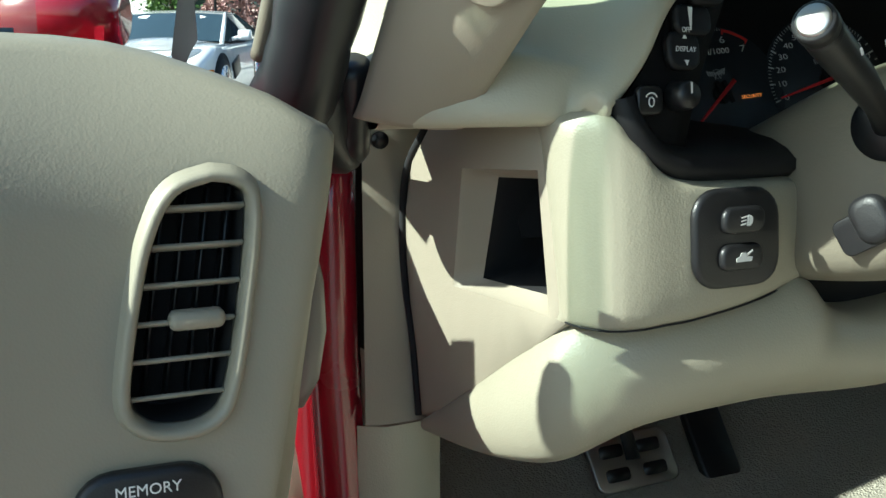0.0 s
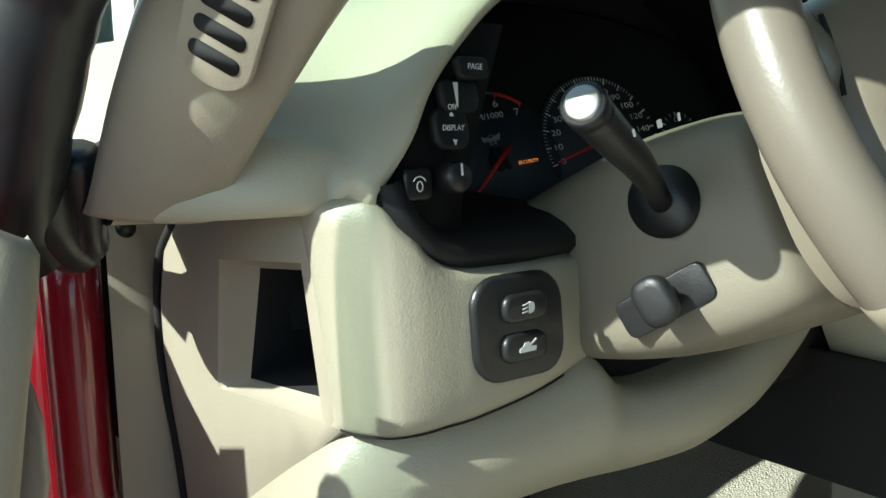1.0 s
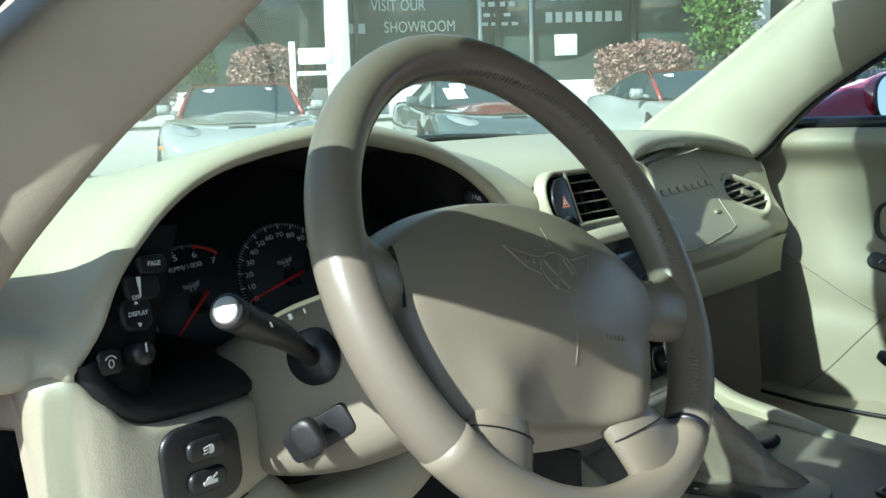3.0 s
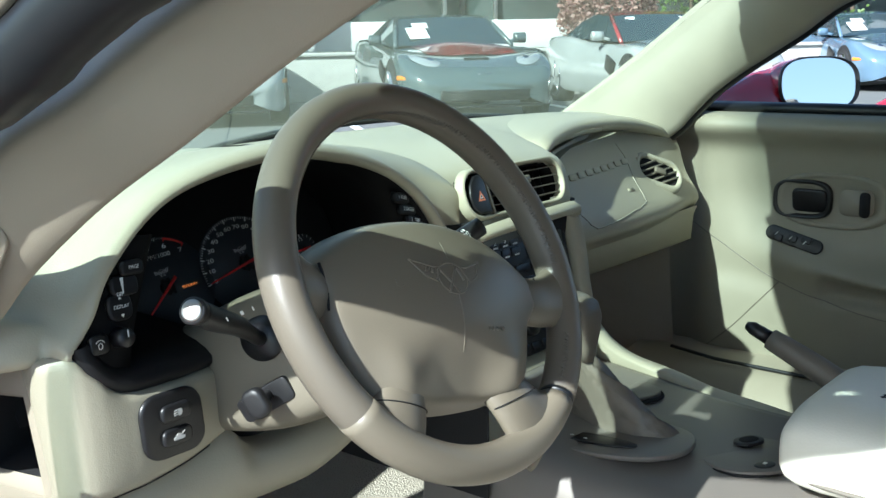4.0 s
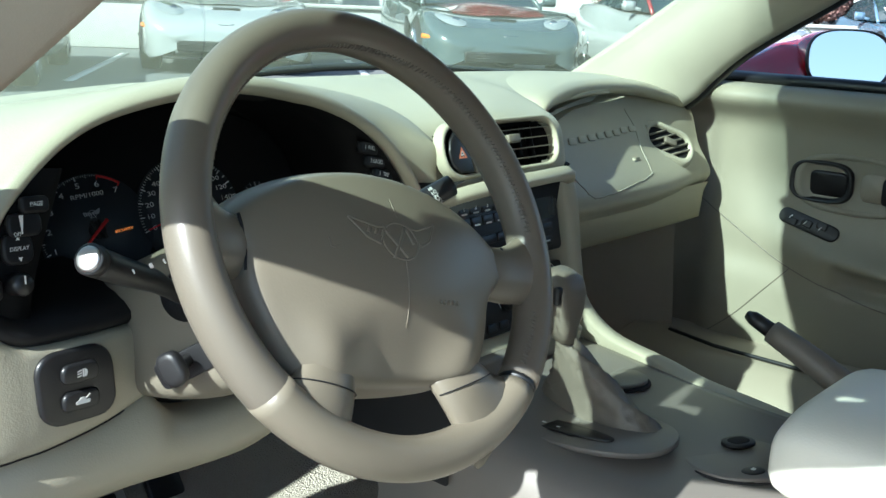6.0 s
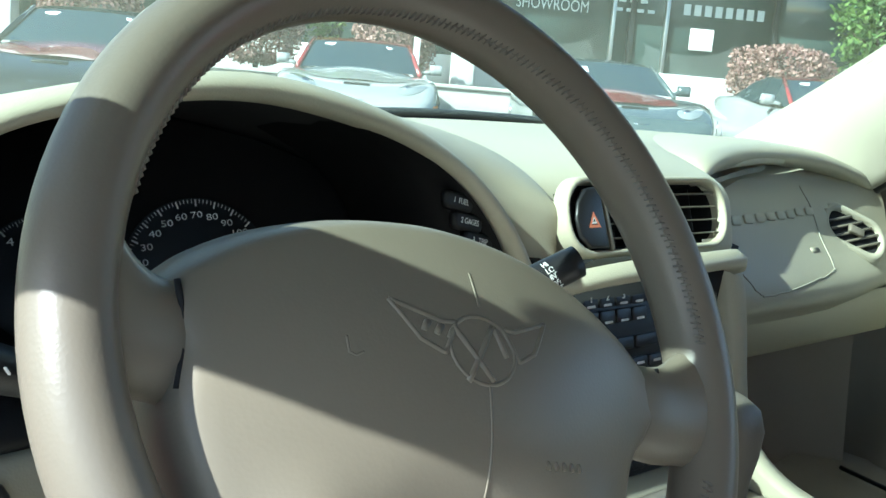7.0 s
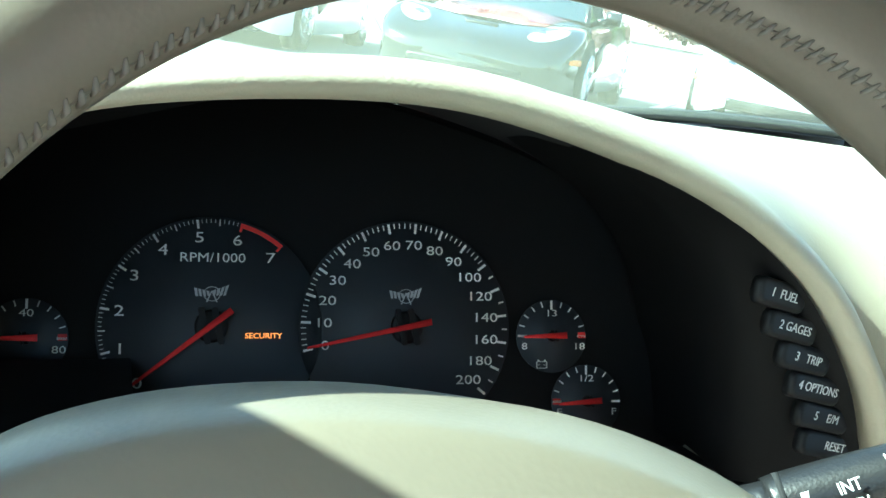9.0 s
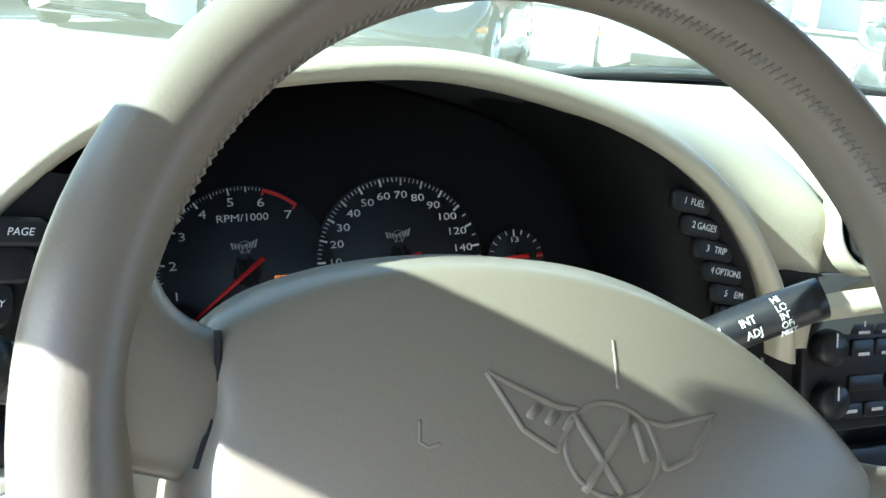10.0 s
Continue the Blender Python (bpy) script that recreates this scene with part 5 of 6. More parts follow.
# ---- floor, pedals ----
tagged(part("floor", sheet([[(x, y, 0.235 + (0.10 * max(0, (y - 0.45) / 0.35) ** 1.5 if y > 0.45 else 0)) for y in np.linspace(-1.7, 0.8, 26)] for x in np.linspace(-0.30, 1.22, 20)]), CARPET), "beige carpeted car floor", "floor", kind="structure")
tagged(part("floor_mat", block(0.40, 0.62, 0.012, pose(0.02, 0.17, 0.250), 0.005), CARPET), "grey-beige carpet mat on the car floor", "floor mat")
pedal = empty("brake_pedal", "metal brake pedal with a pierced face", "pedal", at=(0.09, 0.6, 0.27))
PED = basis((0.094, 0.60, 0.285), (1, 0, 0.02), (0, -0.8, 0.6))
outl = rounded(0.105, 0.060, 0.012, 4)
part("plate", plate(outl, 0.005, PED, 0.002), CHROME, pedal)
for x in (-0.024, 0.024):
    for y in (-0.013, 0.013):
        part("tread", plate(rounded(0.030, 0.014, 0.004, 3, 0.1), 0.0012, PED @ pose(x, y, 0.0045)), RUBBER, pedal)
part("arm", tube([PED @ Vector((0.0, 0.0, 0)), (0.10, 0.66, 0.36), (0.10, 0.72, 0.50)], 0.011, 8), RUBBER, pedal)
gas = empty("accelerator_pedal", "black rubber accelerator pedal", "pedal", at=(0.2, 0.6, 0.27))
part("pad", plate(rounded(0.05, 0.13, 0.012, 4), 0.01, basis((0.205, 0.62, 0.30), (1, 0, 0), (0, -0.8, 0.6)), 0.003), RUBBER, gas)

# ---- centre console ----
console = empty("centre_console", "taupe plastic centre console between the seats", "console", at=(0.42, -0.1, 0.3))
rings = []
for y, z, x0, x1 in lerp_keys([(0.24, 0.505, 0.27, 0.575), (0.17, 0.488, 0.275, 0.59), (0.10, 0.474, 0.28, 0.60), (0.0, 0.462, 0.285, 0.605), (-0.10, 0.456, 0.29, 0.61), (-0.2, 0.456, 0.29, 0.61), (-0.6, 0.46, 0.28, 0.62), (-1.2, 0.46, 0.27, 0.63)], 30):
    rings.append([(x0 - 0.03, y, 0.24), (x0 - 0.022, y, z - 0.06), (x0 - 0.012, y, z - 0.02), (x0 + 0.004, y, z - 0.005), (x0 + 0.03, y, z), ((x0 + x1) / 2, y, z + 0.003), (x1 - 0.03, y, z), (x1 - 0.004, y, z - 0.006), (x1 + 0.010, y, z - 0.03), (x1 + 0.02, y, 0.24)])
part("body", sheet(rings), CONSOLE, console)


def oval(cx, cy, z, a, b, turn, mat, name, parent, thick=0.004, n=36, label="", p=2.4):
    line = [(a * math.copysign(abs(math.cos(q)) ** (2 / p), math.cos(q)), b * math.copysign(abs(math.sin(q)) ** (2 / p), math.sin(q))) for q in np.linspace(0, 2 * math.pi, n + 1)[:-1]]
    return part(name, plate(line, thick, pose(cx, cy, z, -3, 0, turn), 0.0015), mat, parent, label)


oval(0.500, 0.112, 0.4730, 0.046, 0.036, -30, CONSOLE, "ashtray_lid", console, 0.006, label="round taupe ashtray lid")
oval(0.500, 0.112, 0.4705, 0.050, 0.040, -30, DARK, "lid_gap", console, 0.004)
oval(0.376, 0.066, 0.4655, 0.064, 0.104, 5, CONSOLE, "shift_surround", console, 0.006, label="taupe shifter surround")
oval(0.346, 0.078, 0.4715, 0.013, 0.066, 4, BLACK, "shift_gate", console, 0.0022, label="black shift gate")
for k in range(5):
    part("gate_mark", plate(rounded(0.003, 0.005, 0.001, 1), 0.0003, pose(0.341, 0.038 + 0.018 * k, 0.4742, -3, 0, 4)), WHITE, console, smooth=False)
oval(0.440, -0.082, 0.4550, 0.0625, 0.0565, -35, DARK, "panel_gap", console, 0.003)
oval(0.440, -0.085, 0.4560, 0.060, 0.054, -35, CONSOLE, "power_panel", console, 0.005, label="taupe power socket panel")
oval(0.470, -0.068, 0.4610, 0.019, 0.014, -20, BLACK, "socket_rim", console, 0.004, label="black power socket")
oval(0.470, -0.068, 0.4625, 0.013, 0.009, -20, DARK, "socket", console, 0.0035)
oval(0.415, -0.110, 0.4605, 0.013, 0.009, -20, BLACK, "release_button", console, 0.004, label="black oval button")
part("button_mark", plate(rounded(0.006, 0.004, 0.001, 2), 0.0004, pose(0.415, -0.110, 0.4650)), WHITE, console, smooth=False)

shifter = empty("gear_shifter", "taupe leather gear shifter with a gathered boot", "gear shifter", at=(0.38, 0.06, 0.47))
path = lerp_keys([(0.408, 0.085, 0.470), (0.402, 0.090, 0.492), (0.392, 0.092, 0.518), (0.382, 0.094, 0.542), (0.375, 0.096, 0.560)], 16)
rings = []
for k, (x, y, z) in enumerate(path):
    f = k / 16
    w, l = 0.026 * (1 - f) + 0.012 * f, 0.070 * (1 - f) ** 1.5 + 0.013
    rings.append([(x + w * math.cos(a) * (1 + 0.07 * math.sin(9 * a + k)), y - 0.02 * (1 - f) + l * math.sin(a) * (1 + 0.05 * math.sin(7 * a + 2 * k)), z + 0.003 * math.sin(5 * a + k)) for a in np.linspace(0, 2 * math.pi, 33)[:-1]])
part("boot", sheet(rings, True), DARK_LEATHER, shifter, "gathered taupe leather boot")
rings = [box_ring(0.370, y, z, w, h, radians(75), 20, 3.0) for y, z, w, h in ((0.094, 0.560, 0.013, 0.012), (0.096, 0.575, 0.016, 0.014), (0.098, 0.595, 0.022, 0.019), (0.099, 0.615, 0.025, 0.021), (0.100, 0.628, 0.022, 0.018), (0.100, 0.634, 0.012, 0.010))]
part("knob", sheet(rings, True, False, True), DARK_LEATHER, shifter, "taupe leather knob")
part("release", block(0.010, 0.008, 0.02, pose(0.347, 0.09, 0.612), 0.003), BLACK, shifter)

brake = empty("handbrake", "taupe leather handbrake lever with a black release button", "handbrake", at=(0.58, -0.15, 0.46))
path = [(0.58, -0.22, 0.470), (0.58, -0.165, 0.498), (0.58, -0.13, 0.516), (0.58, -0.09, 0.536), (0.58, -0.045, 0.556)]
part("grip", tube(lerp_keys(path, 14), list(lerp_keys([[0.018], [0.017], [0.0165], [0.0155], [0.0135]], 14)[:, 0]), 14), DARK_LEATHER, brake)
part("button", tube([(0.58, -0.046, 0.5555), (0.58, -0.022, 0.566), (0.58, -0.014, 0.5685)], [0.0095, 0.0085, 0.005], 12), BLACK, brake, "black release button")
part("base_boot", tube([(0.58, -0.26, 0.45), (0.58, -0.21, 0.475), (0.58, -0.18, 0.49)], [0.045, 0.032, 0.019], 14), DARK_LEATHER, brake)

# armrest with its embroidered emblem
armrest = empty("armrest", "cream leather armrest lid with an embroidered crossed-flags emblem", "armrest", at=(0.46, -0.35, 0.46))
rings = []
for k, (y, f) in enumerate(((-0.150, 0.62), (-0.155, 0.82), (-0.167, 0.94), (-0.190, 1.0), (-0.25, 1.0), (-0.40, 1.0), (-0.60, 0.98), (-0.66, 0.85), (-0.68, 0.6))):
    cx, w = 0.460 + 0.0 * k, 0.118 * (0.86 + 0.14 * f)
    rings.append(box_ring(cx, y, 0.512, w, 0.048 * f, 0.0, 32, 4.0))
part("lid", sheet(rings, True, False, True), SEAT, armrest, "padded cream leather lid")
part("piping", tube([(0.460 + 0.119 * math.copysign(abs(math.cos(a)) ** 0.35, math.cos(a)), -0.405 + 0.262 * math.copysign(abs(math.sin(a)) ** 0.25, math.sin(a)), 0.486) for a in np.linspace(0, 2 * math.pi, 49)[:-1]], 0.0022, 6, True), THREAD, armrest)
EM = pose(0.450, -0.240, 0.5605, 0, 0, -50)
part("flag_patch", plate(rounded(0.016, 0.013, 0.001, 1, -0.2), 0.0005, EM @ pose(0.012, 0.008, 0)), RED, armrest, "red embroidered flag", smooth=False)
for k in range(6):
    part("flag_square", plate(rounded(0.005, 0.005, 0.0003, 1), 0.0005, EM @ pose(-0.024 + 0.005 * k, -0.004 + 0.005 * (k % 2), 0)), DARK, armrest, smooth=False)
part("flag_outline", tube([EM @ Vector((x, y, 0.0004)) for x, y in ((0.0, -0.008), (0.014, -0.012), (0.018, -0.03), (0.006, -0.035), (-0.006, -0.022), (0.0, -0.008))], 0.0007, 5), THREAD, armrest)

# ---- passenger door ----
right_door = empty("passenger_door", "closed passenger door with a beige vinyl panel and black handle", "car door", at=(1.16, 0, 0.4))


def door_x(y, z):
    """The inner skin of the passenger door: proud at the belt and along the arm rest, hollow between, with a pull recess under the rest."""
    belt = 0.040 * math.exp(-((z - 0.768) / 0.030) ** 2)
    dish = 0.012 * math.exp(-((z - 0.64) / 0.06) ** 2) * (1 / (1 + math.exp((y - 0.28) / 0.03)))
    arm_z = 0.515 + 0.14 * max(0.0, y + 0.05) - 0.02
    arm = 0.045 * math.exp(-((z - arm_z) / 0.035) ** 2) / (1 + math.exp((y - 0.14) / 0.05))
    low = 0.015 * (1 / (1 + math.exp((z - 0.48) / 0.012)))
    front = 0.03 / (1 + math.exp((0.335 - y) / 0.012))
    step = [1 / (1 + math.exp(-q)) for q in ((0.088 - y) / 0.007, (y + 0.14) / 0.007, (z - 0.466) / 0.0035, (0.501 + 0.10 * max(0.0, y) - z) / 0.0035)]
    pull = 0.034 * step[0] * step[1] * step[2] * step[3]
    return 1.158 - belt + dish - arm - low + front + pull


ys, zs = np.linspace(-1.15, 0.42, 190), np.linspace(0.27, 0.785, 110)
rows = [[(door_x(y, z), y, z) for z in zs] + [(1.145, y, 0.790), (1.20, y, 0.790), (1.22, y, 0.775)] for y in ys]
panel = part("door_panel", sheet(rows), PASSV, right_door)
part("window_seal", tube([(1.165, y, 0.797) for y in (0.34, 0.1, -0.4, -1.1)], 0.011, 8), RUBBER, right_door, "black rubber window seal")


def on_door(y, z, lift=0.0):
    return Vector((door_x(y, z) - lift, y, z))


def door_frame(y, z):
    e = 0.01
    n = (on_door(y + e, z) - on_door(y - e, z)).cross(on_door(y, z + e) - on_door(y, z - e)).normalized()
    if n.x > 0:
        n = -n
    return basis(on_door(y, z), (0, -1, 0), n)


for pts in ([(0.42, 0.600), (0.311, 0.562), (0.24, 0.525), (0.166, 0.490), (0.05, 0.458), (-0.087, 0.444), (-0.4, 0.44), (-1.1, 0.44)], [(0.166, 0.490), (0.21, 0.44), (0.26, 0.385), (0.33, 0.325)]):
    part("panel_seam", tube([on_door(y, z, 0.0002) for y, z in lerp_keys(pts, 60)], 0.0011, 6), DARK_LEATHER, right_door)
HD = door_frame(0.085, 0.640)
bez = [(0.055 * 1.75 * math.copysign(abs(math.cos(a)) ** 0.75, math.cos(a)), 0.047 * math.copysign(abs(math.sin(a)) ** 0.75, math.sin(a))) for a in np.linspace(0, 2 * math.pi, 41)[:-1]]
part("handle_bezel", sheet([[HD @ Vector((x * f, y * f, z)) for x, y in bez] for f, z in ((1.08, -0.006), (1.04, 0.006), (0.96, 0.011), (0.88, 0.007), (0.80, 0.002), (0.05, 0.001))], True), DOORV, right_door)
hb = [(0.050 * math.copysign(abs(math.cos(a)) ** 0.6, math.cos(a)), 0.033 * math.copysign(abs(math.sin(a)) ** 0.6, math.sin(a))) for a in np.linspace(0, 2 * math.pi, 33)[:-1]]
handle = part("door_handle", sheet([[HD @ Vector((x * f - 0.052, y * f, z)) for x, y in hb] for f, z in ((1.05, 0.004), (1.03, 0.011), (0.95, 0.013), (0.86, 0.006), (0.75, -0.002), (0.03, -0.004))], True), BLACK, right_door, "glossy black door handle")
part("handle_paddle", plate(rounded(0.062, 0.042, 0.010, 4), 0.006, HD @ pose(-0.040, -0.002, 0.001, 12, 0, 0), 0.003), BLACK, handle)
part("pull_cup", plate(rounded(0.058, 0.045, 0.012, 4), 0.001, HD @ pose(0.042, 0, 0.0075), 0.0), TRIM, right_door)
part("pull_slot", plate(rounded(0.018, 0.044, 0.008, 4), 0.001, HD @ pose(0.056, -0.002, 0.0095), 0.0), DARK, right_door)
SWP = door_frame(0.145, 0.567)
sw = part("switch_plate", plate(rounded(0.108, 0.026, 0.012, 5), 0.005, SWP @ pose(0, 0, 0.001, 0, 0, -14), 0.002), BLACK, right_door, "black window switch plate")
for k in range(3):
    part("window_switch", plate(rounded(0.018, 0.013, 0.003, 3), 0.004, SWP @ pose(-0.028 + 0.026 * k, 0, 0.005, 0, 0, -14), 0.0015), BLACK, sw)
    part("switch_mark", plate(rounded(0.0016, 0.008, 0.0006, 1), 0.0003, SWP @ pose(-0.030 + 0.026 * k, 0.001 - 0.0065 * (k - 1), 0.0092, 0, 0, -40)), WHITE, sw, smooth=False)
part("door_shut", tube([(1.135, 0.395, z) for z in (0.27, 0.5, 0.76)], 0.008, 8), RUBBER, right_door)
tagged(part("passenger_kick_panel", sheet([[(1.12 + 0.02 * math.sin(8 * z), 0.36, z), (1.09, 0.46, z), (1.09, 0.80, z)] for z in np.linspace(0.24, 0.62, 8)]), TRIM), "beige plastic kick panel", "trim", kind="structure")

# black tube added to draw the dark gap under the door
part("lower_gap_line", tube([(1.08, 0.34, 0.356), (1.07, 0.25, 0.350), (1.07, 0.0, 0.347), (1.07, -0.4, 0.347)], 0.0035, 8), RUBBER, right_door)

# ---- passenger door mirror ----
mirror = empty("door_mirror", "dark red door mirror with a black frame", "door mirror", at=(1.3, 0.2, 0.8))
MM = basis((1.335, 0.178, 0.832), (0.79, -0.61, 0), (-0.608, -0.785, 0.123))
rimo = [(0.084 * math.copysign(abs(math.cos(a)) ** 0.72, math.cos(a)), 0.052 * math.copysign(abs(math.sin(a)) ** 0.72, math.sin(a))) for a in np.linspace(0, 2 * math.pi, 37)[:-1]]
part("shell", sheet([[MM @ Vector((x * f, y * f, z)) for x, y in rimo] for f, z in ((0.99, 0.0), (1.03, -0.02), (1.0, -0.06), (0.85, -0.10), (0.5, -0.13), (0.05, -0.135))], True), BODYRED, mirror, "dark red painted shell")
part("frame", sheet([[MM @ Vector((x * f, y * f, z)) for x, y in rimo] for f, z in ((1.0, -0.004), (1.0, 0.002), (0.985, 0.004), (0.955, 0.003), (0.93, -0.006))], True), RUBBER, mirror)
part("mirror_glass", plate([(x * 0.935, y * 0.945) for x, y in rimo], 0.002, MM @ pose(0, 0, -0.004)), MIRROR, mirror, smooth=False)
part("foot", tube([(1.20, 0.33, 0.775), (1.24, 0.30, 0.790), (1.29, 0.27, 0.81), (1.34, 0.25, 0.825)], [0.034, 0.046, 0.054, 0.054], 14, flat=0.7), BODYRED, mirror)

# ---- rear-view mirror ----
rv_mirror = empty("rear_view_mirror", "black rear-view mirror hanging from the windscreen", "mirror", at=(0.42, 0.15, 1.03))
part("housing", sheet([[(x, 0.15 + 0.25 * (x - 0.42) + 0.018 * f * math.cos(a), 1.012 + 0.032 * f * math.sin(a)) for a in np.linspace(0, 2 * math.pi, 17)[:-1]] for x, f in ((0.31, 0.3), (0.325, 0.8), (0.36, 1.0), (0.48, 1.0), (0.515, 0.8), (0.53, 0.3))], True, False, True), BLACK, rv_mirror)
part("stem", tube([(0.42, 0.16, 1.03), (0.42, 0.22, 1.10)], 0.008, 8), BLACK, rv_mirror)

# ---- driver's door, standing open ----
left_door = empty("driver_door", "open driver door with a cream vinyl panel and an air vent", "car door", at=(-0.45, 0.2, 0.4))
DN = Vector((-0.045, -0.999, 0)).normalized()
DX = Vector((0.999, -0.045, 0)).normalized()
DO = basis((-0.385, 0.158, 0.55), DX, DN)


def leaf(u, z, lift=0.0):
    """A place on the door's inner face: u metres from its hinge edge, z up, lift off it."""
    roll = 0.010 * math.exp(-((u) / 0.012))
    return DO @ Vector((-u, z - 0.55, lift - roll))


top = lambda u: float(np.interp(u, [-0.02, -0.004, 0.003, 0.0106, 0.025, 0.049, 0.0715, 0.094, 0.115, 0.136, 0.5, 1.2], [0.676, 0.683, 0.686, 0.690, 0.6985, 0.7085, 0.7165, 0.722, 0.7245, 0.7255, 0.73, 0.73]))
edge = lambda z: float(np.interp(z, [0.2, 0.520, 0.555, 0.584, 0.620, 0.645, 0.665, 0.684], [0.098, 0.030, 0.0238, 0.0178, 0.0105, 0.006, 0.002, -0.002]))
steps = [0, 0.0015, 0.004, 0.007] + [0.0105 + 0.0035 * k for k in range(46)] + [0.20, 0.26, 0.36, 0.5, 0.8, 1.1]
rows = []
for s in steps:
    col = []
    for g in [0, 0.2, 0.4] + list(np.linspace(0.5, 1.0, 64)):
        u = edge(0.22 + g * 0.461) + s
        z = 0.22 + g * (top(u) - 0.22)
        dish = 0.009 * (max(0.0, min(0.2, u) - 0.0) / 0.085 - 1) ** 2
        col.append(leaf(u, z, dish - 0.006 * math.exp(-s / 0.004) - 0.028 * (max(0, z - 0.650) / 0.07) ** 2))
    u = edge(0.681) + s
    lt = -0.028 * (max(0, top(u) - 0.650) / 0.07) ** 2
    col += [leaf(u, top(u) + 0.004, lt - 0.010), leaf(u, top(u) + 0.002, lt - 0.018), leaf(u, top(u) - 0.02, lt - 0.022)]
    rows.append(col)
rows.insert(0, [p + DO.to_3x3() @ Vector((0.002 + 0.06 * max(0, 0.66 - p.z), 0, -0.016)) for p in rows[0]])
rows.insert(1, [p + DO.to_3x3() @ Vector((0.001 + 0.02 * max(0, 0.66 - p.z), 0, -0.010)) for p in rows[1]])
DOOR_SKIN = sheet(rows)
VL = basis(leaf(0.068, 0.6166, 0.002), DX, DN)
egg = [(0.0106, 0.0510), (0.0201, 0.0490), (0.0251, 0.0415), (0.0223, 0.0102), (0.0135, -0.0390), (0.0051, -0.0522), (-0.0108, -0.0547), (-0.0226, -0.0505), (-0.0272, -0.0380), (-0.0196, 0.0078), (-0.0125, 0.0320), (-0.0037, 0.0460), (0.0106, 0.0510)]
egg = [tuple(p) for p in lerp_keys(egg, 60)[:-1]]
cut = []
for f in DOOR_SKIN.faces:
    q = VL.inverted() @ f.calc_center_median()
    if abs(q.z) < 0.02 and abs(q.y) < 0.056:
        xs = [x for x, y in egg if abs(y - q.y) < 0.006]
        if xs and min(xs) - 0.003 < q.x < max(xs) + 0.003:
            cut.append(f)
bmesh.ops.delete(DOOR_SKIN, geom=cut, context="FACES")
part("door_panel", DOOR_SKIN, DOORV, left_door, "cream vinyl door panel")


def vent_ring(grow, z):
    ring = []
    for k, (x, y) in enumerate(egg):
        t = Vector(egg[(k + 1) % 60]) - Vector(egg[k - 1])
        n = Vector((t.y, -t.x)).normalized()
        n = n if n.dot(Vector((x, y))) > 0 else -n
        ring.append(VL @ Vector((x + n.x * grow, y + n.y * grow, z)))
    return ring


vf = part("vent_frame", sheet([vent_ring(g, z) for g, z in ((0.008, -0.003), (0.0062, 0.0005), (0.0052, 0.0038), (0.0032, 0.0052), (0.0010, 0.0040), (0.0, 0.0005), (-0.0008, -0.03))], True), DOORV, left_door, "beige oval vent frame")
bm = bmesh.new()
bm.faces.new([bm.verts.new(p) for p in vent_ring(0.001, -0.028)])
part("vent_back", bm, DARK, vf)
part("vent_lining", sheet([vent_ring(-0.001, -0.004), vent_ring(-0.0012, -0.028)], True), DARK, vf)
for k in range(6):
    y = 0.0396 - 0.0164 * k
    xs = [p[0] for p in egg if abs(p[1] - y) < 0.006]
    w = max(xs) - min(xs)
    part("slat", block(w, 0.010, 0.0022, VL @ pose((max(xs) + min(xs)) / 2, y - 0.0005, -0.007, 72, 0, 0), 0.0009, 1), DOORV, vf)
for k in range(4):
    part("vane", block(0.0015, 0.094, 0.010, VL @ pose(-0.014 + 0.0095 * k, 0, -0.020, 0, 0, -8), 0.0004, 1), RUBBER, vf)
part("vent_lever", block(0.024, 0.0085, 0.011, VL @ pose(0.002, -0.0078, -0.001), 0.0035, 3), DOORV, vf)
MEM = leaf(0.0904, 0.533, 0.001)
mf = basis(MEM, DX, DN) @ pose(0, -0.0125, 0)
mp = part("memory_panel", plate(rounded(0.064, 0.05, 0.018, 5), 0.006, mf, 0.003), BLACK, left_door, "black memory switch panel")
write("legend", "MEMORY", 0.0072, mf @ pose(0, 0.0165, 0.0064) @ pose(0, 0, 0, 0, 0, 0), WHITE, mp, 0.0002, squash=0.95)
part("latch_cover", tube([leaf(edge(z) - 0.004 - 0.10 * (0.66 - z), z, -0.046) for z in (0.545, 0.56, 0.585, 0.61, 0.63)], [0.003, 0.010, 0.012, 0.009, 0.003], 10), CONSOLE, left_door, "grey rubber cover on the door edge")
red = [[leaf(u, 0.70, -0.165), leaf(u, 0.69, -0.19), leaf(u, 0.55, -0.235), leaf(u, 0.22, -0.215), leaf(u, 0.20, -0.06)] for u in np.linspace(0.11, 1.1, 10)]
part("outer_skin", sheet(red), BODYRED, left_door, "dark red outer skin")
# unseen closing panel, its top edge shaped to shadow the end panel
closing = []
for lift, high in ((-0.06, 0.46), (-0.10, 0.52), (-0.15, 0.577), (-0.19, 0.618), (-0.215, 0.648), (-0.24, 0.69), (-0.27, 0.70)):
    closing.append([leaf(0.0, z, lift) for z in np.linspace(0.2, high, 6)] + [leaf(0.02, high + 0.004, lift), leaf(0.11, high, lift)])
part("front_closing", sheet(closing), BODYRED, left_door)
part("belt_seal", tube([leaf(u, 0.722, -0.075) for u in (0.13, 0.18, 0.4, 1.1)], 0.010, 8), RUBBER, left_door, "black rubber belt seal")
bm = sheet([[leaf(u, 0.730, -0.075), leaf(u, 1.02, -0.04)] for u in np.linspace(0.12, 1.1, 6)])
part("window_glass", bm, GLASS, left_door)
dm = empty("driver_door_mirror", "dark red driver door mirror with a black foot", "door mirror", at=(-0.45, 0.5, 0.75))
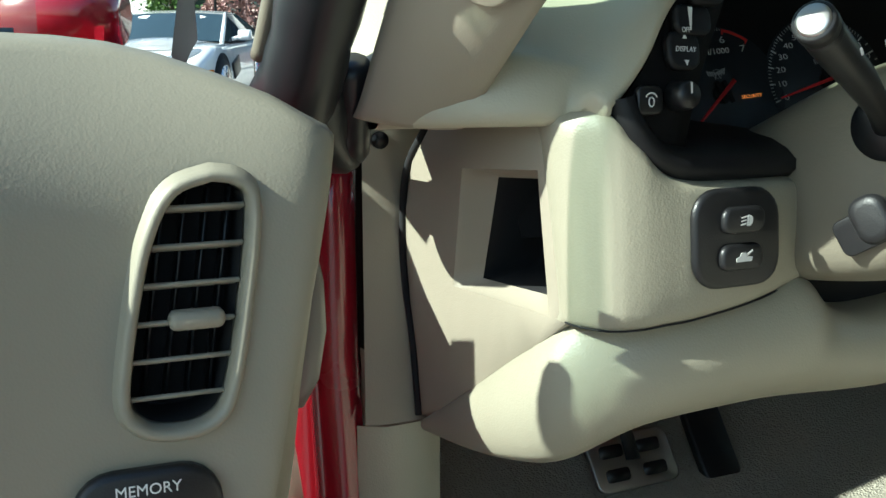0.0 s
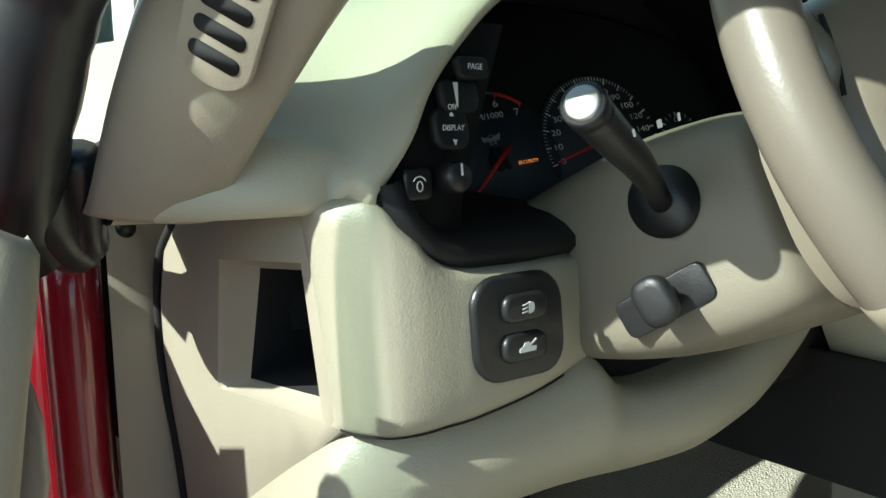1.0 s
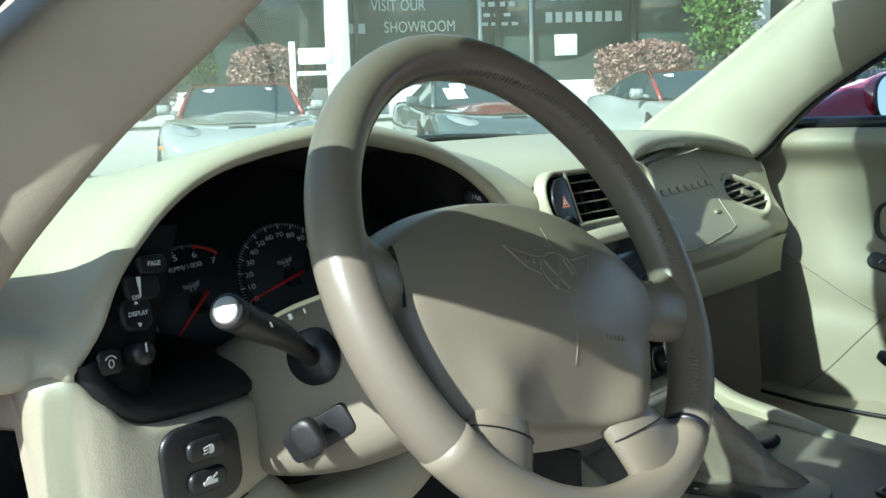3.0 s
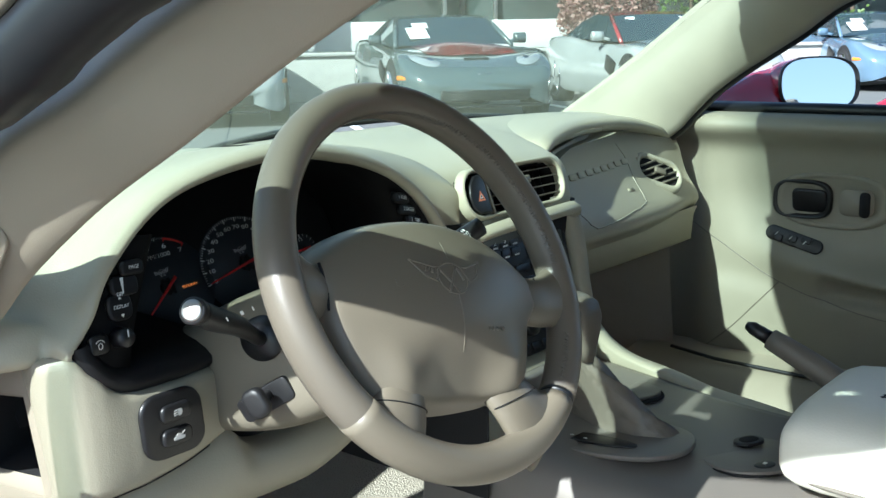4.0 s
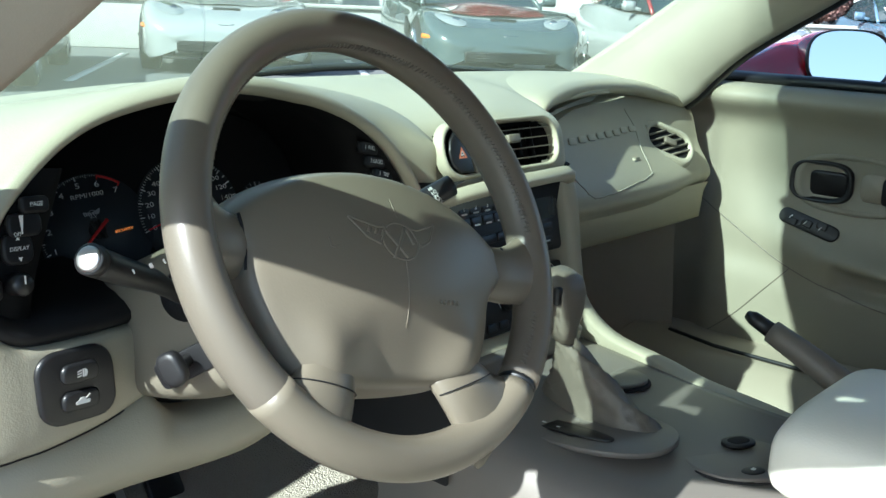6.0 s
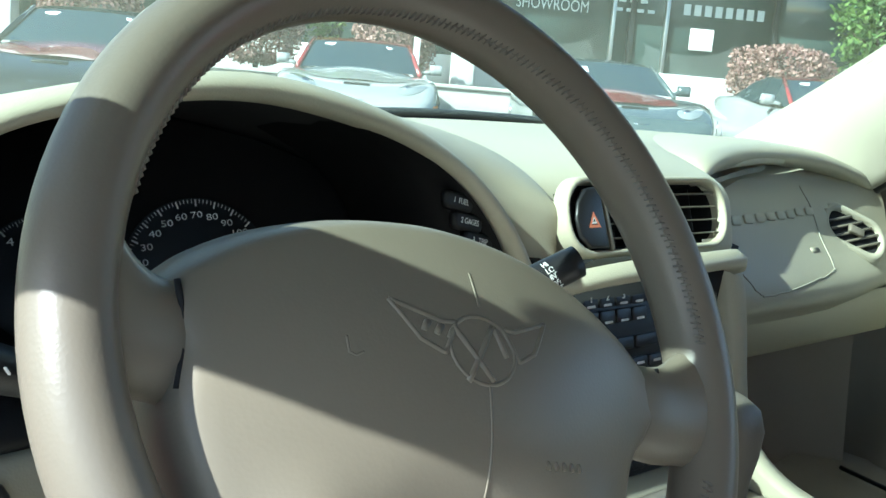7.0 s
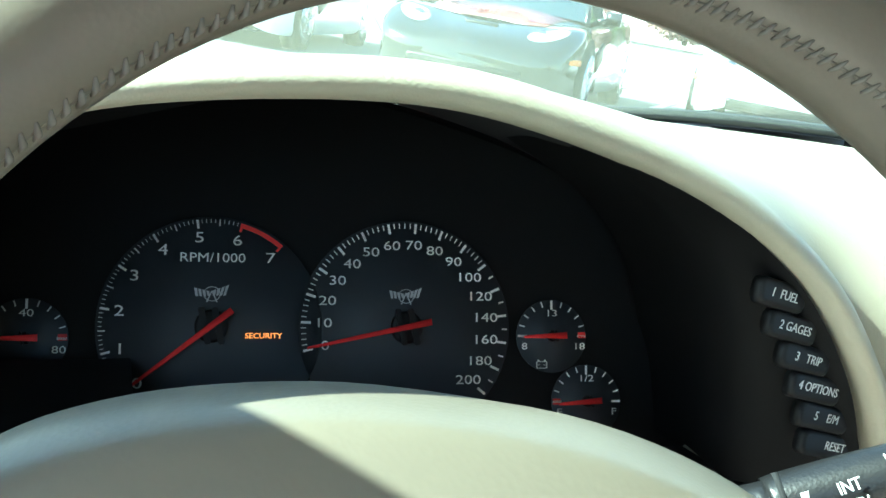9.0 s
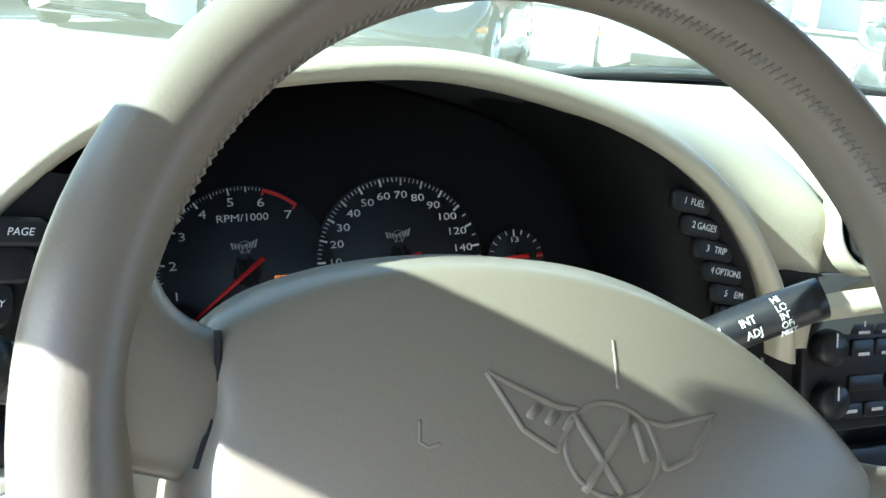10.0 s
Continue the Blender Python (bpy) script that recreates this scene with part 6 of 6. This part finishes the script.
part("sail", sheet([[(-0.415, 0.37, 0.70), (-0.42, 0.36, 0.72)], [(-0.395, 0.43, 0.72), (-0.40, 0.42, 0.775)], [(-0.375, 0.50, 0.73), (-0.38, 0.50, 0.85)]]), BLACK, dm)
part("shell", tube([(-0.52, 0.62, 0.745), (-0.47, 0.60, 0.75), (-0.42, 0.57, 0.75)], [0.02, 0.03, 0.025], 14), BODYRED, dm)

# ---- outside: the car park ----
AH, AC = Vector((0.628, 0.778, 0)), Vector((0.778, -0.628, 0))
LOT_YAW = math.degrees(math.atan2(-AH.x, AH.y))


def lot(s, d, z=0.0):
    """A place in the car park: s metres along the shop front, d metres out from the camera's car."""
    return AC * s + AH * d + Vector((0, 0, z))


def lot_pose(s, d, z=0.0, yaw=0.0):
    return Matrix.Translation(lot(s, d, z)) @ pose(0, 0, 0, 0, 0, LOT_YAW + yaw)


def strip(d0, d1, z0, z1, s0=-90, s1=90, n=12):
    return sheet([[lot(s, d0, z0), lot(s, d1, z1)] for s in np.linspace(s0, s1, n)])


tagged(part("ground", sheet([[(x, y, 0) for y in np.linspace(-300, 300, 9)] for x in np.linspace(-300, 300, 9)]), ASPHALT), "sunlit grey asphalt car park", "ground", kind="structure")
wall = tagged(part("retaining_wall", join(block(150, 0.25, 0.70, lot_pose(0, 15.6, 0.35), 0.02), block(150, 0.35, 0.06, lot_pose(0, 15.6, 0.73), 0.015)), CONCRETE), "low white concrete retaining wall", "wall", kind="structure")
tagged(part("planting_strip", strip(15.7, 18.6, 0.72, 0.74), material("mulch", (0.10, 0.07, 0.05), 0.95, grain=1.0, size=40, depth=0.02, stain=0.4)), "brown bark mulch strip above the wall", "planting strip", kind="structure")
for k in range(9):
    tagged(part("parking_line", block(0.10, 4.6, 0.006, lot_pose(-11 + 3.05 * k, 12.0, 0.004)), WHITE), "white painted parking line", "parking line", group="parking lines", kind="structure")

# ---- showroom ----
STEEL = material("dark_window_frame", (0.03, 0.032, 0.035), 0.4, metal=0.5)
PAINTW = material("white_paint", (0.80, 0.80, 0.78), 0.6, stain=0.05)
PANE = material("tinted_shop_glass", (0.055, 0.085, 0.082), 0.06, stain=0.1, spec=0.8)
showroom = empty("showroom", "car showroom with white columns and tinted glass front", "building", at=lot(0, 18.8))
part("wall", block(70, 0.3, 4.0, lot_pose(0, 24.0, 5.2)), PAINTW, showroom)
part("roof_slab", block(70, 7.5, 0.5, lot_pose(0, 21.0, 4.35), 0.03), PAINTW, showroom, "white roof slab")
part("plinth", block(70, 0.3, 0.55, lot_pose(0, 19.05, 1.0), 0.01), PAINTW, showroom, "white plinth")
part("back_wall", block(70, 0.2, 3.6, lot_pose(0, 23.4, 2.5)), material("showroom_inside", (0.12, 0.13, 0.125), 0.8), showroom)
for s in (-19.4, -11.2, -3.6 - 3.3, 1.25, 9.4, 17.6):
    part("column", block(0.42, 0.42, 3.6, lot_pose(s, 18.55, 2.45), 0.02), PAINTW, showroom, "white column")
for k in range(24):
    s = -31 + 2.72 * k
    part("mullion", block(0.09, 0.14, 3.3, lot_pose(s, 19.05, 2.6), 0.008), STEEL, showroom)
    pane = part("pane", block(2.6, 0.02, 2.9, lot_pose(s + 1.36, 19.05, 2.72)), PANE, showroom)
    part("rail", block(2.62, 0.10, 0.08, lot_pose(s + 1.36, 19.05, 3.45), 0.006), STEEL, showroom)
GREYW = material("pale_lettering", (0.75, 0.8, 0.78), 0.6, stain=0.0)
SIGN = lot_pose(0, 19.02) @ pose(0, 0, 0, 90)
write("lettering", "VISIT OUR", 0.30, SIGN @ pose(2.45, 2.75, 0.03), GREYW, showroom, squash=0.75)
write("lettering", "SHOWROOM", 0.30, SIGN @ pose(2.85, 2.35, 0.03), GREYW, showroom, squash=0.75)
for s, z, w, h in ((6.15, 2.86, 1.55, 0.14), (6.1, 2.48, 1.65, 0.22), (1.75, 2.35, 0.6, 0.2), (4.4, 2.75, 0.9, 0.10), (4.4, 2.55, 0.7, 0.07), (4.4, 2.38, 0.8, 0.07)):
    for k in range(int(w / 0.2)):
        part("painted_bar", block(0.13, 0.012, h * 0.9, lot_pose(s - w / 2 + 0.1 + 0.2 * k, 19.02, z)), GREYW, showroom, smooth=False)
part("notice", block(0.45, 0.03, 0.4, lot_pose(5.7, 19.0, 1.95), 0.01), PAINTW, showroom)
for s in (4.0, 5.0):
    part("door_frame", block(0.07, 0.14, 2.4, lot_pose(s, 19.0, 2.0), 0.008), CHROME, showroom)
part("ramp_rail", tube([lot(-13.2, 17.2, 1.75), lot(-12.0, 16.2, 1.3), lot(-11.9, 16.2, 0.75)], 0.03, 8), CHROME, showroom)
part("ramp_rail", tube([lot(-12.6, 16.7, 1.2), lot(-12.0, 16.3, 1.0)], 0.025, 8), CHROME, showroom)


# ---- shrubs and small trees ----
def leafy(name, mat, centre, size, count, leaf_size, parent, seed, clipped=False):
    """A crown of many small leaves about uneven clumps."""
    rnd = np.random.default_rng(seed)
    c = np.array(centre, float)
    clumps = [(rnd.uniform(-1, 1, 3), rnd.uniform(0.30, 0.55)) for _ in range(16)]
    verts, faces = [], []
    while len(faces) < count:
        o, r = clumps[rnd.integers(len(clumps))]
        o = o * 0.62
        v = rnd.normal(size=3)
        v = v / np.linalg.norm(v) * r * rnd.uniform(0.7, 1.08)
        p = o + v
        if (p[0] ** 2 + p[1] ** 2 + p[2] ** 2) > 1.25:
            continue
        if clipped:
            v = rnd.normal(size=3)
            v = v / np.max(np.abs(v)) * 0.35 + v / np.linalg.norm(v) * 0.65
            p = v * rnd.uniform(0.55, 1.0) ** 0.4 * (0.93 + 0.05 * math.sin(7 * v[0] + seed) * math.sin(6 * v[2] + 5 * v[1]))
        p = c + p * np.array(size)
        a, b = rnd.normal(size=3), rnd.normal(size=3)
        a /= np.linalg.norm(a)
        b = b - a * (a @ b)
        b /= np.linalg.norm(b)
        s = leaf_size * rnd.uniform(0.6, 1.3)
        i = len(verts)
        verts += [tuple(p - a * s), tuple(p + b * s * 0.5), tuple(p + a * s), tuple(p - b * s * 0.5)]
        faces.append((i, i + 1, i + 2, i + 3))
    me = bpy.data.meshes.new(name)
    me.from_pydata(verts, [], faces)
    me.materials.append(mat)
    ob = new(name, me)
    ob.parent = parent
    ob.matrix_parent_inverse = parent.matrix_basis.inverted()
    return ob


def leaf_material(name, a, b):
    m = material(name, a, 0.55, stain=0.0)
    nt = m.node_tree
    geo, mix = nt.nodes.new("ShaderNodeNewGeometry"), nt.nodes.new("ShaderNodeMix")
    mix.data_type = "RGBA"
    mix.inputs[6].default_value, mix.inputs[7].default_value = (*a, 1), (*b, 1)
    nt.links.new(geo.outputs["Random Per Island"], mix.inputs[0])
    nt.links.new(mix.outputs[2], nt.nodes["Principled BSDF"].inputs["Base Color"])
    return m


PLUM = leaf_material("plum_leaves", (0.19, 0.09, 0.085), (0.37, 0.23, 0.195))
GREEN = leaf_material("green_leaves", (0.05, 0.11, 0.025), (0.14, 0.22, 0.05))
BARK = material("bark", (0.10, 0.075, 0.055), 0.9, grain=1.0, size=30, depth=0.01)


def shrub(s, d, w, h, seed, mat=PLUM, label="round clipped shrub with plum-red leaves"):
    ob = empty("shrub", label, "shrub", "shrubs by the showroom", at=lot(s, d, 0.72))
    for k in range(4):
        a = k * 1.7 + seed
        part("stem", tube([lot(s, d, 0.70), lot(s + 0.12 * math.cos(a), d + 0.1 * math.sin(a), 0.72 + h * 0.3), lot(s + 0.3 * w * math.cos(a), d + 0.3 * w * math.sin(a), 0.72 + h * 0.6)], [0.03, 0.02, 0.008], 6), BARK, ob)
    leafy("leaves", mat, lot(s, d, 0.76 + h / 2), (w / 2, w / 2, h / 2), 6500, 0.042, ob, seed, True)
    return ob


def small_tree(s, d, w, h, seed):
    ob = empty("small_tree", "slender young tree with green leaves", "tree", "young trees", at=lot(s, d, 0.72))
    part("trunk", tube([lot(s, d, 0.70), lot(s + 0.03, d, 1.2), lot(s - 0.02, d, 0.72 + h * 0.7), lot(s, d, 0.72 + h)], [0.05, 0.04, 0.025, 0.008], 8), BARK, ob)
    for k in range(7):
        a, z = k * 2.4 + seed, 0.72 + h * (0.3 + 0.09 * k)
        part("limb", tube([lot(s, d, z), lot(s + 0.25 * w * math.cos(a), d + 0.25 * w * math.sin(a), z + 0.2), lot(s + 0.42 * w * math.cos(a), d + 0.42 * w * math.sin(a), z + 0.45)], [0.018, 0.012, 0.004], 5), BARK, ob)
    leafy("leaves", GREEN, lot(s, d, 0.72 + h * 0.58), (w / 2, w / 2, h * 0.45), 2600, 0.06, ob, seed)
    return ob


for k, (s, w, h) in enumerate(((-4.9, 1.7, 1.25), (-2.25, 1.5, 1.35), (0.0, 1.35, 1.25), (6.5, 1.75, 1.15), (9.9, 1.2, 1.05), (13.0, 1.6, 1.2), (-8.2, 1.8, 1.1), (-13.6, 1.8, 1.1))):
    shrub(s, 16.9, w, h, k + 3)
for k, (s, w, h) in enumerate(((-1.3, 1.0, 2.9), (8.3, 1.5, 3.2), (11.6, 1.7, 3.4), (-10.0, 1.4, 2.6))):
    small_tree(s, 17.4, w, h, k + 31)
paper = tagged(part("paper_notice", block(0.24, 0.01, 0.40, lot_pose(-2.2, 16.1, 1.75), 0.0), PAINTW), "white paper notice fixed before a shrub", "notice")
post = empty("sign_post", "white wooden sign post with a crossbar", "sign post", at=lot(0.35, 16.2, 0.72))
part("post", block(0.10, 0.10, 1.25, lot_pose(0.35, 16.2, 1.33), 0.01), PAINTW, post)
part("board", block(0.55, 0.04, 0.26, lot_pose(0.72, 16.2, 1.72), 0.01), PAINTW, post)
part("brace", block(0.60, 0.06, 0.07, lot_pose(0.66, 16.2, 1.45), 0.01), PAINTW, post)
tagged(part("grass_bank", strip(15.75, 18.5, 0.75, 1.3, -40, -9, 8), material("grass", (0.09, 0.17, 0.03), 0.9, grain=1.0, size=60, depth=0.02, stain=0.4)), "sunlit grass bank beside the steps", "grass", kind="stuff")
steps = empty("outdoor_steps", "pale concrete steps up the bank", "steps", at=lot(-9.2, 14.5))
for k in range(6):
    part("step", block(2.2, 0.36, 0.17 * (k + 1), lot_pose(-9.4, 13.9 + 0.34 * k, 0.085 * (k + 1)), 0.01), CONCRETE, steps)
for s in (-8.2, -10.6):
    part("handrail", tube([lot(s, 13.9, 0.05), lot(s, 13.9, 1.0), lot(s, 15.6, 1.9), lot(s, 15.6, 1.0)], 0.025, 8), STEEL, steps)


# ---- parked cars ----
TYRE = material("tyre", (0.02, 0.02, 0.021), 0.8, grain=0.3, size=80)
ALLOY = material("alloy", (0.62, 0.62, 0.63), 0.25, metal=1.0)
TINT = material("car_glass", (0.03, 0.05, 0.06), 0.04, stain=0.0, spec=0.9)
LAMP = material("lamp_glass", (0.26, 0.28, 0.29), 0.12, coat=1.0, stain=0.1)
ORANGE = material("orange_lens", (0.8, 0.25, 0.03), 0.25, stain=0.0)
BODY = [  # y from the nose, half width at sill and shoulder, sill, shoulder and centre heights
    (0.00, 0.45, 0.50, 0.30, 0.42, 0.46), (0.06, 0.70, 0.72, 0.20, 0.50, 0.55), (0.22, 0.84, 0.84, 0.16, 0.60, 0.635), (0.55, 0.93, 0.90, 0.15, 0.74, 0.73),
    (0.90, 0.955, 0.90, 0.15, 0.80, 0.79), (1.35, 0.94, 0.87, 0.16, 0.81, 0.86), (1.80, 0.92, 0.85, 0.16, 0.82, 0.90), (2.6, 0.92, 0.86, 0.16, 0.85, 0.92),
    (3.2, 0.96, 0.90, 0.17, 0.92, 0.94), (3.8, 0.96, 0.90, 0.18, 0.93, 0.95), (4.25, 0.88, 0.84, 0.24, 0.88, 0.92), (4.42, 0.78, 0.76, 0.35, 0.80, 0.85)]


BODY_ROWS = np.array(lerp_keys(BODY, 44))


def crown(x, y):
    """The height of a parked car's body over the plan point x, y."""
    ws, zs, zc = (float(np.interp(y, BODY_ROWS[:, 0], BODY_ROWS[:, k])) for k in (2, 4, 5))
    return float(np.interp(abs(x), [0, ws * 0.3, ws * 0.6, ws * 0.86, ws * 0.97], [zc, zc - 0.004, (zs + zc) / 2, zs + 0.012, zs]))


def parked_car(name, paint, hood, m, label, stickers=True, roof_paint=None):
    car = empty(name, label, "car", "parked cars")
    car.matrix_basis = m

    def put(nm, bm, mat, parent=None, lab="", smooth=True):
        bmesh.ops.transform(bm, matrix=m, verts=bm.verts)
        return part(nm, bm, mat, parent or car, lab, smooth)

    rings = []
    for y, wb, ws, zb, zs, zc in lerp_keys(BODY, 44):
        half = [(wb * 0.96, zb), (wb, zb + 0.06), (wb * 1.0, (zb + zs) / 2), (ws * 1.02, zs - 0.06), (ws * 0.97, zs), (ws * 0.86, zs + 0.012), (ws * 0.6, (zs + zc) / 2), (ws * 0.3, zc - 0.004)]
        rings.append([(x, y, z) for x, z in half] + [(0, y, zc)] + [(-x, y, z) for x, z in reversed(half)])
    body = put("body", sheet(rings, False, False, True), paint)
    hood_rows = [[(u * 0.56 * (1 - 0.10 * (1 - y)), y - 0.06 * (1 - u * u), crown(u * 0.56 * (1 - 0.10 * (1 - y)), y - 0.06 * (1 - u * u)) + 0.007 + 0.012 * math.exp(-(u / 0.4) ** 4)) for u in np.linspace(-1, 1, 13)] for y in np.linspace(0.62, 1.52, 10)]
    put("bonnet", sheet(hood_rows), hood)
    # cabin: windscreen, side glass, roof
    def cab(y, w, z):
        return [(-w, y, z), (-w * 0.6, y - 0.05, z + 0.012), (0, y - 0.09, z + 0.02), (w * 0.6, y - 0.05, z + 0.012), (w, y, z)]
    put("windscreen", sheet([cab(1.55, 0.72, 0.85), cab(1.95, 0.66, 1.05), cab(2.25, 0.60, 1.19)]), TINT, None, "tinted windscreen")
    put("roof", sheet([cab(2.25, 0.60, 1.192), cab(2.5, 0.58, 1.235), cab(2.9, 0.56, 1.235), cab(3.3, 0.56, 1.16)]), roof_paint or paint)
    put("rear_glass", sheet([cab(3.3, 0.56, 1.158), cab(3.8, 0.60, 1.02), cab(4.1, 0.62, 0.94)]), TINT)
    for sx in (-1, 1):
        put("side_glass", sheet([[(sx * 0.80, 1.60, 0.85), (sx * 0.735, 1.56, 0.86)], [(sx * 0.81, 2.3, 0.88), (sx * 0.61, 2.27, 1.185)], [(sx * 0.82, 2.9, 0.90), (sx * 0.585, 2.85, 1.225)], [(sx * 0.80, 3.5, 0.93), (sx * 0.60, 3.35, 1.14)]]), TINT)
        put("pillar", tube([(sx * 0.75, 1.52, 0.84), (sx * 0.67, 1.95, 1.06), (sx * 0.61, 2.25, 1.20)], 0.028, 8), roof_paint or paint)
        mir = put("wing_mirror", sheet([[(sx * x, 1.85 + y * 0.06, 0.93 + z * 0.065) for y, z in ((math.cos(a), math.sin(a)) for a in np.linspace(0, 6.283, 13)[:-1])] for x in (0.88, 0.94, 1.0, 1.03)], True, False, True), paint)
        put("mirror_foot", tube([(sx * 0.80, 1.80, 0.88), (sx * 0.92, 1.84, 0.91)], 0.025, 8), paint, mir)
        # lamps and intakes
        plan = [(0.62 + 0.165 * math.cos(a) + 0.03 * math.sin(a), 0.40 + 0.17 * math.sin(a) + 0.06 * math.cos(a)) for a in np.linspace(0, 6.283, 21)[:-1]]
        lamp = [(sx * x, y, crown(x, y) + 0.006) for x, y in plan]
        mid = Vector((sx * 0.62, 0.38, crown(0.62, 0.38) + 0.012))
        hl = put("headlamp", sheet([lamp, [Vector(p).lerp(mid, 0.4) + Vector((0, -0.02, 0.012)) for p in lamp], [Vector(p).lerp(mid, 0.97) + Vector((0, -0.03, 0.018)) for p in lamp]], True), LAMP, None, "clear headlamp")
        put("reflector", tube([(sx * 0.57, 0.34, crown(0.57, 0.34) + 0.020), (sx * 0.57, 0.325, crown(0.57, 0.34) + 0.032)], [0.048, 0.040], 12), ALLOY, hl)
        put("indicator", block(0.06, 0.24, 0.055, pose(sx * 0.872, 0.38, 0.50, 0, 0, -sx * 18), 0.014), ORANGE, None, "orange side lens")
        put("fog_lamp", tube([(sx * 0.62, 0.12, 0.335), (sx * 0.62, 0.06, 0.335)], 0.045, 12), LAMP)
        put("side_vent", block(0.03, 0.30, 0.20, pose(sx * 0.945, 1.42, 0.55, 20, 0, 0), 0.01), BLACK)
        for y in (0.86, 3.55):
            c = Vector((sx * 0.86, y, 0.325))
            wheel = put("wheel", tube([c + Vector((sx * dx, 0, 0)) for dx in (-0.12, -0.115, -0.05, 0.05, 0.095, 0.10)], [0.24, 0.31, 0.325, 0.325, 0.31, 0.25], 28), TYRE)
            put("rim", tube([c + Vector((sx * dx, 0, 0)) for dx in (0.088, 0.105, 0.102)], [0.255, 0.252, 0.235], 28, caps=False), ALLOY, wheel)
            put("hub", tube([c + Vector((sx * dx, 0, 0)) for dx in (0.06, 0.10)], [0.06, 0.045], 14), ALLOY, wheel)
            for k in range(5):
                a = 2 * math.pi * k / 5 + 0.3
                put("spoke", tube([c + Vector((sx * 0.085, 0.04 * math.cos(a), 0.04 * math.sin(a))), c + Vector((sx * 0.10, 0.245 * math.cos(a), 0.245 * math.sin(a)))], [0.035, 0.026], 8, flat=0.5), ALLOY, wheel)
            put("wheel_well", tube([c + Vector((sx * dx, 0, 0.015)) for dx in (-0.1, 0.076)], 0.375, 28), DARK)
    grille = put("grille", block(1.05, 0.10, 0.135, pose(0, 0.045, 0.305, 12, 0, 0), 0.03), BLACK, None, "dark front intake")
    for k in range(4):
        put("grille_bar", block(0.98, 0.008, 0.008, pose(0, -0.008, 0.262 + 0.028 * k)), RUBBER, grille)
    put("splitter", block(1.35, 0.25, 0.03, pose(0, 0.14, 0.175), 0.012), BLACK)
    put("badge", plate([(-0.09, 0.02), (-0.02, 0.0), (0, 0.012), (0.02, 0.0), (0.09, 0.02), (0.03, -0.03), (-0.03, -0.03)], 0.008, pose(0, 0.05, 0.53, 70, 0, 0)), ALLOY)
    put("bonnet_slot", block(0.30, 0.06, 0.02, pose(0, 0.42, crown(0, 0.42) + 0.002, 18, 0, 0), 0.008), BLACK)
    if stickers:
        M = Matrix.Translation((0, 1.72, 0.965)) @ pose(0, 0, 0, 28)
        put("paper_sheet", block(0.26, 0.30, 0.004, M @ pose(-0.42, 0.06, 0.02, 0, 0, 4)), PAINTW, None, "white paper price sheet", False)
        put("paper_sheet", block(0.20, 0.14, 0.004, M @ pose(-0.36, 0.24, 0.03, 0, 0, 2)), PAINTW, None, "white paper price sheet", False)
    else:
        # white ovals painted on the windscreen as patches of sun
        for x in (-0.35, 0.0, 0.28):
            put("white_patch", plate([(0.12 * math.cos(a), 0.045 * math.sin(a)) for a in np.linspace(0, 6.283, 17)[:-1]], 0.003, Matrix.Translation((x, 2.10, 1.155)) @ pose(0, 0, 0, 26)), PAINTW, None, "white sun patch painted on the glass", False)
    return car


def paint(name, color):
    return material(name, color, 0.22, coat=1.0, stain=0.04)


GREYBLUE, SILVER, NIGHT, PEARL, BLUEP, MAROON = paint("grey_blue_paint", (0.075, 0.10, 0.105), ), paint("silver_paint", (0.36, 0.375, 0.37)), paint("black_paint", (0.012, 0.014, 0.014)), paint("white_paint_gloss", (0.80, 0.80, 0.79)), paint("light_blue_paint", (0.12, 0.19, 0.27)), paint("maroon_paint", (0.26, 0.028, 0.03))
parked_car("parked_car", GREYBLUE, MAROON, Matrix.Translation((8.75, 6.55, 0)) @ pose(0, 0, 0, 0, 0, -38), "grey-blue sports car with a maroon bonnet, parked facing the camera")
parked_car("parked_car", SILVER, SILVER, Matrix.Translation((6.55, 8.75, 0)) @ pose(0, 0, 0, 0, 0, -38), "silver sports car with a maroon roof parked by a retaining wall", stickers=False, roof_paint=MAROON)
parked_car("parked_car", NIGHT, MAROON, Matrix.Translation((2.95, 8.3, 0)) @ pose(0, 0, 0, 0, 0, -35), "black sports car with a maroon bonnet, parked", stickers=False)
parked_car("parked_car", PEARL, PEARL, Matrix.Translation((1.0, 11.4, 0)) @ pose(0, 0, 0, 0, 0, -28), "white sports car parked near the steps", stickers=False)
parked_car("parked_car", SILVER, SILVER, Matrix.Translation((11.0, 4.65, 0)) @ pose(0, 0, 0, 0, 0, -38), "silver sports car with a maroon roof parked in the sun", stickers=False, roof_paint=MAROON)
parked_car("parked_car", BLUEP, BLUEP, Matrix.Translation((16.3, 3.9, 0)) @ pose(0, 0, 0, 0, 0, -52), "light blue sports car parked further off")
parked_car("parked_car", paint("red_paint", (0.45, 0.01, 0.015)), MAROON, Matrix.Translation((21.5, 5.5, 0)) @ pose(0, 0, 0, 0, 0, -52), "bright red sports car parked far off")
parked_car("parked_car", SILVER, SILVER, Matrix.Translation((-1.6, 12.6, 0)) @ pose(0, 0, 0, 0, 0, -24), "silver sports car parked by the grass bank", stickers=False)
parked_car("parked_car", paint("crimson_paint", (0.42, 0.006, 0.02)), paint("crimson_bonnet_paint", (0.42, 0.006, 0.02)), Matrix.Translation((5.45, 1.25, 0)) @ pose(0, 0, 0, 0, 0, 180), "crimson sports car parked alongside", stickers=False)
